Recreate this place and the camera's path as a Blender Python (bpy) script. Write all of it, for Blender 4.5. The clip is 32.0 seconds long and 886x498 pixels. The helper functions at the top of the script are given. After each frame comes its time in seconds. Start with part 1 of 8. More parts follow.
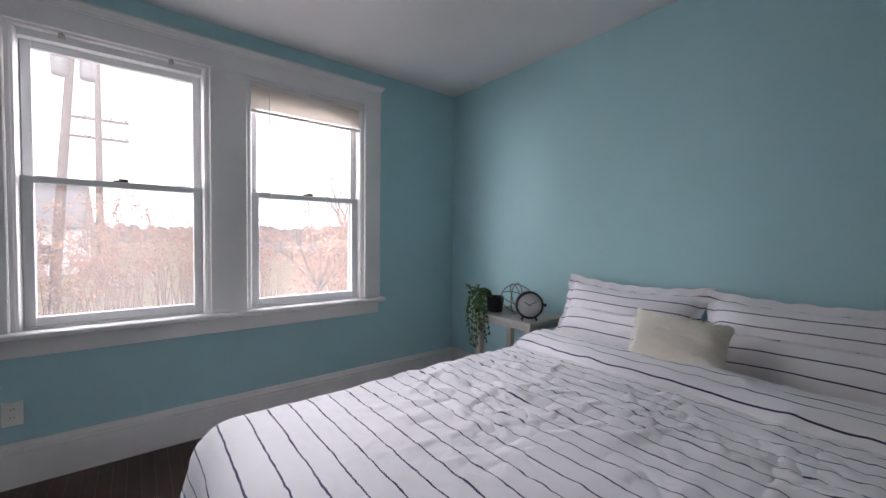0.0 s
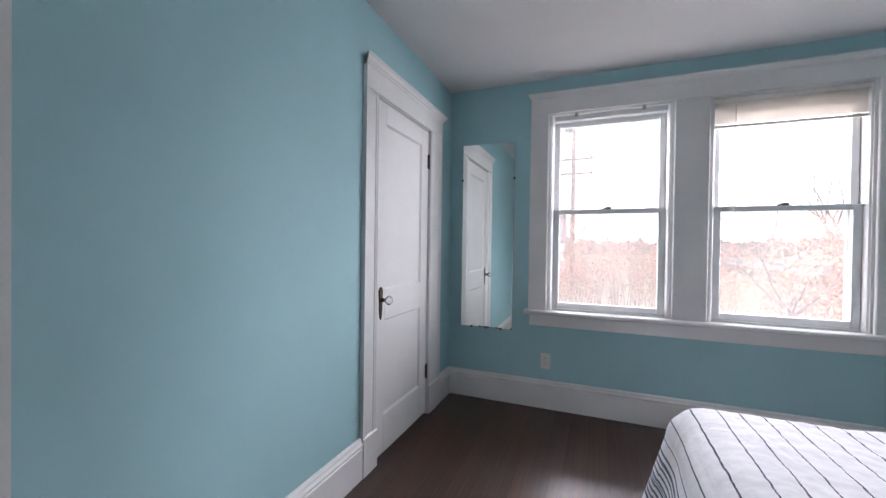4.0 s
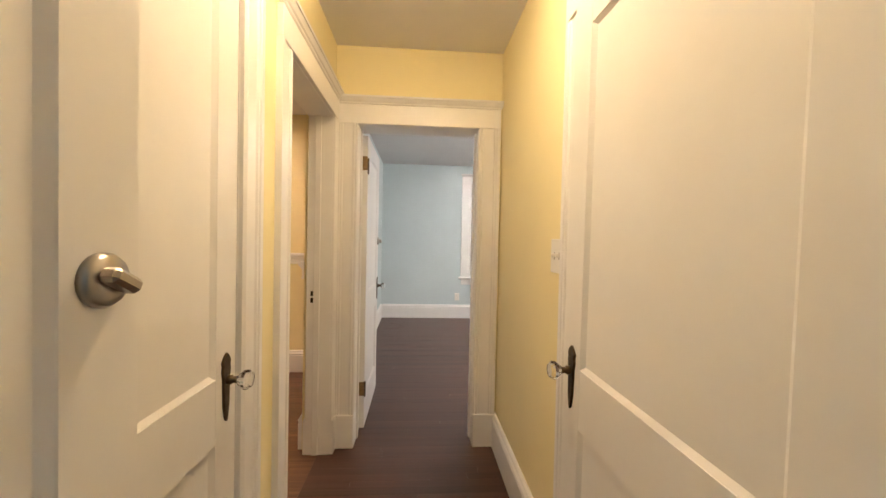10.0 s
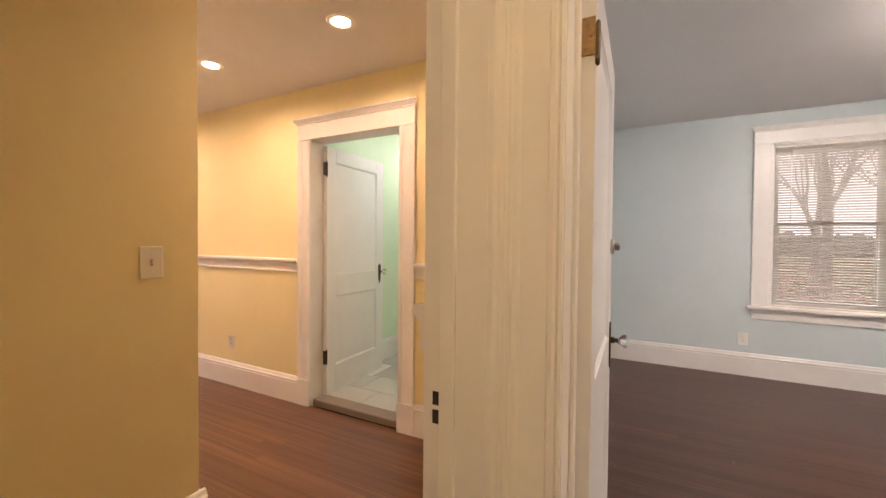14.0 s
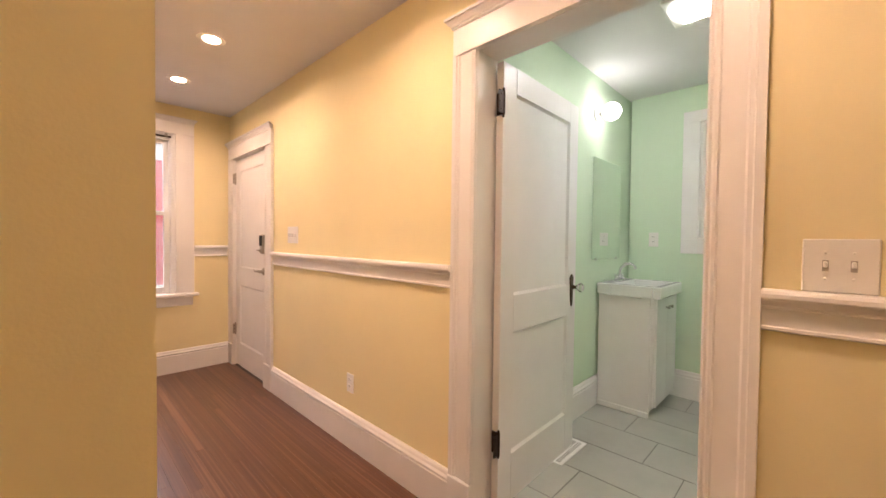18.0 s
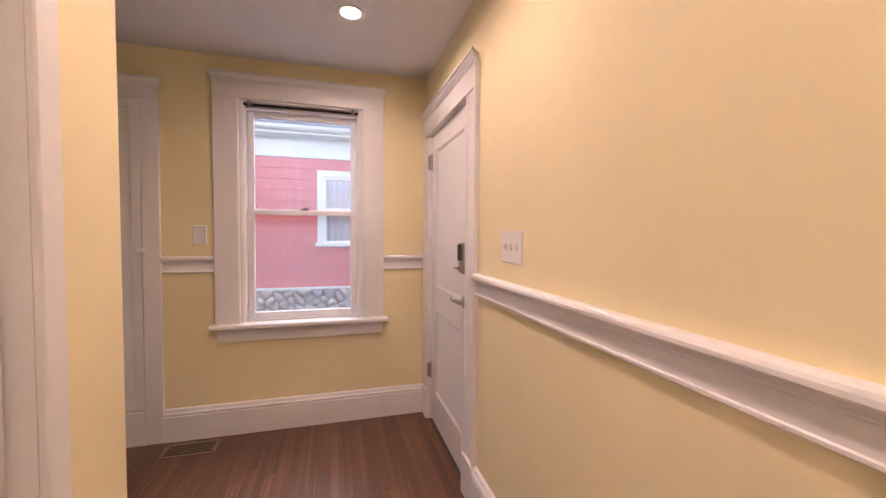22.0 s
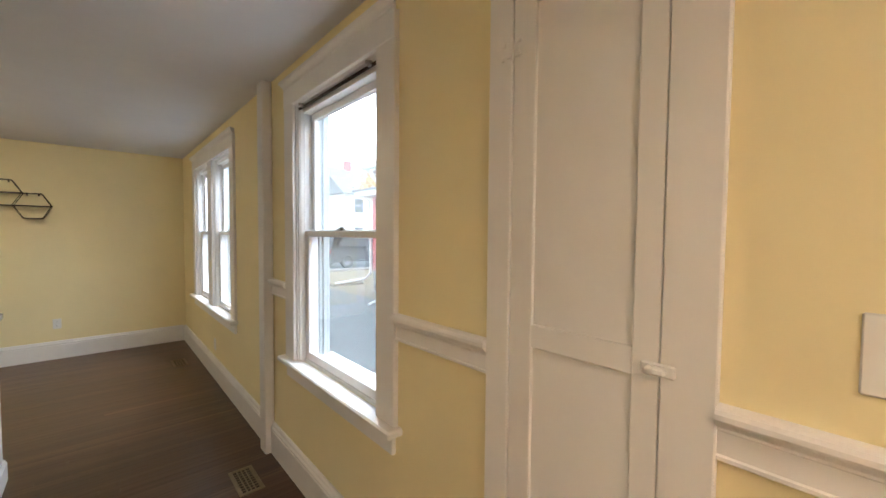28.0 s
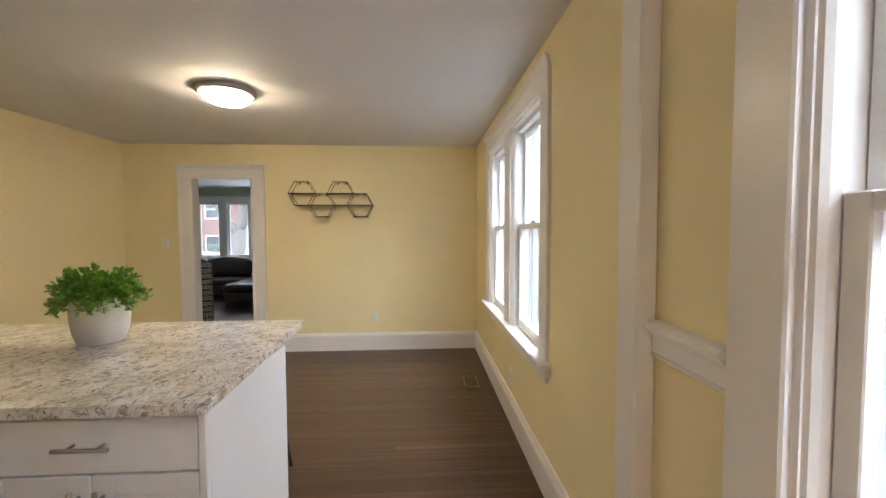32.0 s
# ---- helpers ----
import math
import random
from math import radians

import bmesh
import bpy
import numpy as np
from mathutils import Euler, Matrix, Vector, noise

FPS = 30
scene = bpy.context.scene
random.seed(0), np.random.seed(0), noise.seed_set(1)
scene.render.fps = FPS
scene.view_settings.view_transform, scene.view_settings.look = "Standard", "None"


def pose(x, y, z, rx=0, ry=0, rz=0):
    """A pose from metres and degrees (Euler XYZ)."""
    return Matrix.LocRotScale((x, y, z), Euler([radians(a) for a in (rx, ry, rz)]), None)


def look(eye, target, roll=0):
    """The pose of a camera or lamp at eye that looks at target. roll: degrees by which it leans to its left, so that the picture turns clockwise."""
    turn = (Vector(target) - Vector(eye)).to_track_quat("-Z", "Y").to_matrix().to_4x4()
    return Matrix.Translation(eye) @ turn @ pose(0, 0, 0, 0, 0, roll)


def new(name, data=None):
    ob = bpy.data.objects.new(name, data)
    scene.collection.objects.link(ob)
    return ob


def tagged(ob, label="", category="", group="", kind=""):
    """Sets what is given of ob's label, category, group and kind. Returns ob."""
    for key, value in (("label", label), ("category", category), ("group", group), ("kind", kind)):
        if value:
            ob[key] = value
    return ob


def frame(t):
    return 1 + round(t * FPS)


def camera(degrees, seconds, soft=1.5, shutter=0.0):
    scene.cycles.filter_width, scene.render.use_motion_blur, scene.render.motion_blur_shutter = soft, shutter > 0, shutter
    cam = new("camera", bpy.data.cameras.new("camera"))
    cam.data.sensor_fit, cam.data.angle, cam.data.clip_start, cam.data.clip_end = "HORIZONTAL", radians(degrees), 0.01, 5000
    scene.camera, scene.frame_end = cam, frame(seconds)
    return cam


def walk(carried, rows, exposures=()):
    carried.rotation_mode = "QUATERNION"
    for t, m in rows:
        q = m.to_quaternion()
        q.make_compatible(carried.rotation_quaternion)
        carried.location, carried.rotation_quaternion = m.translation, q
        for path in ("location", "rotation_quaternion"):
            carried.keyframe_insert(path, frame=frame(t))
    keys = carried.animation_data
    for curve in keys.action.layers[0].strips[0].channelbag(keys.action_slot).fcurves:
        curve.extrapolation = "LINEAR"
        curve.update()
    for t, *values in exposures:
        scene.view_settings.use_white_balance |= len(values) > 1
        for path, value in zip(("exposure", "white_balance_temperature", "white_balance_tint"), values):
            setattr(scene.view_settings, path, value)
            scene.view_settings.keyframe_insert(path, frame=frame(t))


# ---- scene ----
cam = camera(98.5, 32.0)
PATH = [
    (0, (5.372, 6.2, 1.215), (6.613, 7.767, 1.151), 0.6),
    (0.5, (5.362, 6.122, 1.164), (6.361, 7.855, 1.144), -0.0),
    (1, (5.372, 6.088, 1.155), (6.126, 7.94, 1.154), -0.1),
    (1.5, (5.375, 6.052, 1.171), (5.856, 7.994, 1.168), 0.1),
    (2, (5.357, 6.022, 1.206), (5.542, 8.013, 1.183), 0.4),
    (2.5, (5.315, 5.997, 1.206), (5.263, 7.997, 1.185), 0.5),
    (3, (5.268, 5.974, 1.209), (5.0, 7.956, 1.191), 0.6),
    (3.5, (5.241, 5.945, 1.212), (4.726, 7.877, 1.192), 0.8),
    (5.5, (5.151, 5.805, 1.25), (3.84, 7.316, 1.243), 0.5),
    (6, (5.094, 5.773, 1.262), (3.617, 7.121, 1.257), 0.7),
    (6.5, (5.012, 5.757, 1.263), (3.394, 6.933, 1.255), 0.8),
    (7, (4.894, 5.749, 1.262), (3.162, 6.749, 1.251), 1.0),
    (7.5, (4.748, 5.74, 1.263), (2.927, 6.567, 1.242), 1.0),
    (8, (4.575, 5.774, 1.279), (2.688, 6.439, 1.251), 0.9),
    (8.5, (4.378, 5.798, 1.283), (2.446, 6.317, 1.251), 0.9),
    (9, (4.161, 5.768, 1.271), (2.198, 6.147, 1.233), 1.0),
    (9.5, (3.954, 5.735, 1.274), (1.969, 5.975, 1.239), 1.2),
    (10, (3.756, 5.717, 1.289), (1.761, 5.846, 1.249), 1.2),
    (10.5, (3.526, 5.709, 1.288), (1.527, 5.723, 1.259), 1.3),
    (11, (3.309, 5.689, 1.292), (1.313, 5.566, 1.253), 1.0),
    (11.5, (3.112, 5.658, 1.31), (1.13, 5.395, 1.255), 1.0),
    (12, (2.934, 5.659, 1.309), (0.975, 5.259, 1.264), 0.6),
    (12.5, (2.745, 5.646, 1.302), (0.816, 5.119, 1.26), 0.5),
    (13, (2.551, 5.591, 1.293), (0.664, 4.932, 1.251), 0.5),
    (13.5, (2.361, 5.531, 1.29), (0.524, 4.742, 1.249), 0.5),
    (14, (2.168, 5.47, 1.295), (0.389, 4.558, 1.255), 0.5),
    (14.5, (2.01, 5.367, 1.28), (0.303, 4.325, 1.244), 0.7),
    (16.5, (1.558, 4.819, 1.228), (0.104, 3.447, 1.192), 0.9),
    (17, (1.481, 4.609, 1.251), (0.034, 3.229, 1.209), 0.8),
    (17.5, (1.373, 4.415, 1.248), (-0.074, 3.035, 1.204), 0.7),
    (18, (1.265, 4.25, 1.259), (-0.166, 2.853, 1.214), 0.7),
    (18.5, (1.153, 4.105, 1.28), (-0.236, 2.667, 1.234), 0.7),
    (19, (1.043, 3.96, 1.306), (-0.275, 2.456, 1.259), 0.7),
    (19.5, (0.928, 3.811, 1.332), (-0.295, 2.229, 1.281), 0.7),
    (20, (0.849, 3.64, 1.356), (-0.262, 1.978, 1.301), 0.7),
    (20.5, (0.774, 3.435, 1.325), (-0.189, 1.683, 1.267), 0.4),
    (21, (0.728, 3.235, 1.326), (-0.092, 1.412, 1.255), 0.4),
    (21.5, (0.667, 3.001, 1.316), (-0.011, 1.121, 1.246), 0.4),
    (22, (0.658, 2.779, 1.332), (0.112, 0.857, 1.257), 0.4),
    (22.5, (0.673, 2.565, 1.358), (0.26, 0.61, 1.272), 0.3),
    (23, (0.658, 2.364, 1.376), (0.398, 0.383, 1.291), 0.1),
    (23.5, (0.646, 2.16, 1.408), (0.52, 0.166, 1.327), 0.0),
    (24, (0.687, 1.975, 1.422), (0.719, -0.023, 1.343), -0.0),
    (24.5, (0.781, 1.796, 1.453), (0.972, -0.193, 1.353), -0.1),
    (26.5, (1.037, 1.171, 1.501), (2.066, -0.542, 1.414), 1.1),
    (27, (1.187, 1.065, 1.475), (2.383, -0.536, 1.398), 0.7),
    (27.5, (1.345, 0.941, 1.493), (2.697, -0.532, 1.419), 0.7),
    (28, (1.526, 0.853, 1.493), (3.013, -0.482, 1.411), 0.5),
    (28.5, (1.731, 0.804, 1.494), (3.34, -0.381, 1.408), 0.6),
    (29, (1.918, 0.759, 1.491), (3.627, -0.277, 1.405), 0.6),
    (29.5, (2.113, 0.687, 1.487), (3.902, -0.203, 1.401), 0.5),
    (30, (2.295, 0.651, 1.47), (4.148, -0.095, 1.385), 0.5),
    (30.5, (2.496, 0.649, 1.451), (4.404, 0.057, 1.365), 0.4),
    (31, (2.705, 0.658, 1.445), (4.655, 0.224, 1.355), 0.2),
    (31.5, (2.916, 0.662, 1.438), (4.895, 0.384, 1.348), 0.1),
    (32, (3.108, 0.676, 1.438), (5.103, 0.565, 1.348), -0.2),
]
# exposure and white balance of the filming camera along the walk: seconds, stops, kelvin, tint
EXPOSURES = [
    (0, -0.1, 6600, 23), (1, -0.28, 6600, 22), (2, -0.14, 6500, 21), (3.5, 0.15, 6400, 22), (5.5, 0.5, 6600, 18), (6, 0.42, 6700, 16), (7, 0.5, 6900, 19), (8, 0.55, 6900, 23), (9, 0.7, 6450, 17), (10, 0.72, 6500, 17),
    (11, 0.65, 6500, 14), (13, 0.55, 6400, 15), (14, 0.56, 7000, 25), (14.5, 0.52, 7000, 24), (16.5, 0.5, 6850, 24), (18, 0.5, 6600, 26), (19, 0.36, 6500, 29), (20, 0.25, 6250, 30), (21, 0.14, 5900, 30), (23, 0.24, 5550, 30), (24, 0.42, 5450, 28), (24.5, 0.45, 5400, 16),
    (26.5, 0.25, 5700, 10), (27, 0.42, 5700, 9), (28, 0.85, 5750, 8), (29, 1.05, 5800, 6), (30, 1.08, 5750, 7), (31, 0.65, 5800, 9), (31.5, 0.95, 5750, 10), (32, 1.2, 5850, 11),
]
walk(cam, [(t, look(eye, target, roll)) for t, eye, target, roll in PATH], EXPOSURES)

SKY, DAY, BED_FILL, KITCHEN_FILL, LIVING_FILL = 0.12, 20.0, 1250.0, 38.0, 20.0
HALL_LAMP, CAN_LAMP, KITCHEN_LAMP, BATH_LAMP, BLUE_LAMP = 36.0, 500.0, 40.0, 58.0, 150.0

# ---- world, daylight and added fill lamps ----
world = bpy.data.worlds.new("overcast_world")
scene.world = world
world.use_nodes = True
wn, wl = world.node_tree.nodes, world.node_tree.links
sky = wn.new("ShaderNodeTexSky")
sky.sky_type = "NISHITA"
sky.sun_disc = False
sky.sun_elevation, sky.sun_rotation = radians(38), radians(200)
sky.air_density, sky.dust_density, sky.ozone_density = 1.0, 6.0, 1.0
haze = wn.new("ShaderNodeMixRGB")
haze.inputs["Fac"].default_value = 0.75
haze.inputs["Color2"].default_value = (DAY, DAY * 1.02, DAY * 1.05, 1)
wl.new(sky.outputs["Color"], haze.inputs["Color1"])
wl.new(haze.outputs["Color"], wn["Background"].inputs["Color"])
wn["Background"].inputs["Strength"].default_value = SKY

sun = new("sun", bpy.data.lights.new("sun", "SUN"))
sun.data.energy, sun.data.angle, sun.data.color = 0.55, radians(30), (1.0, 0.96, 0.9)
sun.matrix_world = look((0, 0, 20), (3.0, 8.0, 4.0))


def sky_fill(x, y, z, w, h, facing, watts, color=(0.93, 0.97, 1.0), fall=0.55, spread=180):
    """An added area lamp outside a window, out of view, that boosts the sky's light."""
    d = bpy.data.lights.new("sky_fill_lamp", "AREA")
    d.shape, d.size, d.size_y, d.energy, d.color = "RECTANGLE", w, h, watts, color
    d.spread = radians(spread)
    ob = new("sky_fill_lamp", d)
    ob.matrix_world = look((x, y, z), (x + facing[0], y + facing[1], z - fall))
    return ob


# unseen lamps added high outside and to both sides of the bedroom windows
sky_fill(5.795, 14.9, 5.6, 7.5, 1.7, (0, -1), BED_FILL, fall=0.65)
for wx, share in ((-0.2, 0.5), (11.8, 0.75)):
    sky_fill(wx, 11.6, 2.0, 5.0, 3.0, ((5.795 - wx) / 5.2, -0.52), BED_FILL * share, fall=0.05)
# thin lamp added at the unseen end of the living room windows
sky_fill(12.47, 4.14, 1.5, 0.2, 1.2, (-1, 0), LIVING_FILL)
# lamps added above the kitchen and passage windows, out of view
for wx, ww in ((6.05, 1.7), (3.31, 0.9), (0.86, 0.8)):
    sky_fill(wx, -1.25, 3.0, ww, 1.2, (0, 1), KITCHEN_FILL * ww, fall=1.25)

# ---- materials ----
def srgb(r, g, b):
    return tuple(((c / 255 + 0.055) / 1.055) ** 2.4 if c > 10 else c / 255 / 12.92 for c in (r, g, b)) + (1,)


def principled(name):
    m = bpy.data.materials.new(name)
    m.use_nodes = True
    return m, m.node_tree.nodes, m.node_tree.links, m.node_tree.nodes["Principled BSDF"]


def coords(n, l, scale=(1, 1, 1), kind="Object", rnd=False):
    tc, mp = n.new("ShaderNodeTexCoord"), n.new("ShaderNodeMapping")
    mp.inputs["Scale"].default_value = scale
    l.new(tc.outputs[kind], mp.inputs["Vector"])
    if rnd:
        oi, mul = n.new("ShaderNodeObjectInfo"), n.new("ShaderNodeMath")
        mul.operation, mul.inputs[1].default_value = "MULTIPLY", 37.0
        l.new(oi.outputs["Random"], mul.inputs[0])
        l.new(mul.outputs[0], mp.inputs["Location"])
    return mp.outputs["Vector"]


def noise_tex(n, l, vec, scale, detail=4, rough=0.55, dist=0.0):
    t = n.new("ShaderNodeTexNoise")
    t.inputs["Scale"].default_value, t.inputs["Detail"].default_value = scale, detail
    t.inputs["Roughness"].default_value, t.inputs["Distortion"].default_value = rough, dist
    l.new(vec, t.inputs["Vector"])
    return t.outputs["Fac"]


def ramp(n, l, fac, stops):
    r = n.new("ShaderNodeValToRGB")
    el = r.color_ramp.elements
    while len(el) < len(stops):
        el.new(0.5)
    for e, (p, c) in zip(el, stops):
        e.position, e.color = p, c
    l.new(fac, r.inputs["Fac"])
    return r.outputs["Color"]


def bump(n, l, b, height, strength, dist=0.002):
    k = n.new("ShaderNodeBump")
    k.inputs["Strength"].default_value, k.inputs["Distance"].default_value = strength, dist
    l.new(height, k.inputs["Height"])
    l.new(k.outputs["Normal"], b.inputs["Normal"])


def shade(c, f):
    return (c[0] * f, c[1] * f, c[2] * f, 1)


def plain(name, color, rough=0.5, metal=0.0, var=0.08, scale=6.0, bumpy=0.0, fine=120.0, spec=0.5, kind="Object", rvar=0.05):
    """A painted, plastic or metal surface with slow and fine variation."""
    m, n, l, b = principled(name)
    v = coords(n, l, kind=kind)
    slow = noise_tex(n, l, v, scale, 5, 0.6)
    l.new(ramp(n, l, slow, [(0.3, shade(color, 1 - var)), (0.7, shade(color, 1 + var * 0.6))]), b.inputs["Base Color"])
    b.inputs["Metallic"].default_value = metal
    b.inputs["Specular IOR Level"].default_value = spec
    r = n.new("ShaderNodeMapRange")
    r.inputs["To Min"].default_value, r.inputs["To Max"].default_value = max(rough - rvar, 0.02), min(rough + rvar, 1)
    l.new(noise_tex(n, l, v, scale * 3, 3), r.inputs["Value"])
    l.new(r.outputs["Result"], b.inputs["Roughness"])
    if bumpy:
        bump(n, l, b, noise_tex(n, l, v, fine, 3), bumpy, 0.001)
    return m


def wall_paint(name, color):
    """Rolled eggshell wall paint: a faint orange-peel relief and slow unevenness."""
    return plain(name, color, rough=0.64, var=0.045, scale=1.3, bumpy=0.25, fine=260.0, spec=0.28)


TEAL = wall_paint("teal_paint", srgb(171, 211, 216))
BLUE = wall_paint("pale_blue_paint", srgb(203, 215, 218))
YELLOW = wall_paint("yellow_paint", srgb(241, 228, 182))
GREEN = wall_paint("mint_paint", srgb(212, 232, 206))
SAGE = wall_paint("sage_paint", srgb(190, 200, 180))
CEIL = wall_paint("ceiling_white", srgb(228, 226, 226))
WHITE = plain("white_gloss_paint", srgb(236, 234, 232), rough=0.34, var=0.04, scale=3.0, bumpy=0.1, fine=45.0, rvar=0.03)
DOORW = plain("white_door_paint", srgb(234, 232, 230), rough=0.36, var=0.04, scale=2.5, bumpy=0.1, fine=40.0, rvar=0.03)
VINYL = plain("white_vinyl", srgb(238, 238, 238), rough=0.4, var=0.05, scale=8.0)
PLATE = plain("white_plastic", srgb(236, 234, 228), rough=0.35, var=0.03)
SLOTG = plain("shaded_plastic", srgb(176, 170, 162), rough=0.5)
DARKSLOT = plain("dark_slot", srgb(40, 36, 32), rough=0.7)
BRASS = plain("aged_brass", srgb(92, 78, 60), rough=0.42, metal=0.9, var=0.35, scale=60.0, bumpy=0.3)
IRON = plain("dark_bronze", srgb(62, 48, 40), rough=0.45, metal=0.8, var=0.3, scale=50.0)
NICKEL = plain("satin_nickel", srgb(178, 172, 164), rough=0.32, metal=1.0, var=0.08, scale=40.0)
CHROME = plain("chrome", srgb(225, 225, 228), rough=0.08, metal=1.0, var=0.02)
BLACKM = plain("black_wire_metal", srgb(40, 36, 32), rough=0.4, metal=0.7, var=0.2, scale=30.0)
GRILLE = plain("bronze_grille", srgb(150, 134, 108), rough=0.45, metal=0.3, var=0.2, scale=30.0)
RUBBER = plain("dark_rubber", srgb(38, 36, 36), rough=0.7)
SUBFLOOR = plain("floor_gap_dark", srgb(30, 22, 18), rough=0.9)


def glass(name, rough=0.0, ior=1.45, tint=(1, 1, 1, 1)):
    m, n, l, b = principled(name)
    b.inputs["Transmission Weight"].default_value = 1.0
    b.inputs["Roughness"].default_value, b.inputs["IOR"].default_value = rough, ior
    b.inputs["Base Color"].default_value = tint
    return m


def window_glass(name="window_glass", lo=0.05, hi=0.09, veil_color=(0.82, 0.95, 1.0, 1)):
    """Old window glass with the milky glare of bright daylight mixed in as a translucent layer."""
    m, n, l, b = principled(name)
    b.inputs["Transmission Weight"].default_value = 1.0
    b.inputs["Roughness"].default_value, b.inputs["IOR"].default_value = 0.0, 1.45
    b.inputs["Base Color"].default_value = (0.97, 0.985, 0.98, 1)
    veil, mix, out = n.new("ShaderNodeBsdfTranslucent"), n.new("ShaderNodeMixShader"), n["Material Output"]
    veil.inputs["Color"].default_value = veil_color
    r = n.new("ShaderNodeMapRange")
    r.inputs["To Min"].default_value, r.inputs["To Max"].default_value = lo, hi
    l.new(noise_tex(n, l, coords(n, l), 2.2, 4, 0.6), r.inputs["Value"])
    l.new(r.outputs["Result"], mix.inputs["Fac"])
    l.new(b.outputs["BSDF"], mix.inputs[1])
    l.new(veil.outputs["BSDF"], mix.inputs[2])
    l.new(mix.outputs["Shader"], out.inputs["Surface"])
    return m


GLASS = window_glass()
# panes with a warmer glare haze put into the glass itself
HAZED = window_glass("window_glass_glare_haze", 0.05, 0.07, (1.0, 0.97, 0.95, 1))
CRYSTAL = glass("cut_glass", 0.02, 1.5, (0.97, 0.96, 0.94, 1))


def mirror_mat():
    m, n, l, b = principled("mirror_silver")
    b.inputs["Metallic"].default_value, b.inputs["Roughness"].default_value = 1.0, 0.015
    b.inputs["Base Color"].default_value = (0.86, 0.9, 0.88, 1)
    return m


MIRROR = mirror_mat()


def glow(name, color, strength):
    m, n, l, b = principled(name)
    b.inputs["Base Color"].default_value = (0.8, 0.8, 0.78, 1)
    b.inputs["Emission Color"].default_value = color
    b.inputs["Emission Strength"].default_value = strength
    return m


LAMP_WARM = glow("warm_lamp_glass", (1.0, 0.775, 0.46, 1), HALL_LAMP)
LAMP_CAN = glow("downlight_lens", (1.0, 0.71, 0.48, 1), CAN_LAMP)
LAMP_KIT = glow("kitchen_lamp_glass", (1.0, 0.77, 0.48, 1), KITCHEN_LAMP)
LAMP_BATH = glow("bath_lamp_glass", (0.96, 1.0, 0.93, 1), BATH_LAMP)
LAMP_GLOBE = glow("sconce_globe_glass", (0.98, 1.0, 0.95, 1), 14.0)
LAMP_COOL = glow("cool_lamp_glass", (1.0, 0.92, 0.80, 1), BLUE_LAMP)


def oak(name, dark, mid, light, rough=0.31, lo=0.8, hi=1.22):
    """Stained oak strip: long streaks, a tone of its own for every board."""
    m, n, l, b = principled(name)

    def calc(op, a, v, w=None):
        k = n.new("ShaderNodeMath")
        k.operation = op
        for i, q in enumerate((a, v, w)):
            if isinstance(q, (int, float)):
                k.inputs[i].default_value = q
            elif q is not None:
                l.new(q, k.inputs[i])
        return k.outputs[0]
    oi, geo, tc = n.new("ShaderNodeObjectInfo"), n.new("ShaderNodeNewGeometry"), n.new("ShaderNodeTexCoord")
    own = calc("FRACT", calc("ADD", oi.outputs["Random"], geo.outputs["Random Per Island"]), 0.0)

    def along(sx, sy):
        mp = n.new("ShaderNodeMapping")
        mp.inputs["Scale"].default_value = (sx, sy, sx)
        l.new(tc.outputs["Object"], mp.inputs["Vector"])
        l.new(calc("MULTIPLY", own, 53.0), mp.inputs["Location"])
        return mp.outputs["Vector"]
    sep, com = n.new("ShaderNodeSeparateXYZ"), n.new("ShaderNodeCombineXYZ")
    l.new(tc.outputs["Object"], sep.inputs[0])
    l.new(calc("MULTIPLY", sep.outputs[0], 85.0), com.inputs[0])
    l.new(calc("MULTIPLY", sep.outputs[1], 0.5), com.inputs[1])
    l.new(calc("MULTIPLY", own, 53.0), com.inputs[2])
    lines = noise_tex(n, l, com.outputs[0], 1.0, 1, 0.5)
    slow = noise_tex(n, l, along(7.0, 0.6), 1.0, 2, 0.5)
    g = calc("MULTIPLY_ADD", lines, 0.6, calc("MULTIPLY", slow, 0.4))
    col = ramp(n, l, g, [(0.30, dark), (0.5, mid), (0.72, light)])
    mr = n.new("ShaderNodeMapRange")
    mr.inputs["To Min"].default_value, mr.inputs["To Max"].default_value = lo, hi
    l.new(own, mr.inputs["Value"])
    hs = n.new("ShaderNodeHueSaturation")
    l.new(mr.outputs["Result"], hs.inputs["Value"])
    l.new(col, hs.inputs["Color"])
    l.new(hs.outputs["Color"], b.inputs["Base Color"])
    rr = n.new("ShaderNodeMapRange")
    rr.inputs["To Min"].default_value, rr.inputs["To Max"].default_value = rough - 0.03, rough + 0.05
    l.new(noise_tex(n, l, along(5.0, 0.7), 1.0, 1), rr.inputs["Value"])
    l.new(rr.outputs["Result"], b.inputs["Roughness"])
    return m


# one stained oak; each room's light is put into the colour of its copy
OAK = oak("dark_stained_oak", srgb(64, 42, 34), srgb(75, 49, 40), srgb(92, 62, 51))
OAK_DIM = oak("stained_oak_dim_light", srgb(52, 32, 25), srgb(63, 39, 30), srgb(80, 52, 40), lo=0.8, hi=1.25)
OAK_WARM = oak("red_brown_oak_warm_light", srgb(84, 57, 44), srgb(102, 70, 54), srgb(130, 94, 72), rough=0.29, lo=0.9, hi=1.12)
OAK_COOL = oak("grey_brown_oak_cool_light", srgb(58, 41, 31), srgb(75, 54, 41), srgb(100, 77, 59), lo=0.78, hi=1.28)

# ---- building helpers ----
DIRS = {"+x": (1, 0), "-x": (-1, 0), "+y": (0, 1), "-y": (0, -1)}


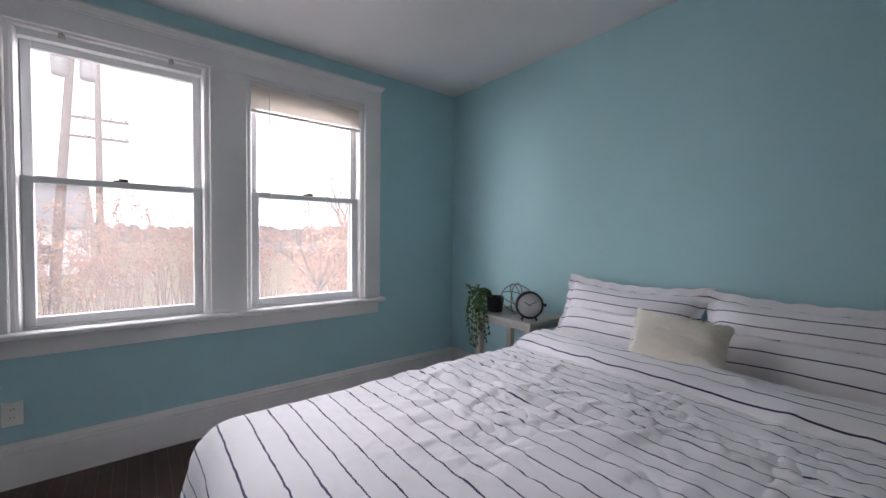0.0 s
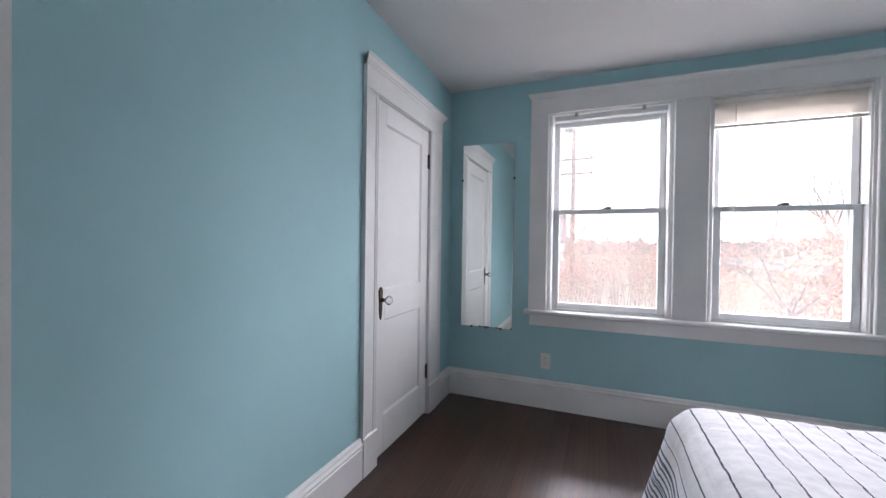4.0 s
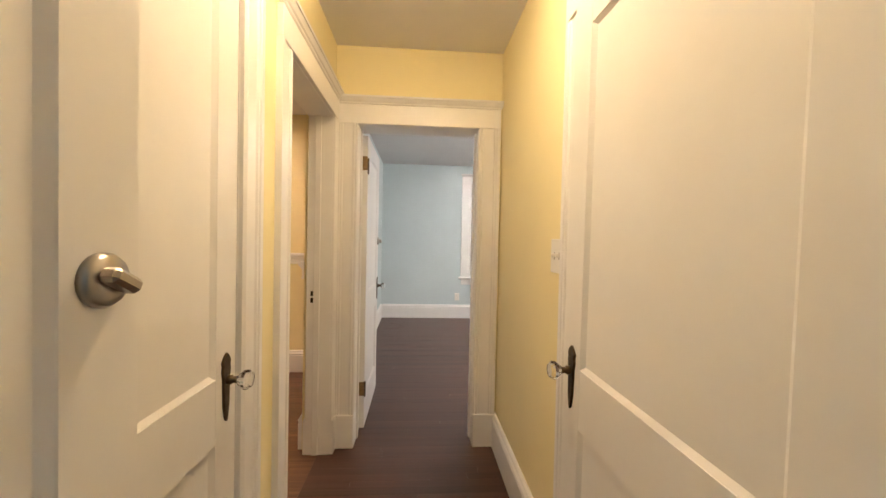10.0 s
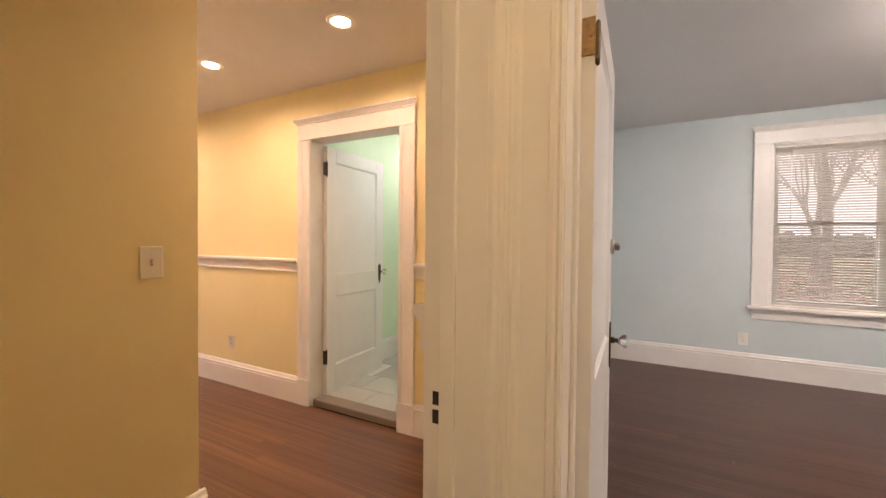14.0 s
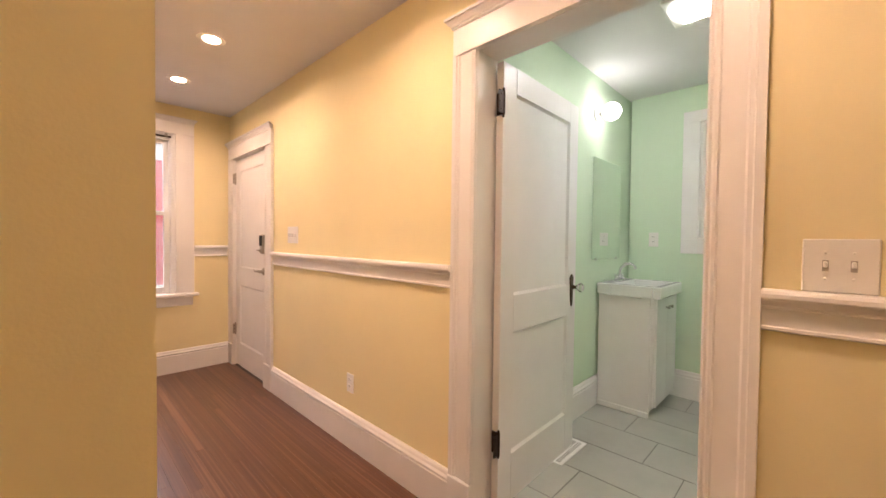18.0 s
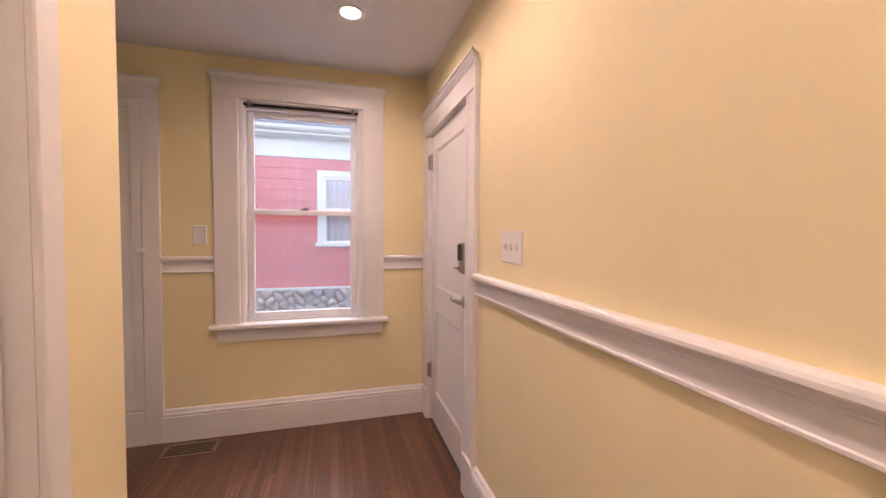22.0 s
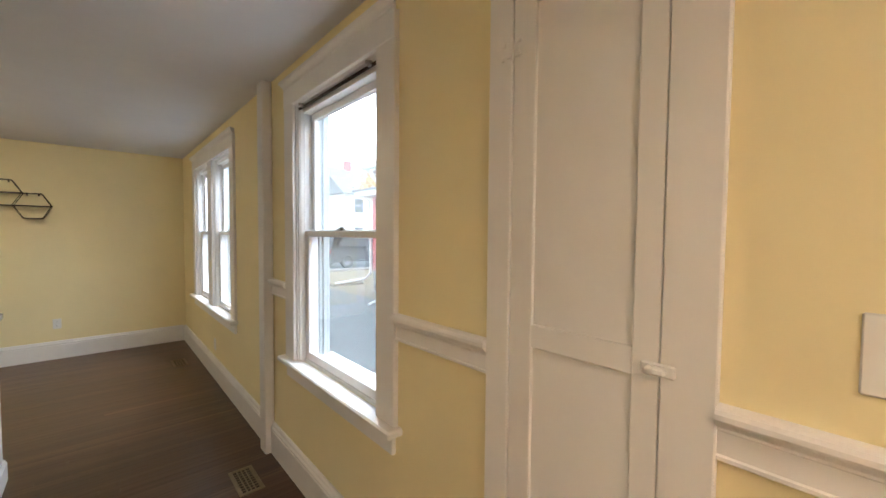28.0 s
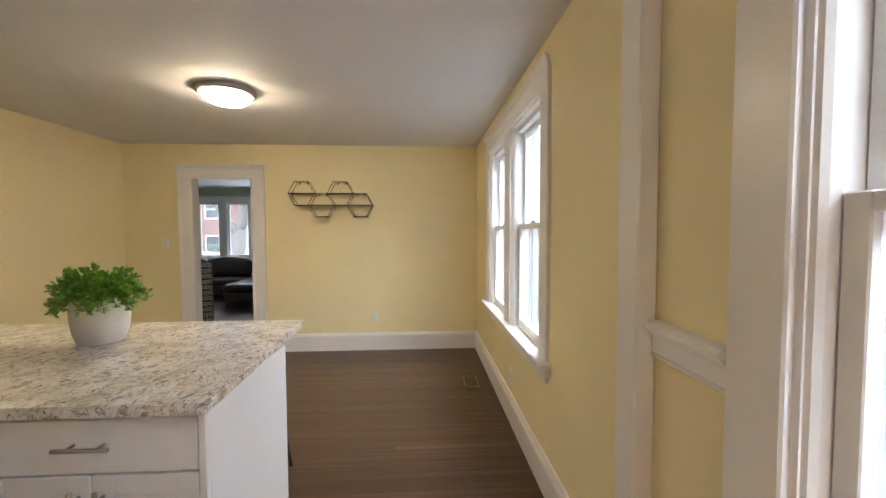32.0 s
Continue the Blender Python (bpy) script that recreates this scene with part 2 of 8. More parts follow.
def wall_frame(facing, plane, along, z=0.0):
    """Local axes on a wall: x along it, y out into the room, z up; the origin on its face."""
    nx, ny = DIRS[facing]
    o = (plane, along) if nx else (along, plane)
    return Matrix(((ny, nx, 0, o[0]), (-nx, ny, 0, o[1]), (0, 0, 1, z), (0, 0, 0, 1)))


def box(bm, x0, x1, y0, y1, z0, z1, chamfer=0.0):
    x0, x1, y0, y1, z0, z1 = min(x0, x1), max(x0, x1), min(y0, y1), max(y0, y1), min(z0, z1), max(z0, z1)
    c = min(chamfer, (x1 - x0) * 0.45, (y1 - y0) * 0.45, (z1 - z0) * 0.45)
    if c <= 0:
        v = [bm.verts.new(p) for p in ((x0, y0, z0), (x1, y0, z0), (x1, y1, z0), (x0, y1, z0), (x0, y0, z1), (x1, y0, z1), (x1, y1, z1), (x0, y1, z1))]
        for f in ((3, 2, 1, 0), (4, 5, 6, 7), (0, 1, 5, 4), (1, 2, 6, 5), (2, 3, 7, 6), (3, 0, 4, 7)):
            bm.faces.new([v[i] for i in f])
        return
    t = bmesh.new()
    bmesh.ops.create_cube(t, size=1)
    for w in t.verts:
        w.co = Vector(((x0, x1)[w.co.x > 0], (y0, y1)[w.co.y > 0], (z0, z1)[w.co.z > 0]))
    bmesh.ops.bevel(t, geom=t.edges[:], offset=c, segments=1, affect="EDGES")
    absorb(bm, t)


def absorb(bm, other, m=None):
    """Moves the faces of another bmesh into bm."""
    if m is not None:
        bmesh.ops.transform(other, matrix=m, verts=other.verts)
    made = {v: bm.verts.new(v.co) for v in other.verts}
    for f in other.faces:
        bm.faces.new([made[v] for v in f.verts]).smooth = f.smooth
    other.free()


def profile(bm, pts, u0, u1, axis="x"):
    """Extrudes the closed outline pts (out, up) from u0 to u1 along the wall, or (along, out) up the wall with axis z."""
    def at(p, u):
        return (u, p[0], p[1]) if axis == "x" else (p[0], p[1], u)
    a, b = [bm.verts.new(at(p, u0)) for p in pts], [bm.verts.new(at(p, u1)) for p in pts]
    k = len(pts)
    for i in range(k):
        bm.faces.new((a[i], a[(i + 1) % k], b[(i + 1) % k], b[i]))
    bm.faces.new(a)
    bm.faces.new(list(reversed(b)))
    bmesh.ops.recalc_face_normals(bm, faces=bm.faces[:])


def lathe(bm, pts, segs=20, m=None, smooth=True, caps=True):
    """Turns the outline pts (radius, height) round the z axis."""
    t = bmesh.new()
    rings = [[t.verts.new((r * math.cos(2 * math.pi * i / segs), r * math.sin(2 * math.pi * i / segs), z)) for i in range(segs)] for r, z in pts]
    for a, b in zip(rings, rings[1:]):
        for i in range(segs):
            t.faces.new((a[i], a[(i + 1) % segs], b[(i + 1) % segs], b[i])).smooth = smooth
    if caps and pts[0][0] > 1e-5:
        t.faces.new(list(reversed(rings[0])))
    if caps and pts[-1][0] > 1e-5:
        t.faces.new(rings[-1])
    bmesh.ops.remove_doubles(t, verts=t.verts, dist=1e-6)
    bmesh.ops.recalc_face_normals(t, faces=t.faces[:])
    absorb(bm, t, m)


def tube(bm, pts, r, segs=8, closed=False):
    """A round bar along the points."""
    pts = [Vector(p) for p in pts]
    k, rings, up = len(pts), [], None
    for i, p in enumerate(pts):
        a, b = (pts[i - 1], pts[(i + 1) % k]) if closed else (pts[max(i - 1, 0)], pts[min(i + 1, k - 1)])
        d = (b - a).normalized()
        side = d.orthogonal().normalized() if up is None else (up - d * up.dot(d)).normalized()
        up = side
        other = d.cross(side)
        rr = r[i] if isinstance(r, (list, tuple)) else r
        rings.append([bm.verts.new(p + (side * math.cos(2 * math.pi * j / segs) + other * math.sin(2 * math.pi * j / segs)) * rr) for j in range(segs)])
    for i in range(k if closed else k - 1):
        a, b = rings[i], rings[(i + 1) % k]
        for j in range(segs):
            bm.faces.new((a[j], a[(j + 1) % segs], b[(j + 1) % segs], b[j])).smooth = True
    if not closed:
        bm.faces.new(list(reversed(rings[0])))
        bm.faces.new(rings[-1])


def part(name, bm, material, parent=None, label=""):
    me = bpy.data.meshes.new(name)
    bm.to_mesh(me)
    bm.free()
    me.materials.append(material)
    ob = new(name, me)
    ob.parent = parent
    if label:
        ob["label"] = label
    return ob


def boxes(name, material, parent, *specs, chamfer=0.0, label=""):
    bm = bmesh.new()
    for s in specs:
        box(bm, *s, chamfer=chamfer)
    return part(name, bm, material, parent, label)


def thing(name, m=None, label="", category="", group="", kind=""):
    ob = new(name)
    ob.empty_display_size = 0.1
    if m is not None:
        ob.matrix_world = m
    return tagged(ob, label, category, group, kind)


def struct(ob, label="", category=""):
    return tagged(ob, label, category, kind="structure")


def wall(name, facing, plane, a0, a1, thick, material, label, openings=(), z0=-0.05, z1=2.5):
    """A wall slab behind its face, with openings (from, to, bottom, top) along the wall."""
    bm, nx_ny = bmesh.new(), DIRS[facing]

    def slab(b0, b1, c0, c1):
        if b1 - b0 < 1e-4 or c1 - c0 < 1e-4:
            return
        s = nx_ny[0] + nx_ny[1]
        if nx_ny[0]:
            box(bm, plane, plane - s * thick, b0, b1, c0, c1)
        else:
            box(bm, b0, b1, plane, plane - s * thick, c0, c1)
    at = a0
    for o0, o1, zb, zt in sorted(openings):
        slab(at, o0, z0, z1)
        slab(o0, o1, z0, zb)
        slab(o0, o1, zt, z1)
        at = o1
    slab(at, a1, z0, z1)
    return struct(part(name, bm, material), label, "wall")


def slab(name, x0, x1, y0, y1, z0, z1, material, label, category):
    return struct(boxes(name, material, None, (x0, x1, y0, y1, z0, z1)), label, category)


H = 2.47          # ceiling height
HEAD = 2.03       # top of the door openings

# ---- walls ----
BED_DOOR, CLOSET_DOOR = (5.30, 6.155, -0.05, HEAD), (7.715, 8.42, -0.05, HEAD)
N_DOOR, S_DOOR, S_OPEN = (2.595, 3.405, -0.05, HEAD), (2.632, 3.392, -0.05, HEAD), (1.46, 2.226, -0.05, HEAD - 0.02)
BLUE_DOOR, BATH_DOOR, EXIT_DOOR = (5.335, 6.08, -0.05, 1.995), (3.21, 4.03, -0.05, HEAD + 0.035), (0.13, 0.935, -0.05, HEAD)
WZ0, WZ1 = 0.733, 2.205   # sill and head of the windows
WIN_A1, WIN_A2 = (4.885, 5.70, WZ0, WZ1), (5.90, 6.71, WZ0, WZ1)
WIN_P, WIN_2 = (0.468, 1.256, WZ0, WZ1), (2.865, 3.755, WZ0, WZ1 + 0.02)
WIN_3A, WIN_3B = (5.21, 5.93, WZ0, WZ1), (6.11, 6.83, WZ0, WZ1)
WIN_B, WIN_V = (6.506, 7.303, WZ0, WZ1 - 0.015), (3.605, 4.40, 1.295, 2.185)
CLOSET_OPEN = (1.90, 3.30, -0.05, 2.05)
XW, XE, XL = -2.2, 7.77, 12.3     # west face, kitchen end wall, living room window wall

wall("wall_bedroom_west", "+x", 4.10, 5.0, 8.87, 0.05, TEAL, "teal painted plaster wall", (BED_DOOR, CLOSET_DOOR))
wall("wall_bedroom_north", "-y", 8.87, 4.05, 7.75, 0.16, TEAL, "teal painted plaster wall with two windows", (WIN_A1, WIN_A2))
wall("wall_bedroom_east", "-x", 7.60, 5.0, 8.87, 0.15, TEAL, "plain teal painted plaster wall behind the bed")
wall("wall_bedroom_south", "+y", 5.0, 4.05, 7.75, 0.1, TEAL, "plain teal painted plaster wall")
wall("wall_hall_east", "-x", 4.0, 5.08, 6.35, 0.05, YELLOW, "yellow painted plaster wall", (BED_DOOR,))
wall("wall_hall_north", "-y", 6.225, 1.32, 4.0, 0.12, YELLOW, "yellow painted plaster wall", (N_DOOR,))
wall("wall_hall_south", "+y", 5.2, 1.32, 4.0, 0.06, YELLOW, "yellow painted plaster wall", (S_OPEN, S_DOOR))
wall("wall_hall_west", "+x", 1.37, 5.20, 6.225, 0.05, YELLOW, "yellow painted plaster wall over a doorway", (BLUE_DOOR,))
wall("wall_blue_east", "-x", 1.19, 5.15, 8.87, 0.05, BLUE, "pale blue painted plaster wall", (BLUE_DOOR,))
wall("wall_blue_south", "+y", 5.15, XW, 1.19, 0.06, BLUE, "pale blue painted plaster wall")
wall("wall_blue_west", "+x", XW, 5.15, 8.87, 0.15, BLUE, "pale blue painted plaster wall with a window", (WIN_B,))
wall("wall_blue_north", "-y", 8.87, XW - 0.15, 4.05, 0.16, BLUE, "pale blue painted plaster wall")
wall("wall_bath_west", "+x", XW, 3.1, 4.95, 0.15, GREEN, "mint green painted wall with a window", (WIN_V,))
wall("wall_bath_south", "+y", 3.08, XW - 0.15, -0.12, 0.12, GREEN, "mint green painted wall")
wall("wall_bath_north", "-y", 4.95, XW, -0.12, 0.06, GREEN, "mint green painted wall")
wall("wall_bath_east", "-x", -0.12, 3.1, 4.95, 0.06, GREEN, "mint green painted wall", (BATH_DOOR,))
wall("wall_passage_west", "+x", 0.0, -0.15, 5.03, 0.06, YELLOW, "pale yellow painted plaster wall", (EXIT_DOOR, BATH_DOOR))
wall("wall_porch", "+x", -0.061, -0.15, 2.98, 0.09, YELLOW, "plain outer wall", (EXIT_DOOR,))
wall("wall_passage_north", "-y", 5.03, -0.06, 1.40, 0.06, YELLOW, "pale yellow painted plaster wall")
wall("wall_vestibule_north", "-y", 5.08, 1.40, 2.75, 0.06, YELLOW, "pale yellow painted plaster wall", (S_OPEN, S_DOOR))
wall("wall_vestibule_east", "-x", 2.75, 3.78, 5.08, 0.1, YELLOW, "pale yellow painted plaster wall")
wall("wall_closet_north", "+y", 3.795, 1.195, 2.75, 0.1, YELLOW, "yellow painted plaster wall with a light switch")
wall("wall_closet_west", "-x", 1.195, 1.59, 3.69, 0.1, YELLOW, "yellow painted wall beside a closet door", (CLOSET_OPEN,))
wall("wall_closet_south", "-y", 1.59, 1.295, 3.06, 0.1, YELLOW, "pale yellow painted plaster wall")
wall("wall_closet_back", "-x", 1.95, 1.69, 3.68, 0.1, WHITE, "plain closet back wall")
wall("wall_kitchen_south", "+y", 0.0, 0.0, XE + 0.1, 0.16, YELLOW, "pale yellow painted plaster wall with windows", (WIN_P, WIN_2, WIN_3A, WIN_3B))
wall("wall_kitchen_end", "-x", XE, 0.0, 4.25, 0.06, YELLOW, "pale yellow painted plaster wall with a doorway", ((2.69, 3.36, -0.05, 2.08),))
wall("wall_kitchen_north", "-y", 4.14, 3.06, XE + 0.1, 0.1, YELLOW, "plain pale yellow painted plaster wall")
wall("wall_kitchen_west", "+x", 3.06, 1.59, 4.25, 0.1, YELLOW, "plain pale yellow painted plaster wall")
wall("wall_living_west", "+x", XE + 0.12, 0.9, 6.6, 0.06, SAGE, "sage painted wall", ((2.69, 3.36, -0.05, 2.08),))
LIV = [(4.04, 4.536, 0.87, 2.125), (4.712, 5.21, 0.87, 2.125), (5.375, 5.875, 0.87, 2.125)]
wall("wall_living_east", "-x", XL, 0.9, 6.6, 0.15, SAGE, "sage painted wall with windows", LIV)
wall("wall_living_south", "+y", 0.9, XE + 0.06, XL + 0.15, 0.1, SAGE, "plain sage painted wall")
wall("wall_living_north", "-y", 6.6, XE + 0.06, XL + 0.15, 0.1, SAGE, "plain sage painted wall")

CAN_X, CAN_Y = 0.575, (0.715, 1.575, 2.88, 4.025)
for nm, x0, x1, y0, y1 in (("bedroom", 4.1, 7.6, 5.0, 8.87), ("hall", 1.37, 4.0, 5.2, 6.225), ("blue_room", XW, 1.19, 5.15, 8.87), ("bath", XW, -0.12, 3.1, 4.95),
                           ("passage", 0.0, 1.165, 0.0, 5.03), ("vestibule", 1.165, 2.75, 3.78, 5.08), ("kitchen", 1.165, XE, 0.0, 1.59), ("kitchen_inner", 3.06, XE, 1.59, 4.25), ("living_room", XE + 0.12, XL, 0.9, 6.6)):
    if nm == "passage":
        # square holes for the recessed downlights, hidden under their round trims
        bm, at = bmesh.new(), y0 - 0.04
        for cy in CAN_Y:
            box(bm, x0 - 0.04, x1 + 0.04, at, cy - 0.05, H, 2.56)
            box(bm, x0 - 0.04, CAN_X - 0.05, cy - 0.05, cy + 0.05, H, 2.56)
            box(bm, CAN_X + 0.05, x1 + 0.04, cy - 0.05, cy + 0.05, H, 2.56)
            at = cy + 0.05
        box(bm, x0 - 0.04, x1 + 0.04, at, y1 + 0.04, H, 2.56)
        struct(part("ceiling_passage", bm, CEIL), "flat white painted ceiling", "ceiling")
        continue
    slab("ceiling_" + nm, x0 - 0.04, x1 + 0.04, y0 - 0.04, y1 + 0.04, H + {"kitchen": 0.001, "vestibule": 0.002, "kitchen_inner": 0.003}.get(nm, 0.0), 2.56, CEIL, "flat white painted ceiling", "ceiling")
slab("roof_deck", XW - 0.3, XL + 0.3, -0.3, 9.2, 2.6, 2.75, SUBFLOOR, "plain roof deck above the ceilings", "roof")
slab("ground_slab", XW - 0.16, XL + 0.16, -0.17, 9.03, -0.3, -0.051, SUBFLOOR, "plain slab below the floors", "floor")

# ---- trim ----
CASING_W = 0.125


def casing_outline(w, flip=False):
    """Plan of a door casing board: flat field with beads by its inner edge and a back band outside."""
    p = [(0, 0), (0, 0.016), (0.006, 0.02), (0.012, 0.016), (0.018, 0.02), (0.026, 0.02), (0.03, 0.015), (w - 0.04, 0.015), (w - 0.034, 0.02), (w - 0.024, 0.02), (w - 0.02, 0.024), (w, 0.024), (w, 0)]
    return [(-a, b) for a, b in p] if flip else p


CAP = [(0, 0), (0.024, 0), (0.03, 0.006), (0.03, 0.012), (0.038, 0.018), (0.048, 0.034), (0.054, 0.036), (0.054, 0.048), (0, 0.048)]


def cap_piece(bm, u0, u1, z, scale=1.0):
    """The crown on a head board, its ends mitred back to the wall."""
    pts = [(a * scale, b) for a, b in CAP]
    lo, hi = [], []
    for a, b in pts:
        lo.append(bm.verts.new((u0 - a + 0.024, a, z + b)))
        hi.append(bm.verts.new((u1 + a - 0.024, a, z + b)))
    k = len(pts)
    for i in range(k):
        bm.faces.new((lo[i], lo[(i + 1) % k], hi[(i + 1) % k], hi[i]))
    bm.faces.new(lo)
    bm.faces.new(list(reversed(hi)))
    bmesh.ops.recalc_face_normals(bm, faces=bm.faces[:])


def door_casing(name, facing, plane, o, left=CASING_W, right=CASING_W, plinth=True, label="white painted door casing with a crowned head"):
    """Casing boards, plinth blocks, head board and crown round a door opening; left and right along the local x axis."""
    mid, w = (o[0] + o[1]) / 2, (o[1] - o[0])
    ob = thing(name, wall_frame(facing, plane, mid), label, "door casing", kind="structure")
    for side, cw in ((-1, left), (1, right)):
        if cw <= 0:
            continue
        bm = bmesh.new()
        profile(bm, [(a + side * w / 2, b) for a, b in casing_outline(cw, side < 0)], 0.2 if plinth else 0.0, o[3], "z")
        part("casing_board", bm, WHITE, ob)
        if plinth:
            u = sorted((side * (w / 2 - 0.002), side * (w / 2 + cw + 0.002)))
            boxes("plinth_block", WHITE, ob, (u[0], u[1], 0, 0.03, 0, 0.205), chamfer=0.003)
    u0, u1 = -w / 2 - max(left, 0), w / 2 + max(right, 0)
    boxes("head_board", WHITE, ob, (u0, u1, 0, 0.024, o[3], o[3] + 0.115), chamfer=0.002)
    bm = bmesh.new()
    cap_piece(bm, u0, u1, o[3] + 0.115)
    part("crown", bm, WHITE, ob)
    return ob


def jamb(name, facing, plane, o, depth, stop=True):
    """The lining boards of a door opening that goes depth into the wall."""
    mid, w, h = (o[0] + o[1]) / 2, o[1] - o[0], o[3]
    ob = thing(name, wall_frame(facing, plane, mid), "white painted door jamb", "door jamb", kind="structure")
    for s in (-1, 1):
        boxes("jamb_board", WHITE, ob, (s * (w / 2 + 0.012), s * (w / 2 - 0.002), 0.004, -depth - 0.004, 0, h))
        if stop:
            boxes("door_stop", WHITE, ob, (s * (w / 2 - 0.002), s * (w / 2 - 0.012), -depth * 0.5, -depth * 0.5 - 0.035, 0, h - 0.002), chamfer=0.002)
    boxes("head_jamb", WHITE, ob, (-w / 2 + 0.002, w / 2 - 0.002, 0.004, -depth - 0.004, h - 0.002, h + 0.012))
    return ob


BASE = [(0, 0), (0.024, 0), (0.024, 0.160), (0.02, 0.164), (0.02, 0.168), (0.026, 0.173), (0.026, 0.181), (0.018, 0.190), (0.014, 0.202), (0.008, 0.209), (0, 0.210)]
RAIL = [(0, 0.0), (0.011, 0.0), (0.016, 0.0037), (0.016, 0.0102), (0.012, 0.013), (0.012, 0.0558), (0.016, 0.0595), (0.016, 0.0642), (0.021, 0.0679), (0.026, 0.0744), (0.029, 0.0772), (0.033, 0.0791), (0.036, 0.0846), (0.036, 0.0939), (0.032, 0.1014), (0.026, 0.1042), (0, 0.1051)]


def run(name, facing, plane, a0, a1, outline, z, label, category):
    """A moulding along a stretch of wall."""
    bm = bmesh.new()
    profile(bm, [(a, b + z) for a, b in outline], -(a1 - a0) / 2, (a1 - a0) / 2)
    ob = part(name, bm, WHITE)
    ob.matrix_world = wall_frame(facing, plane, (a0 + a1) / 2)
    return struct(ob, label, category)


# the floor of the pale blue room rises gently towards its outer wall
SLOPE = Matrix.Translation((1.3, 0, 0)) @ Matrix.Rotation(radians(1.5), 4, "Y") @ Matrix.Translation((-1.3, 0, 0))


def base(facing, plane, a0, a1):
    bath = (facing, plane) in (("+x", XW), ("+y", 3.08), ("-y", 4.95)) and a1 < 5
    ob = run("baseboard", facing, plane, a0, a1, BASE, 0.05 if bath else 0.0, "tall white painted baseboard with a moulded cap", "baseboard")
    if (facing, plane) in (("+y", 5.15), ("-x", 1.19)) or (plane == XW and a0 > 5) or (plane == 8.87 and a0 < 0):
        ob.matrix_world = SLOPE @ ob.matrix_world
    return ob


def rail(facing, plane, a0, a1, z=1.043):
    return run("chair_rail", facing, plane, a0, a1, RAIL, z, "white painted moulded chair rail", "chair rail")


C = CASING_W
for f, p, a, b in (("+x", 4.1, BED_DOOR[1] + 0.15, CLOSET_DOOR[0] - C), ("+x", 4.1, CLOSET_DOOR[1] + 0.2, 8.87), ("-y", 8.87, 4.1, 7.6), ("-x", 7.6, 5.0, 8.846), ("+y", 5.0, 4.1, 7.6), ("+x", 4.1, 5.024, BED_DOOR[0] - C),
                   ("-y", 6.225, 1.37, N_DOOR[0] - 0.12), ("-y", 6.225, N_DOOR[1] + 0.1, 4.0), ("+y", 5.2, S_OPEN[1] + C, S_DOOR[0] - C), ("+y", 5.2, S_DOOR[1] + C, 4.0),
                   ("+y", 5.15, XW, 1.19), ("+x", XW, 5.174, 8.87), ("-y", 8.87, XW, 1.19), ("-x", 1.19, BLUE_DOOR[1] + C, 8.846),
                   ("+x", XW, 3.1, 4.95), ("+y", 3.08, XW + 0.024, -0.12), ("-y", 4.95, XW + 0.024, -0.12),
                   ("+x", 0, EXIT_DOOR[1] + 0.145, BATH_DOOR[0] - C), ("+x", 0, BATH_DOOR[1] + C, 5.03), ("-y", 5.03, 0.024, 1.40), ("+y", 3.795, 1.171, 2.75), ("-x", 2.75, 3.82, 5.08),
                   ("-x", 1.195, 1.566, CLOSET_OPEN[0] - 0.075), ("-x", 1.195, CLOSET_OPEN[1] + 0.075, 3.795), ("-y", 1.59, 1.195, 3.06),
                   ("+y", 0, 0.0, 1.70), ("+y", 0, 2.262, 4.165), ("+y", 0, 4.275, XE), ("-x", XE, 0.024, 2.69 - 0.16), ("-x", XE, 3.36 + 0.16, 4.25), ("-y", 4.14, 3.06, XE - 0.024), ("+x", 3.06, 1.614, 4.226),
                   ("+x", XE + 0.12, 0.9, 2.6), ("+x", XE + 0.12, 3.54, 6.6), ("-x", XL, 0.9, 6.6), ("-y", 6.6, XE + 0.15, XL - 0.03), ("+y", 0.9, XE + 0.15, XL - 0.03)):
    base(f, p, a, b)
for f, p, a, b in (("+y", 0, 0.03, 0.319), ("+y", 0, 1.405, 1.70), ("+y", 0, 2.262, 2.731), ("+y", 0, 3.889, 4.165), ("+x", 0, EXIT_DOOR[1] + 0.145, BATH_DOOR[0] - C), ("+x", 0, BATH_DOOR[1] + C, 5.03), ("-y", 5.03, 0.045, 1.40)):
    rail(f, p, a, b, 1.078 if f == "+y" else 1.043)
struct(boxes("corner_pilaster", WHITE, None, (4.165, 4.275, 0.0, 0.062, 0, H), chamfer=0.006), "white painted pilaster board from floor to ceiling", "trim")

door_casing("bedroom_door_casing", "+x", 4.1, BED_DOOR, left=0.15)
door_casing("bedroom_door_casing_hall", "-x", 4.0, BED_DOOR, left=0.095, right=0.0)
jamb("bedroom_door_jamb", "+x", 4.1, BED_DOOR, 0.1)
door_casing("closet_casing", "+x", 4.1, CLOSET_DOOR, left=0.2, right=C + 0.005)
jamb("closet_jamb", "+x", 4.1, CLOSET_DOOR, 0.1, stop=False)
door_casing("hall_closet_casing", "-y", 6.225, N_DOOR, plinth=False, left=0.1, right=0.12)
jamb("hall_closet_jamb", "-y", 6.225, N_DOOR, 0.12)
door_casing("cellar_door_casing", "+y", 5.2, S_DOOR)
jamb("cellar_door_jamb", "+y", 5.2, S_DOOR, 0.12, stop=False)
door_casing("vestibule_casing", "+y", 5.2, S_OPEN, left=0.085)
jamb("vestibule_jamb", "+y", 5.2, S_OPEN, 0.12)
door_casing("vestibule_casing_inner", "-y", 5.08, S_OPEN)
door_casing("blue_room_casing", "+x", 1.37, BLUE_DOOR, left=0.135, right=0.125)
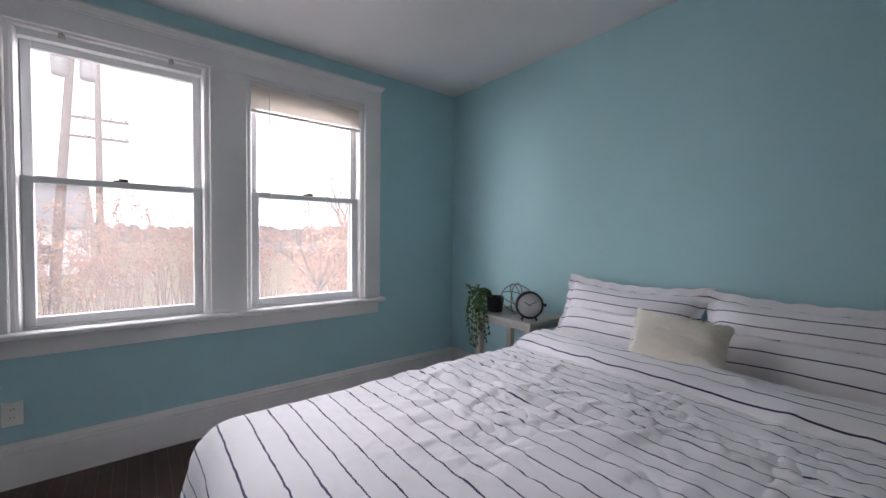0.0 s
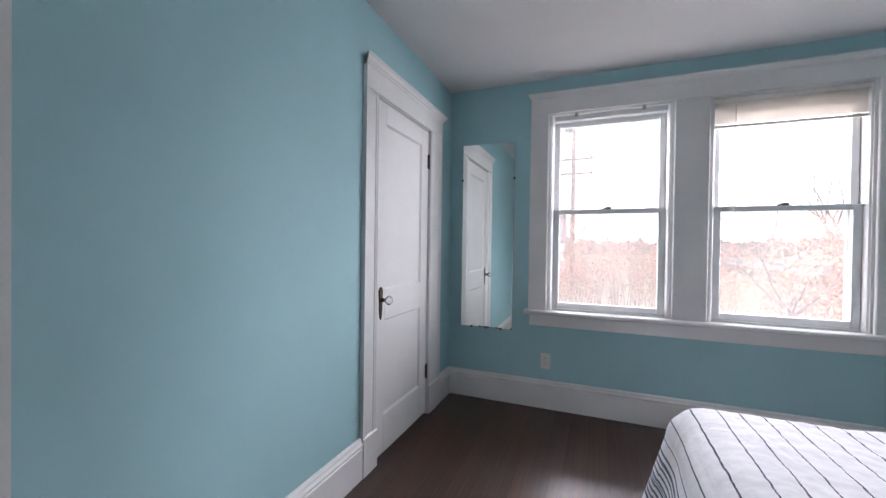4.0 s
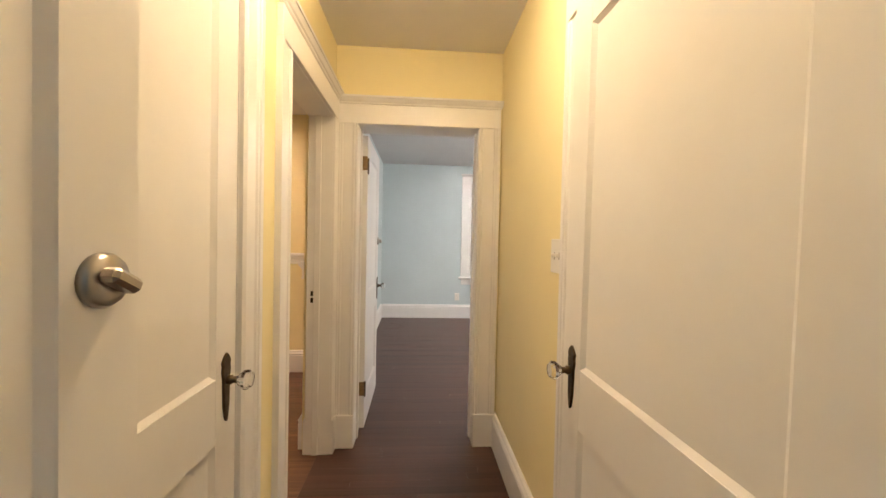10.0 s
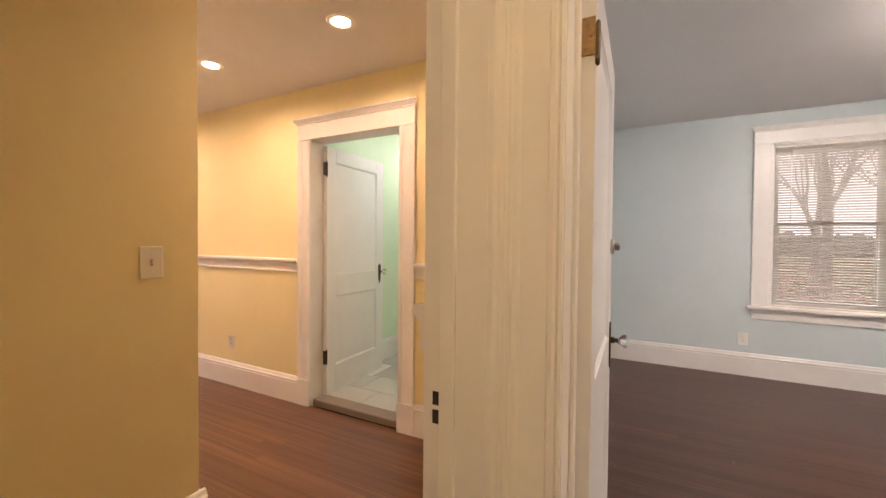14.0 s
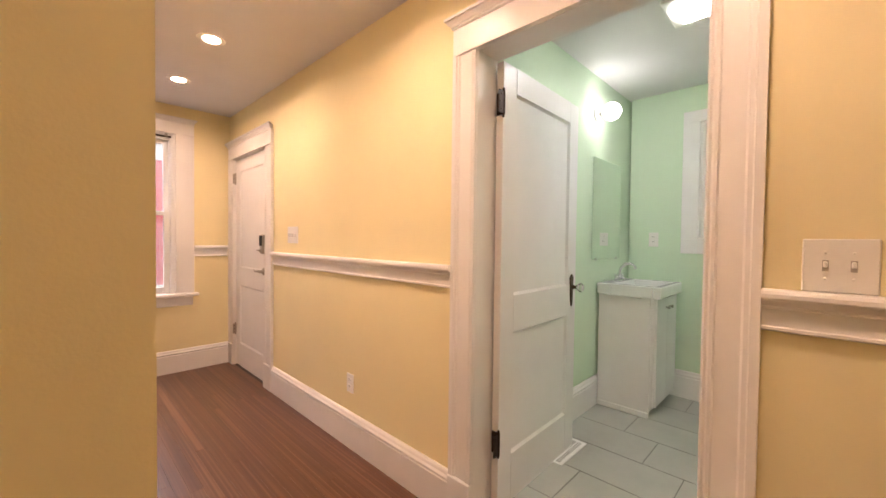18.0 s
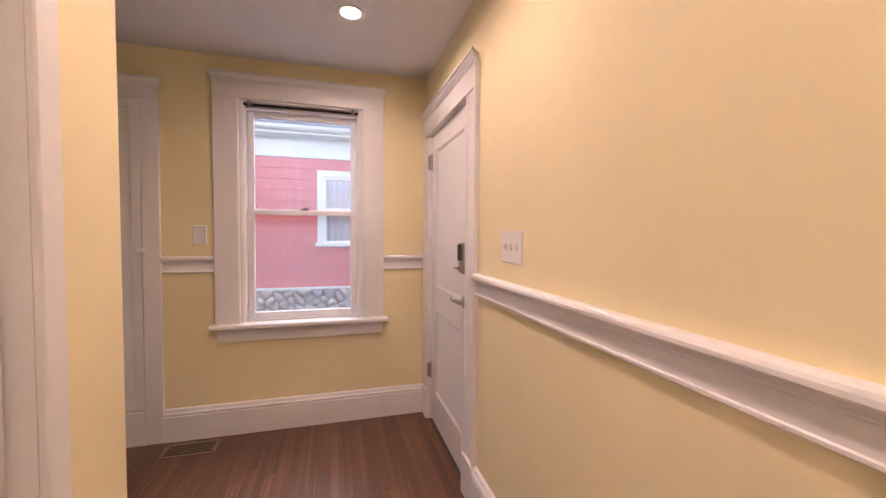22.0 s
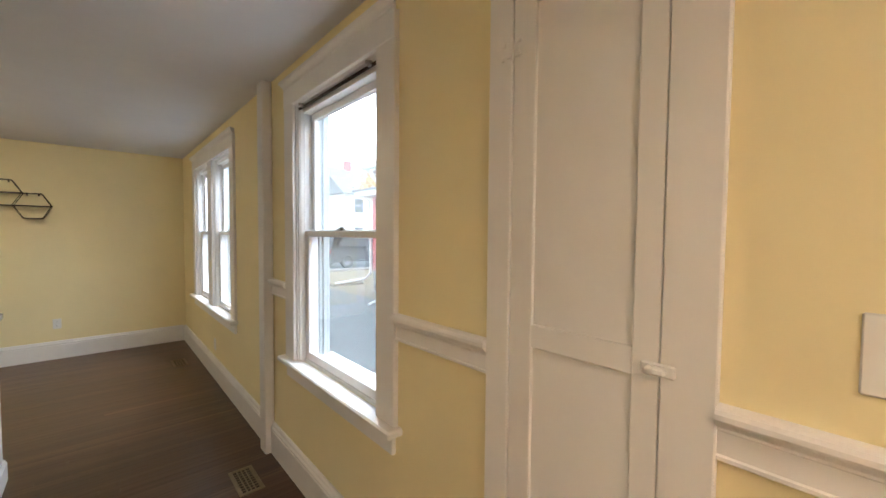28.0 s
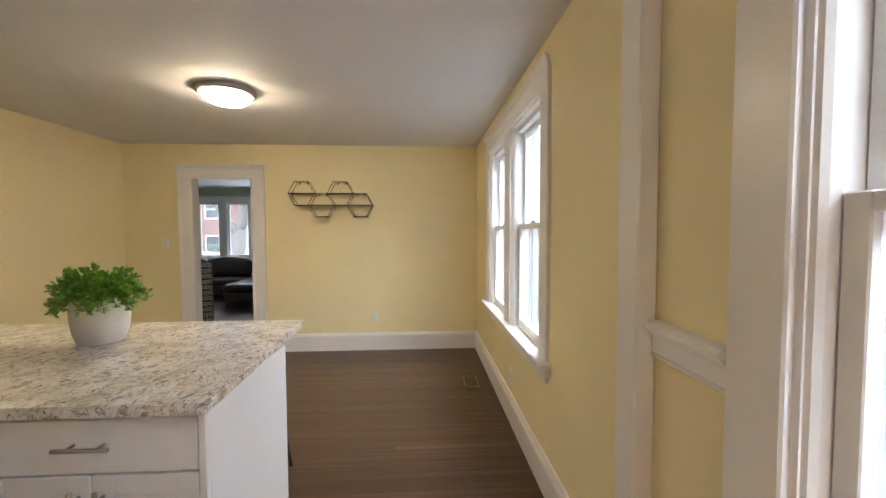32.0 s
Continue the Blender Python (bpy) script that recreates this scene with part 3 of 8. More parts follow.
jamb("blue_room_jamb", "+x", 1.37, BLUE_DOOR, 0.18)
door_casing("blue_room_casing_inner", "-x", 1.19, BLUE_DOOR, left=0.13)
door_casing("bath_casing", "+x", 0.0, BATH_DOOR)
jamb("bath_jamb", "+x", 0.0, BATH_DOOR, 0.12, stop=False)
door_casing("bath_casing_inner", "-x", -0.12, BATH_DOOR)
door_casing("entry_casing", "+x", 0.0, EXIT_DOOR, left=0.145)
jamb("entry_jamb", "+x", 0.0, EXIT_DOOR, 0.15)
door_casing("living_room_casing", "-x", XE, (2.69, 3.36, 0, 2.07), left=0.16, right=0.16)
jamb("living_room_jamb", "-x", XE, (2.69, 3.36, 0, 2.08), 0.12, stop=False)


# ---- windows ----
STORM = plain("pale_aluminium", srgb(172, 180, 182), rough=0.45, var=0.06)
LOCKB = plain("worn_dark_brass", srgb(84, 70, 56), rough=0.35, metal=0.9, var=0.3, scale=60.0)
SLAT = plain("blind_slat_vinyl", srgb(234, 228, 220), rough=0.5, var=0.05)
GLAZING = [GLASS]


def sash(parent, u0, u1, y, z0, z1, stile, top, bottom, name="sash"):
    """A sash: four bars round one pane, y its face towards the room."""
    s = thing(name, None)
    s.parent = parent
    t = 0.034
    for a in ((u0, u0 + stile), (u1 - stile, u1)):
        boxes("stile", VINYL, s, (a[0], a[1], y, y - t, z0, z1), chamfer=0.003)
    boxes("top_rail", VINYL, s, (u0 + stile, u1 - stile, y, y - t, z1 - top, z1), chamfer=0.003)
    boxes("bottom_rail", VINYL, s, (u0 + stile, u1 - stile, y, y - t, z0, z0 + bottom), chamfer=0.003)
    pane = boxes("pane", GLAZING[0], s, (u0 + stile - 0.004, u1 - stile + 0.004, y - 0.016, y - 0.02, z0 + bottom - 0.004, z1 - top + 0.004))
    pane.visible_shadow = False
    return s


def lights(parent, o, mid, depth=0.185, meet=0.0):
    """Lining, sashes and lock of one double-hung opening o, in the frame of its unit."""
    u0, u1, z0, z1 = o[0] - mid, o[1] - mid, o[2], o[3]
    zm = z0 + (z1 - z0) * 0.505 + meet
    for a, b in ((u0 - 0.002, u0 + 0.016), (u1 - 0.016, u1 + 0.002)):
        boxes("window_jamb", WHITE, parent, (a, b, 0.004, -depth - 0.004, z0, z1))
    boxes("window_jamb", WHITE, parent, (u0 + 0.016, u1 - 0.016, 0.004, -depth - 0.004, z1 - 0.014, z1 + 0.002))
    boxes("sill_board", VINYL, parent, (u0 + 0.016, u1 - 0.016, -0.028, -depth - 0.03, z0 - 0.004, z0 + 0.018), chamfer=0.003)
    for a, b in ((u0 + 0.016, u0 + 0.034), (u1 - 0.034, u1 - 0.016)):
        boxes("track", VINYL, parent, (a, b, -0.034, -0.118, z0 + 0.018, z1 - 0.014), chamfer=0.002)
    # inner stop beads and the storm window's tracks outside
    for s, e in ((1, u0), (-1, u1)):
        bm = bmesh.new()
        profile(bm, [(e + s * 0.016, -0.001), (e + s * 0.026, -0.004), (e + s * 0.033, -0.016), (e + s * 0.036, -0.033), (e + s * 0.016, -0.033)], z0 + 0.001, z1 - 0.014, "z")
        part("stop_bead", bm, WHITE, parent)
        boxes("storm_track", STORM, parent, (e + s * 0.016, e + s * 0.044, -0.122, -0.138, z0 + 0.018, z1 - 0.014), chamfer=0.002)
        boxes("storm_track", STORM, parent, (e + s * 0.016, e + s * 0.058, -0.142, -0.162, z0 + 0.018, z1 - 0.014), chamfer=0.002)
        boxes("storm_track", STORM, parent, (e + s * 0.016, e + s * 0.05, -0.166, -0.182, z0 + 0.018, z1 - 0.014), chamfer=0.002)
    boxes("head_track", VINYL, parent, (u0 + 0.034, u1 - 0.034, -0.028, -0.118, z1 - 0.05, z1 - 0.014), chamfer=0.002)
    sash(parent, u0 + 0.036, u1 - 0.036, -0.076, zm - 0.012, z1 - 0.05, 0.04, 0.038, 0.032, "upper_sash")
    sash(parent, u0 + 0.036, u1 - 0.036, -0.036, z0 + 0.018, zm + 0.016, 0.044, 0.034, 0.046, "lower_sash")
    bm = bmesh.new()
    c = (u0 + u1) / 2
    box(bm, c - 0.032, c + 0.032, -0.04, -0.066, zm + 0.016, zm + 0.024, chamfer=0.003)
    box(bm, c - 0.03, c + 0.012, -0.044, -0.058, zm + 0.024, zm + 0.034, chamfer=0.004)
    part("sash_lock", bm, LOCKB, parent, "small worn brass sash lock")
    for s in (u0 + 0.09, u1 - 0.16):
        boxes("tilt_latch", VINYL, parent, (s, s + 0.07, -0.045, -0.06, zm + 0.016, zm + 0.021), chamfer=0.002)


def window_unit(name, facing, plane, os, cas=0.125, label="white double-hung window in a crowned white casing", ears=0.03, flat=False, fixed=False):
    """Casing, stool, apron and double-hung sashes round one or two openings (given along the world axis)."""
    a0, a1 = min(o[0] for o in os), max(o[1] for o in os)
    mid, z0, z1 = (a0 + a1) / 2, os[0][2], os[0][3]
    m = wall_frame(facing, plane, mid)
    flip = -1 if m[0][0] + m[1][0] < 0 else 1
    loc = sorted(((flip * (o[0] - mid), flip * (o[1] - mid)) for o in os), key=lambda p: p[0] + p[1])
    loc = [(min(p), max(p)) for p in loc]
    ob = thing(name, m, label, "window", kind="structure")
    w = (a1 - a0) / 2
    for s in (-1, 1):
        bm = bmesh.new()
        profile(bm, [(s * w, 0), (s * w, 0.018), (s * (w + 0.006), 0.022), (s * (w + cas - 0.004), 0.022), (s * (w + cas), 0.018), (s * (w + cas), 0)], z0 - 0.002, z1, "z")
        part("casing_board", bm, WHITE, ob)
    for p, q in zip(loc, loc[1:]):
        boxes("mullion_casing", WHITE, ob, (p[1], q[0], 0, 0.022, z0, z1), chamfer=0.004)
    if flat:
        boxes("head_board", WHITE, ob, (-w - cas, w + cas, 0, 0.022, z1, z1 + 0.09), chamfer=0.003)
        boxes("bottom_board", WHITE, ob, (-w - cas, w + cas, 0, 0.022, z0 - 0.115, z0 - 0.002), chamfer=0.003)
        boxes("window_sill", WHITE, ob, (-w + 0.001, w - 0.001, -0.026, 0.026, z0 - 0.012, z0 + 0.005), chamfer=0.003)
        for p in loc:
            lights(ob, (p[0], p[1], z0, z1), 0.0)
        return ob
    boxes("head_board", WHITE, ob, (-w - cas, w + cas, 0, 0.024, z1, z1 + 0.105), chamfer=0.002)
    bm = bmesh.new()
    cap_piece(bm, -w - cas, w + cas, z1 + 0.105, 0.85)
    part("crown", bm, WHITE, ob)
    boxes("window_sill", WHITE, ob, (-w - cas - ears, w + cas + ears, -0.026, 0.065, z0 - 0.026, z0 + 0.005), chamfer=0.007)
    if fixed:
        boxes("apron", WHITE, ob, (-w - cas + 0.012, w + cas - 0.012, 0, 0.02, z0 - 0.1, z0 - 0.026), chamfer=0.003)
        for p in loc:
            for a, b in ((p[0] - 0.002, p[0] + 0.012), (p[1] - 0.012, p[1] + 0.002)):
                boxes("window_jamb", WHITE, ob, (a, b, 0.004, -0.154, z0, z1))
            sash(ob, p[0] + 0.013, p[1] - 0.013, -0.04, z0 + 0.006, z1 - 0.002, 0.03, 0.03, 0.035, "fixed_sash")
        return ob
    boxes("apron", WHITE, ob, (-w - cas + 0.012, w + cas - 0.012, 0, 0.02, z0 - 0.115, z0 - 0.026), chamfer=0.003)
    for p in loc:
        lights(ob, (p[0], p[1], z0, z1), 0.0)
    return ob


def brackets(parent, us, z):
    """Little roller-shade brackets under the head."""
    for u in us:
        bm = bmesh.new()
        box(bm, u - 0.012, u + 0.012, -0.012, 0.004, z - 0.034, z - 0.002, chamfer=0.002)
        lathe(bm, [(0.0, 0), (0.008, 0), (0.008, 0.014), (0.0, 0.014)], 10, Matrix.Translation((u, 0.002, z - 0.02)) @ Matrix.Rotation(-math.pi / 2, 4, "X"))
        part("shade_bracket", bm, NICKEL, parent)


def tension_rod(parent, w, z):
    bm = bmesh.new()
    tube(bm, [(-w / 2 + 0.017, -0.012, z), (w / 2 - 0.017, -0.012, z)], 0.0075, 10)
    part("curtain_rod", bm, IRON, parent, "dark thin curtain rod")


GLAZING[0] = HAZED
win_a = window_unit("window_1", "-y", 8.87, (WIN_A1, WIN_A2), cas=0.133)
brackets(win_a, (0.28, 0.72), WZ1)
GLAZING[0] = GLASS
win_p = window_unit("window_2", "+y", 0.0, (WIN_P,), cas=0.149)
tension_rod(win_p, WIN_P[1] - WIN_P[0], WZ1 - 0.028)
brackets(win_p, (-0.33, 0.33), WZ1)
win_2 = window_unit("window_3", "+y", 0.0, (WIN_2,), cas=0.134)
tension_rod(win_2, WIN_2[1] - WIN_2[0], WIN_2[3] - 0.028)
brackets(win_2, (-0.36, 0.36), WIN_2[3])
window_unit("window_4", "+y", 0.0, (WIN_3A, WIN_3B))
GLAZING[0] = HAZED
win_b = window_unit("window_5", "+x", XW, (WIN_B,))
GLAZING[0] = GLASS
window_unit("window_6", "+x", XW, (WIN_V,), cas=0.115, flat=True, label="small white double-hung bathroom window in a flat casing")
window_unit("window_7", "-x", XL, LIV, fixed=True, label="row of white framed living room windows")


def blind(parent, u0, u1, y, z_top, drop, closed, label):
    """Venetian blind: head box, slats and bottom bar; closed is the height over which the slats lie stacked."""
    b = thing("venetian_blind", None)
    b.parent = parent
    b["label"] = label
    boxes("head_box", SLAT, b, (u0, u1, y, y - 0.03, z_top - 0.03, z_top), chamfer=0.003)
    k = max(int(closed / 0.008), 4) if drop < 0.3 else int(drop / 0.022)
    me = None
    for i in range(k):
        z = z_top - 0.034 - (closed * i / k if drop < 0.3 else drop * (i + 0.5) / k)
        if me is None:
            bm = bmesh.new()
            for j in range(4):
                q0, q1 = -0.0125 + 0.00625 * j, -0.0125 + 0.00625 * (j + 1)
                f = [bm.verts.new(p) for p in ((u0 + 0.004, q0, 0.06 * abs(q0)), (u1 - 0.004, q0, 0.06 * abs(q0)), (u1 - 0.004, q1, 0.06 * abs(q1)), (u0 + 0.004, q1, 0.06 * abs(q1)))]
                bm.faces.new(f)
            bmesh.ops.remove_doubles(bm, verts=bm.verts, dist=1e-6)
            bmesh.ops.solidify(bm, geom=bm.faces[:], thickness=0.0008)
            s = part("slat", bm, SLAT, b)
            me = s.data
        else:
            s = new("slat", me)
            s.parent = b
        s.matrix_local = Matrix.Translation((0, y - 0.016, z)) @ Matrix.Rotation(radians(8 if drop < 0.3 else 38), 4, "X")
    zb = z_top - 0.04 - (closed if drop < 0.3 else drop)
    boxes("bottom_bar", SLAT, b, (u0 + 0.003, u1 - 0.003, y - 0.006, y - 0.028, zb - 0.014, zb), chamfer=0.003)
    bm = bmesh.new()
    tube(bm, [(u1 - 0.12, y + 0.008, z_top - 0.02), (u1 - 0.12, y + 0.01, z_top - 0.75)], 0.003, 6)
    part("wand", bm, VINYL, b)
    return b


blind(win_a, -0.895, -0.12, -0.004, WZ1 - 0.016, 0.1, 0.135, "white venetian blind drawn up")
blind(win_b, -0.378, 0.378, -0.004, WZ1 - 0.031, 1.385, 0.0, "white venetian blind let down")


# ---- doors ----
def knob_set(parent, u, z, face, side, dead=None):
    """Glass knob on a long shaped back plate; face: the door's face, side: which way it looks."""
    bm = bmesh.new()
    out = [(0.0, -0.088), (0.006, -0.08), (0.011, -0.062), (0.015, -0.045), (0.017, 0.0), (0.018, 0.03), (0.023, 0.05), (0.02, 0.064), (0.024, 0.076), (0.012, 0.09), (0.0, 0.098)]
    ring = [(a, b) for a, b in out] + [(-a, b) for a, b in reversed(out[1:-1])]
    front = [bm.verts.new((u + a * 0.8, face + side * 0.006, z + b)) for a, b in ring]
    back = [bm.verts.new((u + a, face, z + b)) for a, b in ring]
    for i in range(len(ring)):
        bm.faces.new((back[i], back[(i + 1) % len(ring)], front[(i + 1) % len(ring)], front[i]))
    bm.faces.new(front)
    bmesh.ops.recalc_face_normals(bm, faces=bm.faces[:])
    lathe(bm, [(0.013, 0), (0.013, 0.012), (0.009, 0.016), (0.009, 0.03)], 14, Matrix.Translation((u, face + side * 0.005, z + 0.025)) @ Matrix.Rotation(-side * math.pi / 2, 4, "X"))
    part("back_plate", bm, BRASS, parent, "aged brass shaped back plate")
    bm = bmesh.new()
    lathe(bm, [(0.0, 0.026), (0.012, 0.028), (0.017, 0.034), (0.026, 0.046), (0.027, 0.054), (0.02, 0.064), (0.0, 0.067)], 12, Matrix.Translation((u, face + side * 0.005, z + 0.025)) @ Matrix.Rotation(-side * math.pi / 2, 4, "X"), smooth=False)
    part("glass_knob", bm, CRYSTAL, parent, "faceted clear glass knob")
    if dead:
        bm = bmesh.new()
        mm = Matrix.Translation((u, face, dead)) @ Matrix.Rotation(-side * math.pi / 2, 4, "X")
        lathe(bm, [(0.031, 0), (0.031, 0.006), (0.027, 0.012), (0.014, 0.014)], 24, mm)
        part("deadbolt_rose", bm, NICKEL, parent)
        bm = bmesh.new()
        t3 = bmesh.new()
        box(t3, -0.022, 0.022, 0.012, 0.034, -0.009, 0.009, chamfer=0.005)
        absorb(bm, t3, Matrix.Translation((u, face, dead)) @ Matrix.Scale(side, 4, (0, 1, 0)) @ Matrix.Rotation(radians(28), 4, "Y"))
        bmesh.ops.recalc_face_normals(bm, faces=bm.faces[:])
        part("thumb_turn", bm, NICKEL, parent)


def hinge(parent, u, y, z, m=IRON, h=0.09):
    bm = bmesh.new()
    lathe(bm, [(0.0, -h / 2 - 0.012), (0.005, -h / 2 - 0.006), (0.006, -h / 2), (0.006, h / 2), (0.005, h / 2 + 0.006), (0.0, h / 2 + 0.012)], 10, Matrix.Translation((u, y, z)))
    box(bm, u - 0.018, u + 0.018, y - 0.004, y + 0.002, z - h / 2, z + h / 2)
    part("hinge", bm, m, parent)


HINGEB = plain("worn_hinge_brass", srgb(150, 122, 84), rough=0.42, metal=0.7, var=0.3, scale=70.0)


def panel_door(name, m, w, h, label, hand=1, knob=True, dead=None, hinge_mat=IRON, face=1, both=False, zs=(0.225, 0.75, 0.92), hz=(0.28, 1.78), kz=0.878):
    """Two-panel door. Local frame: hinge edge at x = 0, free edge at x = w * hand, thickness 0.036 centred on y = 0."""
    d = thing(name, m, label, "door", kind="structure")
    t, st, z0 = 0.018, 0.11, 0.012
    sx = (lambda a, b: (a, b)) if hand > 0 else (lambda a, b: (-b, -a))
    for a in ((0.002, st), (w - st, w - 0.002)):
        boxes("stile", DOORW, d, (*sx(*a), -t, t, z0, h), chamfer=0.002)
    for nm, za, zb in (("bottom_rail", z0, zs[0]), ("lock_rail", zs[1], zs[2]), ("top_rail", h - 0.115, h)):
        boxes(nm, DOORW, d, (*sx(st, w - st), -t, t, za, zb), chamfer=0.0)
    for za, zb in ((zs[0], zs[1]), (zs[2], h - 0.115)):
        bm = bmesh.new()
        u0, u1 = sx(st, w - st)
        box(bm, u0, u1, -0.007, 0.007, za, zb)
        for s in (-1, 1):
            for e in ((u0, u0 + 0.012, za, zb), (u1 - 0.012, u1, za, zb)):
                q = (e[0], e[1]) if e[0] == u0 else (e[1], e[0])
                profile(bm, [(q[0], s * 0.006), (q[0], s * 0.016), (q[1], s * 0.007)], za, zb, "z")
            for zc, dz in ((za, 0.012), (zb, -0.012)):
                profile(bm, [(s * 0.006, zc), (s * 0.016, zc), (s * 0.007, zc + dz)], u0, u1)
        part("panel", bm, DOORW, d)
    if knob:
        u = hand * (w - 0.06)
        for s in ((1, -1) if both else (face,)):
            knob_set(d, u, kz, s * t, s, dead if s == face else None)
    for z in hz:
        hinge(d, -0.002 * hand, face * (t + 0.004), z, hinge_mat)
    return d


def leaf(facing, plane, hinge_at, angle):
    """Frame of a door leaf hung at a point of a wall, its local x along the wall, turned open by angle degrees."""
    return wall_frame(facing, plane, hinge_at) @ pose(0, 0, 0, 0, 0, angle)


# closed closet door in the bedroom; local x runs along -y there
panel_door("closet_door", leaf("+x", 4.082, CLOSET_DOOR[1] - 0.004, 0), 0.697, 2.02, "white painted two-panel closet door with a glass knob, closed", hand=1, zs=(0.23, 0.785, 0.955), hz=(0.31, 1.81))
panel_door("bedroom_door", pose(4.05, 5.335, 0, 0, 0, 180 - 1.0), 0.80, 2.02, "white painted two-panel bedroom door standing open against the hall wall", hand=1, dead=1.238, face=-1, both=True)
panel_door("hall_closet_door", pose(3.40, 6.207, 0.004, 0, -1.0, 180 + 1.2), 0.805, 1.99, "white painted two-panel hall closet door standing slightly ajar", hand=1, face=1, hinge_mat=WHITE)
panel_door("cellar_door", leaf("+y", 5.185, S_DOOR[1] - 0.004, 0), 0.752, 2.02, "white painted two-panel door with a glass knob, closed", hand=-1)
blue_door = panel_door("blue_room_door", pose(1.165, 5.352, 0, 0, 0, 180), 0.735, 1.985, "white painted two-panel door standing open into the pale blue room", hand=1, dead=1.28, face=-1, both=True, hinge_mat=BRASS)
for z in (0.28, 1.8):
    bm = bmesh.new()
    box(bm, -0.003, 0.0025, -0.016, 0.017, z - 0.046, z + 0.046)
    for dz in (-0.03, 0.0, 0.03):
        lathe(bm, [(0.0, 0.0), (0.004, 0.0), (0.003, 0.002), (0.0, 0.0024)], 8, Matrix.Translation((-0.003, 0.004 if dz else -0.006, z + dz)) @ Matrix.Rotation(-math.pi / 2, 4, "Y"))
    part("hinge_leaf", bm, HINGEB, blue_door, "worn brass hinge leaf with three screws")
panel_door("bath_door", pose(-0.112, 3.243, 0.02, 0, 0, 180 + 1.5), 0.78, 2.025, "white painted two-panel bathroom door standing open into the bathroom", hand=1, face=-1, both=True, hz=(), zs=(0.25, 0.82, 0.99), kz=0.955)
bath_door = bpy.data.objects["bath_door"]
for z in (0.34, 1.84):
    bm = bmesh.new()
    lathe(bm, [(0.0, -0.066), (0.006, -0.06), (0.004, -0.055), (0.0075, -0.05), (0.0075, 0.05), (0.004, 0.055), (0.006, 0.06), (0.0, 0.066)], 10, Matrix.Translation((-0.006, -0.024, z)))
    box(bm, -0.004, 0.001, -0.024, 0.014, z - 0.048, z + 0.048, 0.001)
    box(bm, -0.046, -0.006, -0.028, -0.024, z - 0.048, z + 0.048, 0.001)
    for dz in (-0.032, 0.0, 0.032):
        lathe(bm, [(0.0045, 0.0), (0.003, 0.002), (0.0, 0.0024)], 8, Matrix.Translation((-0.028 - 0.008 * (dz == 0), -0.028, z + dz)) @ Matrix.Rotation(math.pi / 2, 4, "X"))
    part("hinge", bm, IRON, bath_door, "large dark bronze butt hinge with ball tips")
THRESH = plain("dull_aluminium", srgb(96, 94, 92), rough=0.45, metal=0.6, var=0.25, scale=20.0)
entry = panel_door("entry_door", leaf("+x", -0.03, EXIT_DOOR[0] + 0.004, 0), 0.797, 2.02, "white painted two-panel entry door with a keypad lock, closed", hand=-1, knob=False, zs=(0.23, 0.80, 0.975), hinge_mat=NICKEL, hz=())
for z in (0.36, 1.84):
    bm = bmesh.new()
    lathe(bm, [(0.0, -0.062), (0.006, -0.056), (0.0075, -0.05), (0.0075, 0.05), (0.006, 0.056), (0.0, 0.062)], 12, Matrix.Translation((-0.008, 0.026, z)))
    box(bm, -0.006, -0.001, 0.019, 0.05, z - 0.05, z + 0.05, 0.001)
    part("hinge", bm, NICKEL, entry, "satin nickel hinge with its leaf on the jamb")
    for dz in (-0.03, 0.0, 0.03):
        boxes("hinge_screw", RUBBER, entry, (-0.0075, -0.006, 0.036, 0.042, z + dz - 0.003, z + dz + 0.003))
boxes("threshold", THRESH, None, (-0.14, 0.004, EXIT_DOOR[0] + 0.02, EXIT_DOOR[1] - 0.02, 0, 0.009), chamfer=0.004)
bpy.data.objects["threshold"]["label"] = "metal door threshold on the wooden floor"
struct(bpy.data.objects["threshold"], "", "threshold")


# ---- lamps of the place ----
def dome_lamp(name, x, y, r, lens, label, drop=0.075):
    """Flush ceiling lamp: metal pan, glass bowl and a small finial."""
    ob = thing(name, Matrix.Translation((x, y, H)), label, "ceiling light")
    bm = bmesh.new()
    lathe(bm, [(0.0, 0), (r * 1.16, 0), (r * 1.2, -0.012), (r * 1.18, -0.03), (r * 1.06, -0.038), (r * 1.0, -0.036), (r * 0.98, -0.022)], 40)
    part("pan", bm, GRILLE if lens is LAMP_WARM else SLOTG if lens is LAMP_KIT else PLATE, ob)
    bm = bmesh.new()
    lathe(bm, [(r * 0.98, -0.022)] + [(r * math.cos(a), -0.034 - drop * math.sin(a)) for a in [math.pi / 2 * i / 10 for i in range(1, 10)]] + [(0.0, -0.034 - drop)], 40)
    part("glass_bowl", bm, lens, ob)
    bm = bmesh.new()
    lathe(bm, [(0.0, -0.03 - drop), (0.012, -0.034 - drop), (0.008, -0.046 - drop), (0.0, -0.052 - drop)], 12)
    part("finial", bm, NICKEL, ob)
    return ob


dome_lamp("hall_ceiling_light", 2.67, 5.72, 0.15, LAMP_WARM, "lit warm glass bowl ceiling light with a metal rim", 0.095)
dome_lamp("kitchen_ceiling_light", 6.01, 2.085, 0.165, LAMP_KIT, "lit frosted glass bowl ceiling light with a pale grey rim")
dome_lamp("blue_room_ceiling_light", -0.42, 7.05, 0.15, LAMP_COOL, "lit frosted glass bowl ceiling light")


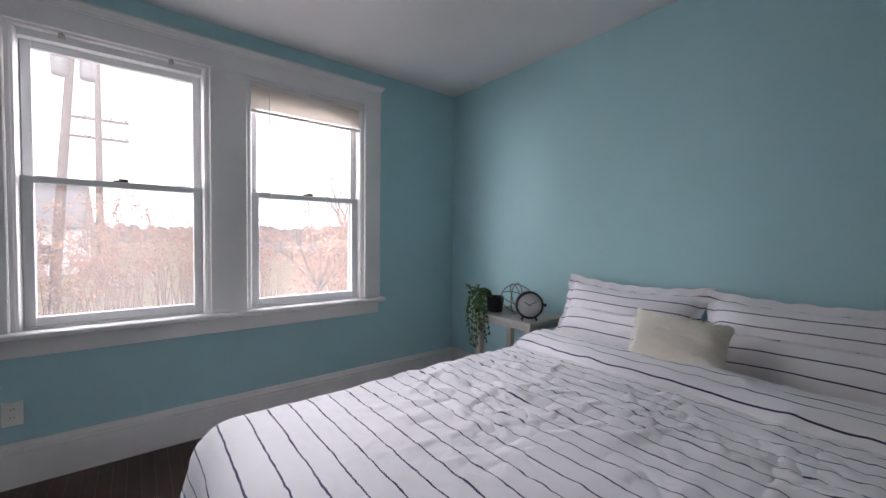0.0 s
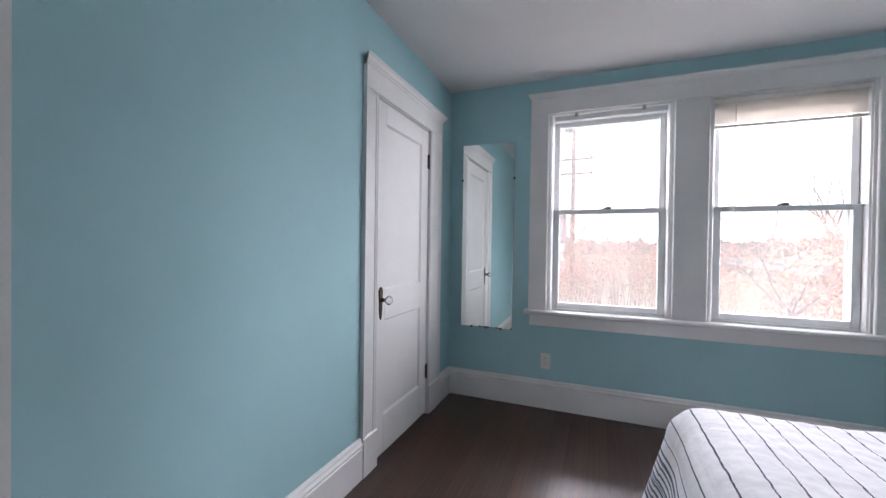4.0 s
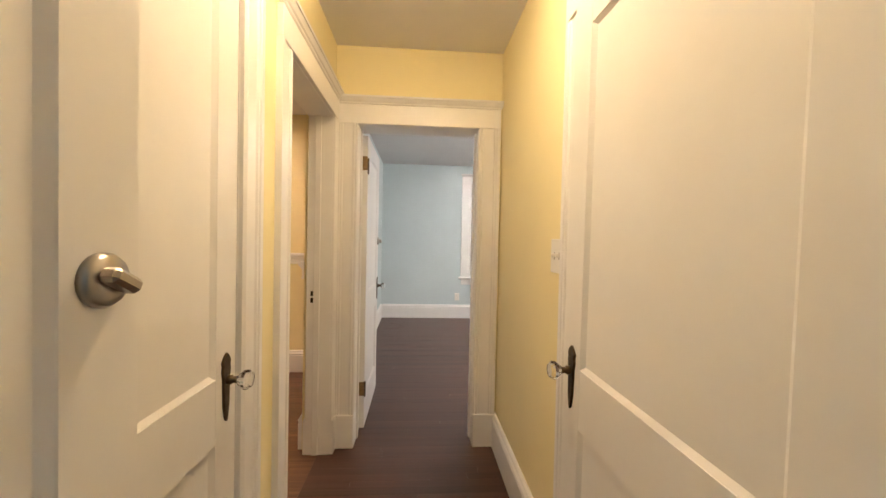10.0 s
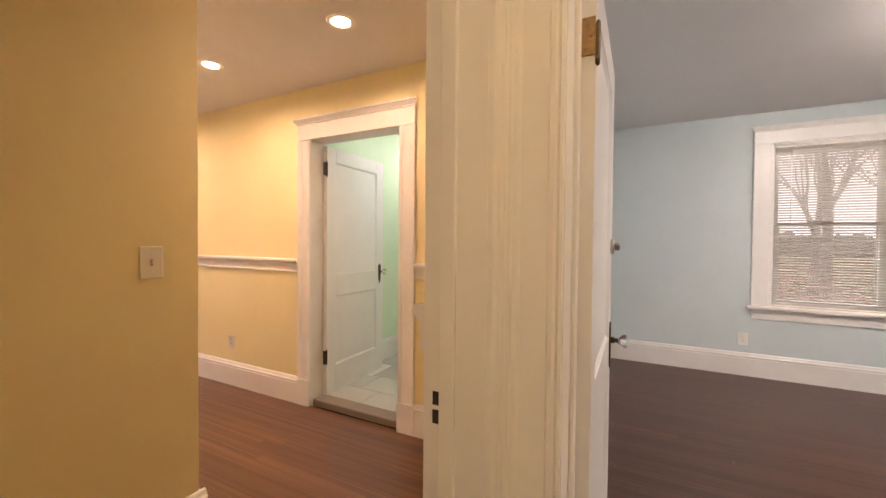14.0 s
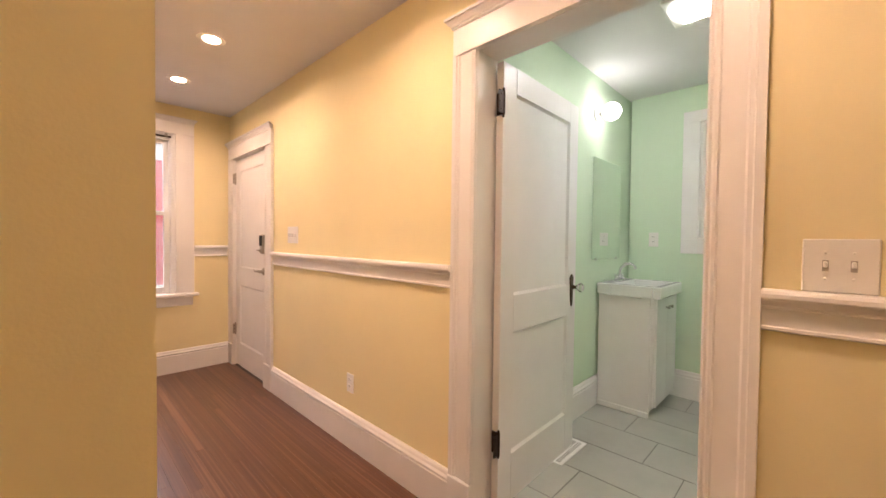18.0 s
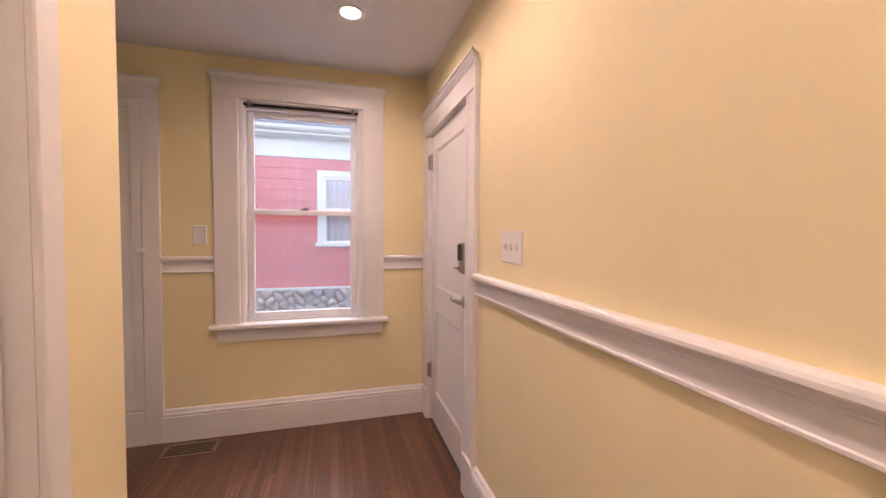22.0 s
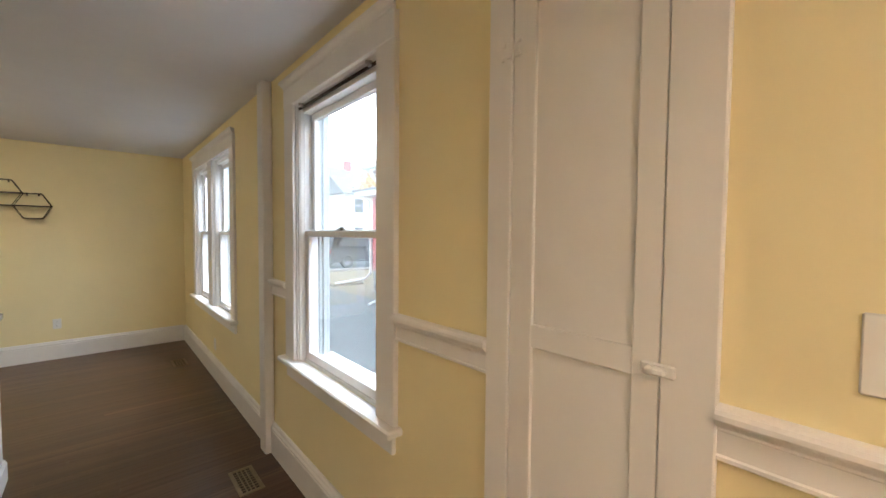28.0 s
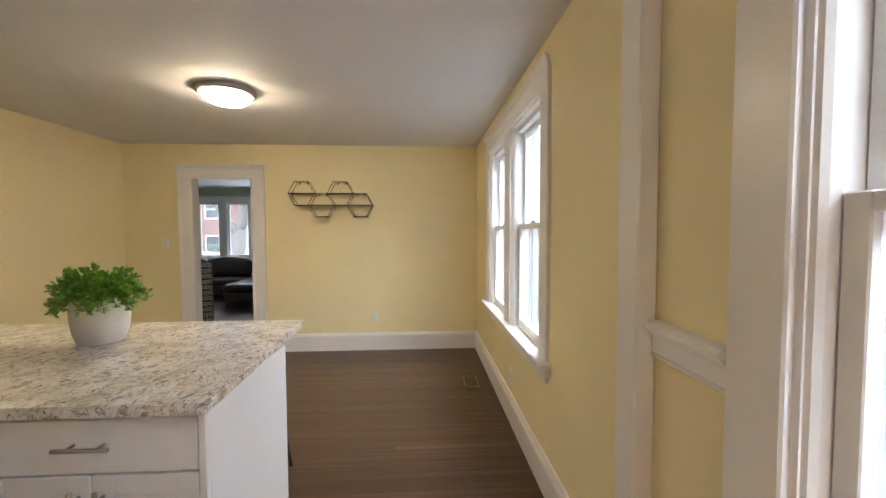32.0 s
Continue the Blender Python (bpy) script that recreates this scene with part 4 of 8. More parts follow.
def downlight(x, y):
    ob = thing("downlight", Matrix.Translation((x, y, H)), "round recessed ceiling downlight, lit warm", "downlight", "downlights along the passage")
    bm = bmesh.new()
    lathe(bm, [(0.049, 0.05), (0.046, 0.0), (0.05, -0.004), (0.07, -0.006), (0.076, -0.001), (0.076, 0.001)], 32, caps=False)
    part("trim_ring", bm, PLATE, ob)
    bm = bmesh.new()
    lathe(bm, [(0.0, 0.008), (0.03, 0.009), (0.045, 0.012), (0.045, 0.022), (0.0, 0.022)], 28)
    part("lens", bm, LAMP_CAN, ob)


for y in CAN_Y:
    downlight(CAN_X, y)


# ---- floors ----
def planks(name, x0, x1, y0, y1, label, cap=300, material=None, seed=1):
    """Strip floor: every board runs along y; the first cap boards are parts, the rest one joined part."""
    rng = random.Random(seed)
    fl = thing(name, None, label, "floor", kind="structure")
    w, meshes, count, rest = 0.057, {}, 0, bmesh.new()
    n = int(math.ceil((x1 - x0) / w))
    for i in range(n):
        a, b = x0 + i * w, min(x0 + (i + 1) * w, x1)
        y = y0 - rng.random() * 2.0
        while y < y1:
            ln = rng.choice((0.9, 1.4, 1.8, 2.2, 2.6, 3.0))
            c, d = max(y, y0), min(y + ln, y1)
            y += ln
            if d - c < 0.02:
                continue
            top = -rng.random() * 0.0004
            if count < cap:
                key = (round(b - a, 3), round(d - c, 2))
                if key not in meshes:
                    bm = bmesh.new()
                    hw, hl = (b - a) / 2 - 0.0002, (d - c) / 2 - 0.0002
                    v = [bm.verts.new(p) for p in ((-hw, -hl, -0.012), (hw, -hl, -0.012), (hw, hl, -0.012), (-hw, hl, -0.012), (-hw, -hl, -0.0006), (hw, -hl, -0.0006), (hw, hl, -0.0006), (-hw, hl, -0.0006),
                                                  (-hw + 0.0006, -hl + 0.0006, 0), (hw - 0.0006, -hl + 0.0006, 0), (hw - 0.0006, hl - 0.0006, 0), (-hw + 0.0006, hl - 0.0006, 0))]
                    for f in ((0, 1, 5, 4), (1, 2, 6, 5), (2, 3, 7, 6), (3, 0, 4, 7), (4, 5, 9, 8), (5, 6, 10, 9), (6, 7, 11, 10), (7, 4, 8, 11), (8, 9, 10, 11)):
                        bm.faces.new([v[k] for k in f])
                    ob = part("plank", bm, material or OAK, fl)
                    meshes[key] = ob.data
                else:
                    ob = new("plank", meshes[key])
                    ob.parent = fl
                ob.location = ((a + b) / 2, (c + d) / 2, top)
                count += 1
            else:
                box(rest, a + 0.0003, b - 0.0003, c + 0.0003, d - 0.0003, -0.012, top)
    if len(rest.faces):
        tagged(part("planks", rest, material or OAK, fl), kind="stuff")
    else:
        rest.free()
    return fl


slab("subfloor", XW, XL, -0.02, 8.9, -0.05, -0.0125, SUBFLOOR, "dark subfloor under the boards", "floor")
# bedroom, passage and kitchen boards differ only by the light in their colour
planks("floor_bedroom", 4.05, 7.6, 5.0, 8.87, "dark stained oak strip floor, dim light in its tone", material=OAK_DIM, seed=2)
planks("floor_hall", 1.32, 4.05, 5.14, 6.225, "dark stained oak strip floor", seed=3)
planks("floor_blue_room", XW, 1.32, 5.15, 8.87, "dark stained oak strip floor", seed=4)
planks("floor_passage", 0.0, 1.3, 0.0, 5.1, "red-brown stained oak strip floor with open grain, warm light in its tone", material=OAK_WARM, seed=5)
planks("floor_vestibule", 1.3, 2.75, 3.78, 5.14, "red-brown stained oak strip floor with open grain, warm light in its tone", material=OAK_WARM, seed=6)
planks("floor_kitchen", 1.3, 3.064, 0.0, 1.59, "red-brown stained oak strip floor with open grain, warm light in its tone", material=OAK_WARM, seed=7)
planks("floor_kitchen_inner", 3.064, XE + 0.06, 0.0, 4.25, "grey-brown stained oak strip floor, cool light in its tone", material=OAK_COOL, seed=8)
planks("floor_living_room", XE + 0.06, XL, 0.9, 6.6, "grey-brown stained oak strip floor, cool light in its tone", material=OAK_COOL, cap=120, seed=9)
bpy.data.objects["floor_blue_room"].matrix_world = SLOPE


# ---- fittings on walls and floors ----
def switch_plate(facing, plane, a, z, gangs, label, blank=False):
    w = 0.08 + 0.046 * (gangs - 1)
    ob = thing("light_switch" if not blank else "blank_plate", wall_frame(facing, plane, a, z), label, "light switch" if not blank else "wall plate")
    boxes("plate", PLATE, ob, (-w / 2, w / 2, 0, 0.006, -0.0625, 0.0625), chamfer=0.003)
    if blank:
        return ob
    for i in range(gangs):
        u = (i - (gangs - 1) / 2) * 0.046
        boxes("slot", SLOTG, ob, (u - 0.0055, u + 0.0055, 0.006, 0.0064, -0.013, 0.013))
        bm = bmesh.new()
        box(bm, u - 0.004, u + 0.004, 0.004, 0.018, -0.008 + 0.004, 0.004 + 0.006, chamfer=0.002)
        part("toggle", bm, PLATE, ob)
        for zz in (-0.03, 0.03):
            bm = bmesh.new()
            lathe(bm, [(0.0, 0.0068), (0.0032, 0.0062), (0.0034, 0.005)], 8, Matrix.Translation((u, 0, zz)) @ Matrix.Rotation(-math.pi / 2, 4, "X"))
            part("screw", bm, PLATE, ob)
    return ob


def outlet(facing, plane, a, z, label="white duplex wall outlet"):
    ob = thing("wall_outlet", wall_frame(facing, plane, a, z), label, "outlet")
    boxes("plate", PLATE, ob, (-0.036, 0.036, 0, 0.006, -0.058, 0.058), chamfer=0.003)
    for s in (-1, 1):
        boxes("socket", PLATE, ob, (-0.016, 0.016, 0.006, 0.0085, s * 0.02 - 0.014, s * 0.02 + 0.014), chamfer=0.002)
        for u in (-0.006, 0.006):
            boxes("slot", DARKSLOT, ob, (u - 0.0012, u + 0.0012, 0.0085, 0.0088, s * 0.02 - 0.002, s * 0.02 + 0.007))
    return ob


def floor_register(x, y, w, d, m=None, label="bronze slotted floor register in the wood floor", n=12):
    """Floor vent: frame and bars; w along x, d along y."""
    ob = thing("floor_register", Matrix.Translation((x, y, 0)), label, "floor register")
    bm = bmesh.new()
    t = 0.022
    for s in ((-w / 2, w / 2, -d / 2, -d / 2 + t), (-w / 2, w / 2, d / 2 - t, d / 2), (-w / 2, -w / 2 + t, -d / 2 + t, d / 2 - t), (w / 2 - t, w / 2, -d / 2 + t, d / 2 - t)):
        box(bm, *s, 0.0005, 0.006, chamfer=0.002)
    part("frame", bm, m or GRILLE, ob)
    boxes("pit", DARKSLOT, ob, (-w / 2 + t, w / 2 - t, -d / 2 + t, d / 2 - t, 0.0005, 0.0015))
    long_x = w > d
    span, cross = (w, d) if long_x else (d, w)
    for i in range(n + 1):
        u = -span / 2 + t + (span - 2 * t) * i / n
        e = (u - 0.0022, u + 0.0022, -cross / 2 + t, cross / 2 - t)
        boxes("bar", m or BRASS, ob, (*(e if long_x else (e[2], e[3], e[0], e[1])), 0.0015, 0.005))
    for f in (-0.25, 0.0, 0.25) if cross > 0.12 else (0.0,):
        v = f * (cross - 2 * t)
        e = (-span / 2 + t, span / 2 - t, v - 0.003, v + 0.003)
        boxes("cross_bar", m or GRILLE, ob, (*(e if long_x else (e[2], e[3], e[0], e[1])), 0.002, 0.0054))
    return ob


outlet("-y", 8.87, 4.884, 0.352, "white duplex outlet on the teal wall")
outlet("+x", 0.0, 2.242, 0.384, "white duplex outlet on the yellow wall")
outlet("+x", XW, 6.335, 0.424, "white duplex outlet on the pale blue wall")
outlet("+x", XW, 3.293, 1.287, "white duplex outlet above the vanity")
outlet("-x", XE, 1.247, 0.407, "white duplex outlet on the yellow wall")
outlet("+y", 0.0, 5.95, 0.34, "white duplex outlet under the windows")
switch_plate("-y", 6.225, 2.40, 1.244, 2, "white two-gang light switch on the yellow wall")
switch_plate("+y", 3.795, 1.372, 1.203, 1, "white single light switch on the yellow wall")
switch_plate("+x", 0.0, 1.442, 1.286, 3, "white three-gang light switch beside the entry door")
switch_plate("+x", 0.0, 4.29, 1.211, 2, "white two-gang light switch over the chair rail")
switch_plate("-x", XE, 3.678, 1.307, 1, "white single light switch on the yellow wall")
switch_plate("+y", 0.0, 1.488, 1.318, 1, "white blank plate on the yellow wall", blank=True)
OLDVENT = plain("worn_vent_brass", srgb(138, 126, 104), rough=0.4, metal=0.4, var=0.2, scale=30.0)
floor_register(2.25, 6.035, 0.33, 0.195, n=20)
floor_register(1.515, 0.143, 0.30, 0.16, n=24)
floor_register(3.967, 0.233, 0.285, 0.135, OLDVENT, "worn brass floor register with open slots", n=9)
floor_register(6.69, 0.215, 0.28, 0.14, OLDVENT, "worn brass floor register with open slots", n=8)
floor_register(-0.8, 3.25, 0.32, 0.1, VINYL, "white floor register behind the bathroom door", n=20).location.z = 0.05


def smoke_alarm(x, y):
    ob = thing("smoke_alarm", Matrix.Translation((x, y, H)), "round white plastic smoke alarm on the ceiling", "smoke alarm")
    bm = bmesh.new()
    lathe(bm, [(0.0, 0), (0.062, 0), (0.064, -0.01), (0.06, -0.016)], 32)
    part("base_ring", bm, PLATE, ob)
    bm = bmesh.new()
    lathe(bm, [(0.058, -0.014), (0.056, -0.026), (0.045, -0.036), (0.02, -0.04), (0.0, -0.04)], 32)
    part("cover", bm, PLATE, ob)
    bm = bmesh.new()
    lathe(bm, [(0.0, -0.045), (0.009, -0.044), (0.01, -0.039)], 12)
    part("test_button", bm, VINYL, ob)


smoke_alarm(2.19, 5.715)


def strike(name, m, label, w=0.024, h=0.06):
    ob = thing(name, m, label, "strike plate")
    boxes("plate", WHITE if "painted" in label else BRASS, ob, (-w / 2, w / 2, 0, 0.002, -h / 2, h / 2), chamfer=0.001)
    boxes("hole", DARKSLOT, ob, (-w / 4, w / 4, 0.002, 0.0024, h * 0.05, h * 0.36))
    boxes("hole", DARKSLOT, ob, (-w / 4, w / 4, 0.002, 0.0024, -h * 0.36, -h * 0.05))


strike("strike_plate", wall_frame("+x", 1.462, 5.095, 0.945), "painted-over strike plate with two dark slots on the white jamb", 0.03, 0.095)
strike("strike_plate", wall_frame("-y", BED_DOOR[1] - 0.0122, 4.06, 1.233), "aged brass strike plate on the white jamb", 0.02, 0.06)
strike("strike_plate", wall_frame("-y", BED_DOOR[1] - 0.0122, 4.06, 0.85), "aged brass strike plate on the white jamb", 0.02, 0.085)

# ---- wall mirror in the bedroom ----
mir = thing("wall_mirror", wall_frame("-y", 8.87, 4.42, 1.292), "frameless wall mirror with chipped lower edge, on small clips", "mirror")
bm = bmesh.new()
rng = random.Random(5)
edge = [(-0.208, -0.725 + 0.012)]
for i in range(1, 24):
    u = -0.208 + 0.416 * i / 24
    edge.append((u, -0.725 + (abs(noise.noise(Vector((u * 30, 0, 0)))) * 0.018 if 3 < i < 20 else 0.0)))
edge += [(0.208, -0.725), (0.208, 0.73), (-0.208, 0.73)]
fr, bk = [bm.verts.new((a, 0.012, b)) for a, b in edge], [bm.verts.new((a, 0.006, b)) for a, b in edge]
bm.faces.new(list(reversed(fr)))
bm.faces.new(bk)
for i in range(len(edge)):
    bm.faces.new((fr[i], fr[(i + 1) % len(edge)], bk[(i + 1) % len(edge)], bk[i]))
bmesh.ops.recalc_face_normals(bm, faces=bm.faces[:])
part("mirror_glass", bm, MIRROR, mir)
boxes("backing", DARKSLOT, mir, (-0.208, 0.208, 0.0, 0.005, -0.727, 0.732))
for u, z in ((-0.211, 0.45), (0.211, 0.45), (-0.12, -0.727), (0.12, -0.727), (0.0, -0.727)):
    boxes("clip", IRON, mir, (u - 0.006, u + 0.006, 0.0, 0.017, z - 0.009, z + 0.009), chamfer=0.002)

# ---- built-in cupboard beside the window ----
cup = thing("built_in_cupboard", wall_frame("+y", 0.0, 1.981), "narrow white built-in wall cupboard with a two-panel door", "cupboard")
for a, b in ((-0.281, -0.184), (0.200, 0.281)):
    boxes("casing_board", WHITE, cup, (a, b, 0, 0.022, 0.0, 2.148), chamfer=0.003)
boxes("head_board", WHITE, cup, (-0.281, 0.281, 0, 0.024, 2.148, 2.224), chamfer=0.002)
bm = bmesh.new()
cap_piece(bm, -0.281, 0.281, 2.224, 1.1)
part("crown", bm, WHITE, cup)
boxes("base_board", WHITE, cup, (-0.184, 0.200, 0, 0.026, 0.0, 0.198), chamfer=0.003)
boxes("sill_strip", WHITE, cup, (-0.184, 0.200, 0, 0.03, 0.198, 0.213), chamfer=0.004)
cd = thing("door", None)
cd.parent = cup
for a in ((-0.1815, -0.128), (0.128, 0.1975)):
    boxes("stile", WHITE, cd, (a[0], a[1], 0.002, 0.018, 0.225, 2.145), chamfer=0.002)
for za, zb in ((0.225, 0.281), (1.196, 1.256), (2.085, 2.145)):
    boxes("rail", WHITE, cd, (-0.128, 0.128, 0.002, 0.018, za, zb), chamfer=0.002)
boxes("panel", WHITE, cd, (-0.128, 0.128, 0.001, 0.007, 0.281, 1.196))
boxes("panel", WHITE, cd, (-0.128, 0.128, 0.001, 0.007, 1.256, 2.085))
for z in (0.50, 1.985):
    bm = bmesh.new()
    for u, q in ((0.188, 0), (0.208, 0)):
        box(bm, u - 0.011, u + 0.011, 0.018, 0.022 + (0.003 if u > 0.2 else 0), z - 0.022, z + 0.022, chamfer=0.004)
    for du, dz in ((-0.022, 0.018), (0.03, 0.018), (-0.022, -0.018), (0.03, -0.018)):
        box(bm, 0.198 + du - 0.007, 0.198 + du + 0.007, 0.018, 0.026, z + dz - 0.007, z + dz + 0.007, chamfer=0.003)
    lathe(bm, [(0.0, -0.03), (0.005, -0.026), (0.005, 0.026), (0.0, 0.03)], 8, Matrix.Translation((0.198, 0.024, z)))
    part("painted_hinge", bm, WHITE, cup, "ornamental hinge painted over white")
bm = bmesh.new()
box(bm, -0.213, -0.148, 0.018, 0.026, 1.208, 1.235, chamfer=0.004)
box(bm, -0.198, -0.173, 0.022, 0.04, 1.213, 1.229, chamfer=0.004)
lathe(bm, [(0.009, 0), (0.009, 0.012), (0.004, 0.02), (0.0, 0.02)], 12, Matrix.Translation((-0.168, 0.024, 1.221)) @ Matrix.Rotation(-math.pi / 2, 4, "X"))
part("latch", bm, WHITE, cup, "cupboard latch painted over white")

# ---- six-panel closet doors in the passage ----
for k, (ya, yb) in enumerate(((1.905, 2.6), (2.604, 3.295))):
    wd = yb - ya
    dd = thing("passage_closet_door", wall_frame("-x", 1.235, (ya + yb) / 2), "white moulded six-panel sliding closet door, closed", "door", kind="structure")
    off = -0.002 if k == 0 else -0.04
    boxes("slab", DOORW, dd, (-wd / 2, wd / 2, off - 0.03, off, 0.012, 2.02), chamfer=0.003)
    pw = (wd - 0.11 * 2 - 0.1) / 2
    for s in (-1, 1):
        c = s * (0.05 + pw / 2)
        for za, zb in ((0.23, 0.885), (1.06, 1.6), (1.69, 1.9)):
            bm = bmesh.new()
            o = [(c - pw / 2, za), (c + pw / 2, za), (c + pw / 2, zb), (c - pw / 2, zb)]
            levels = ((0.0, 0.0015), (0.008, 0.006), (0.018, 0.0015), (0.03, 0.0015), (0.048, 0.007))
            rings = []
            for inset, y in levels:
                rings.append([bm.verts.new((p[0] + (inset if p[0] < c else -inset), off + y, p[1] + (inset if p[1] == za else -inset))) for p in o])
            for r0, r1 in zip(rings, rings[1:]):
                for i in range(4):
                    bm.faces.new((r0[i], r0[(i + 1) % 4], r1[(i + 1) % 4], r1[i]))
            bm.faces.new(rings[-1])
            bmesh.ops.recalc_face_normals(bm, faces=bm.faces[:])
            part("moulded_panel", bm, DOORW, dd)
    bm = bmesh.new()
    ku = (wd / 2 - 0.06) * (1 if k == 0 else -1)
    lathe(bm, [(0.012, 0), (0.009, 0.008), (0.009, 0.016), (0.02, 0.024), (0.021, 0.034), (0.012, 0.042), (0.0, 0.043)], 18, Matrix.Translation((ku, off, 0.9)) @ Matrix.Rotation(-math.pi / 2, 4, "X"))
    part("knob", bm, PLATE, dd, "round white knob")
cc = thing("passage_closet_casing", wall_frame("-x", 1.195, 2.6), "plain white painted closet casing", "door casing", kind="structure")
for s in (-1, 1):
    boxes("casing_board", WHITE, cc, (s * 0.70, s * 0.765, 0, 0.018, 0, 2.115), chamfer=0.004)
    boxes("jamb_board", WHITE, cc, (s * 0.699, s * 0.72, 0.002, -0.11, 0, 2.05))
boxes("head_board", WHITE, cc, (-0.70, 0.70, 0, 0.018, 2.05, 2.115), chamfer=0.004)

# ---- dark partition panel at the kitchen corner ----
CHALK = plain("chalkboard_paint", srgb(62, 66, 74), rough=0.6, var=0.35, scale=4.0, bumpy=0.1, fine=90.0)
pp = thing("partition_panel", None, "tall partition end with a dark chalky face and a white edge", "partition")
boxes("panel", CHALK, pp, (3.062, 3.066, 1.091, 1.59, 0.01, H - 0.002))
boxes("core", WHITE, pp, (3.066, 3.09, 1.079, 1.59, 0, H - 0.001), chamfer=0.002)
boxes("edge_strip", WHITE, pp, (3.058, 3.066, 1.077, 1.091, 0, H - 0.001), chamfer=0.002)

# ---- lock and lever on the entry door ----
ev = -0.722
bm = bmesh.new()
box(bm, ev - 0.036, ev + 0.036, 0.018, 0.05, 1.125, 1.29, chamfer=0.012)
part("keypad_lock", bm, NICKEL, entry, "satin nickel keypad deadbolt")
boxes("keypad_window", RUBBER, entry, (ev - 0.029, ev + 0.029, 0.05, 0.053, 1.195, 1.281), chamfer=0.0012)
bm = bmesh.new()
lathe(bm, [(0.013, 0), (0.013, 0.006), (0.009, 0.01), (0.0, 0.011)], 16, Matrix.Translation((ev, 0.05, 1.155)) @ Matrix.Rotation(-math.pi / 2, 4, "X"))
box(bm, ev - 0.008, ev + 0.042, 0.058, 0.072, 1.149, 1.161, chamfer=0.004)
part("thumb_turn", bm, NICKEL, entry)
bm = bmesh.new()
lathe(bm, [(0.033, 0), (0.033, 0.008), (0.026, 0.014), (0.013, 0.018), (0.012, 0.044), (0.0, 0.046)], 24, Matrix.Translation((ev, 0.018, 0.972)) @ Matrix.Rotation(-math.pi / 2, 4, "X"))
part("lever_rose", bm, NICKEL, entry)
bm = bmesh.new()
tube(bm, [(ev - 0.006, 0.06, 0.972), (ev + 0.025, 0.066, 0.976), (ev + 0.06, 0.068, 0.97), (ev + 0.09, 0.066, 0.974), (ev + 0.12, 0.062, 0.984)], [0.0105, 0.0095, 0.008, 0.007, 0.0055], 10)
part("lever", bm, NICKEL, entry)

# ---- bathroom ----
TILE = plain("grey_floor_tile", srgb(176, 178, 172), rough=0.3, var=0.12, scale=2.5, bumpy=0.08)
GROUT = plain("tile_grout", srgb(120, 120, 116), rough=0.85)
PORC = plain("porcelain", srgb(240, 240, 238), rough=0.12, var=0.02)
bf = thing("floor_bath", None, "pale grey rectangular floor tiles with grey grout", "floor", kind="structure")
boxes("grout_bed", GROUT, bf, (XW, -0.1, 3.08, 4.95, -0.012, 0.047))
for r in range(7):
    for c in range(-1, 5):
        x0, y0 = XW + 0.305 * r, 3.0 + 0.61 * c + (0.2 * r) % 0.61
        x1, y1, y0 = min(x0 + 0.3, -0.12), min(y0 + 0.606, 4.95), max(y0, 3.08)
        if y1 - y0 > 0.02 and x1 - x0 > 0.02:
            boxes("tile", TILE, bf, (x0, x1, y0, y1, 0.03, 0.05), chamfer=0.0015)
boxes("threshold_strip", plain("bath_threshold", srgb(120, 108, 96), rough=0.5), bf, (-0.13, -0.005, BATH_DOOR[0] + 0.012, BATH_DOOR[1] - 0.012, 0.001, 0.054), chamfer=0.006)

VX0, VX1, VY = -2.10, -1.597, 3.475
van = thing("bathroom_vanity", None, "small white bathroom vanity cabinet with a moulded sink top", "vanity")
boxes("body", WHITE, van, (VX0, VX1, 3.1, VY, 0.12, 0.879), chamfer=0.003)
boxes("side_panel", WHITE, van, (VX1, VX1 + 0.012, 3.1, VY - 0.02, 0.05, 0.879), chamfer=0.003)
boxes("base_moulding", WHITE, van, (VX1 + 0.012, VX1 + 0.022, 3.1, VY - 0.02, 0.05, 0.09), chamfer=0.004)
boxes("toe_kick", WHITE, van, (VX0, VX1, 3.1, VY - 0.05, 0.05, 0.12))
for a, b in ((VX0 + 0.004, (VX0 + VX1) / 2 - 0.002), ((VX0 + VX1) / 2 + 0.002, VX1 - 0.004)):
    d = thing("door", None)
    d.parent = van
    boxes("door_panel", WHITE, d, (a, b, VY + 0.001, VY + 0.018, 0.13, 0.874), chamfer=0.003)
    bm = bmesh.new()
    lathe(bm, [(0.006, 0), (0.005, 0.01), (0.012, 0.018), (0.012, 0.026), (0.0, 0.028)], 14, Matrix.Translation((b - 0.04 if a < -1.95 else a + 0.04, VY + 0.018, 0.80)) @ Matrix.Rotation(-math.pi / 2, 4, "X"))
    part("knob", bm, NICKEL, d)
bm = bmesh.new()
tx0, tx1, ty0, ty1 = VX0 - 0.02, VX1 + 0.03, 3.092, VY + 0.045
box(bm, tx0, tx1, ty0, ty0 + 0.1, 0.879, 0.96, chamfer=0.006)
box(bm, tx0, tx1, ty1 - 0.05, ty1, 0.879, 0.96, chamfer=0.006)
box(bm, tx0, tx0 + 0.05, ty0 + 0.1, ty1 - 0.05, 0.879, 0.96, chamfer=0.004)
box(bm, tx1 - 0.05, tx1, ty0 + 0.1, ty1 - 0.05, 0.879, 0.96, chamfer=0.004)
box(bm, tx0 + 0.05, tx1 - 0.05, ty0 + 0.1, ty1 - 0.05, 0.879, 0.90)
part("sink_top", bm, PORC, van, "glossy white moulded sink top")
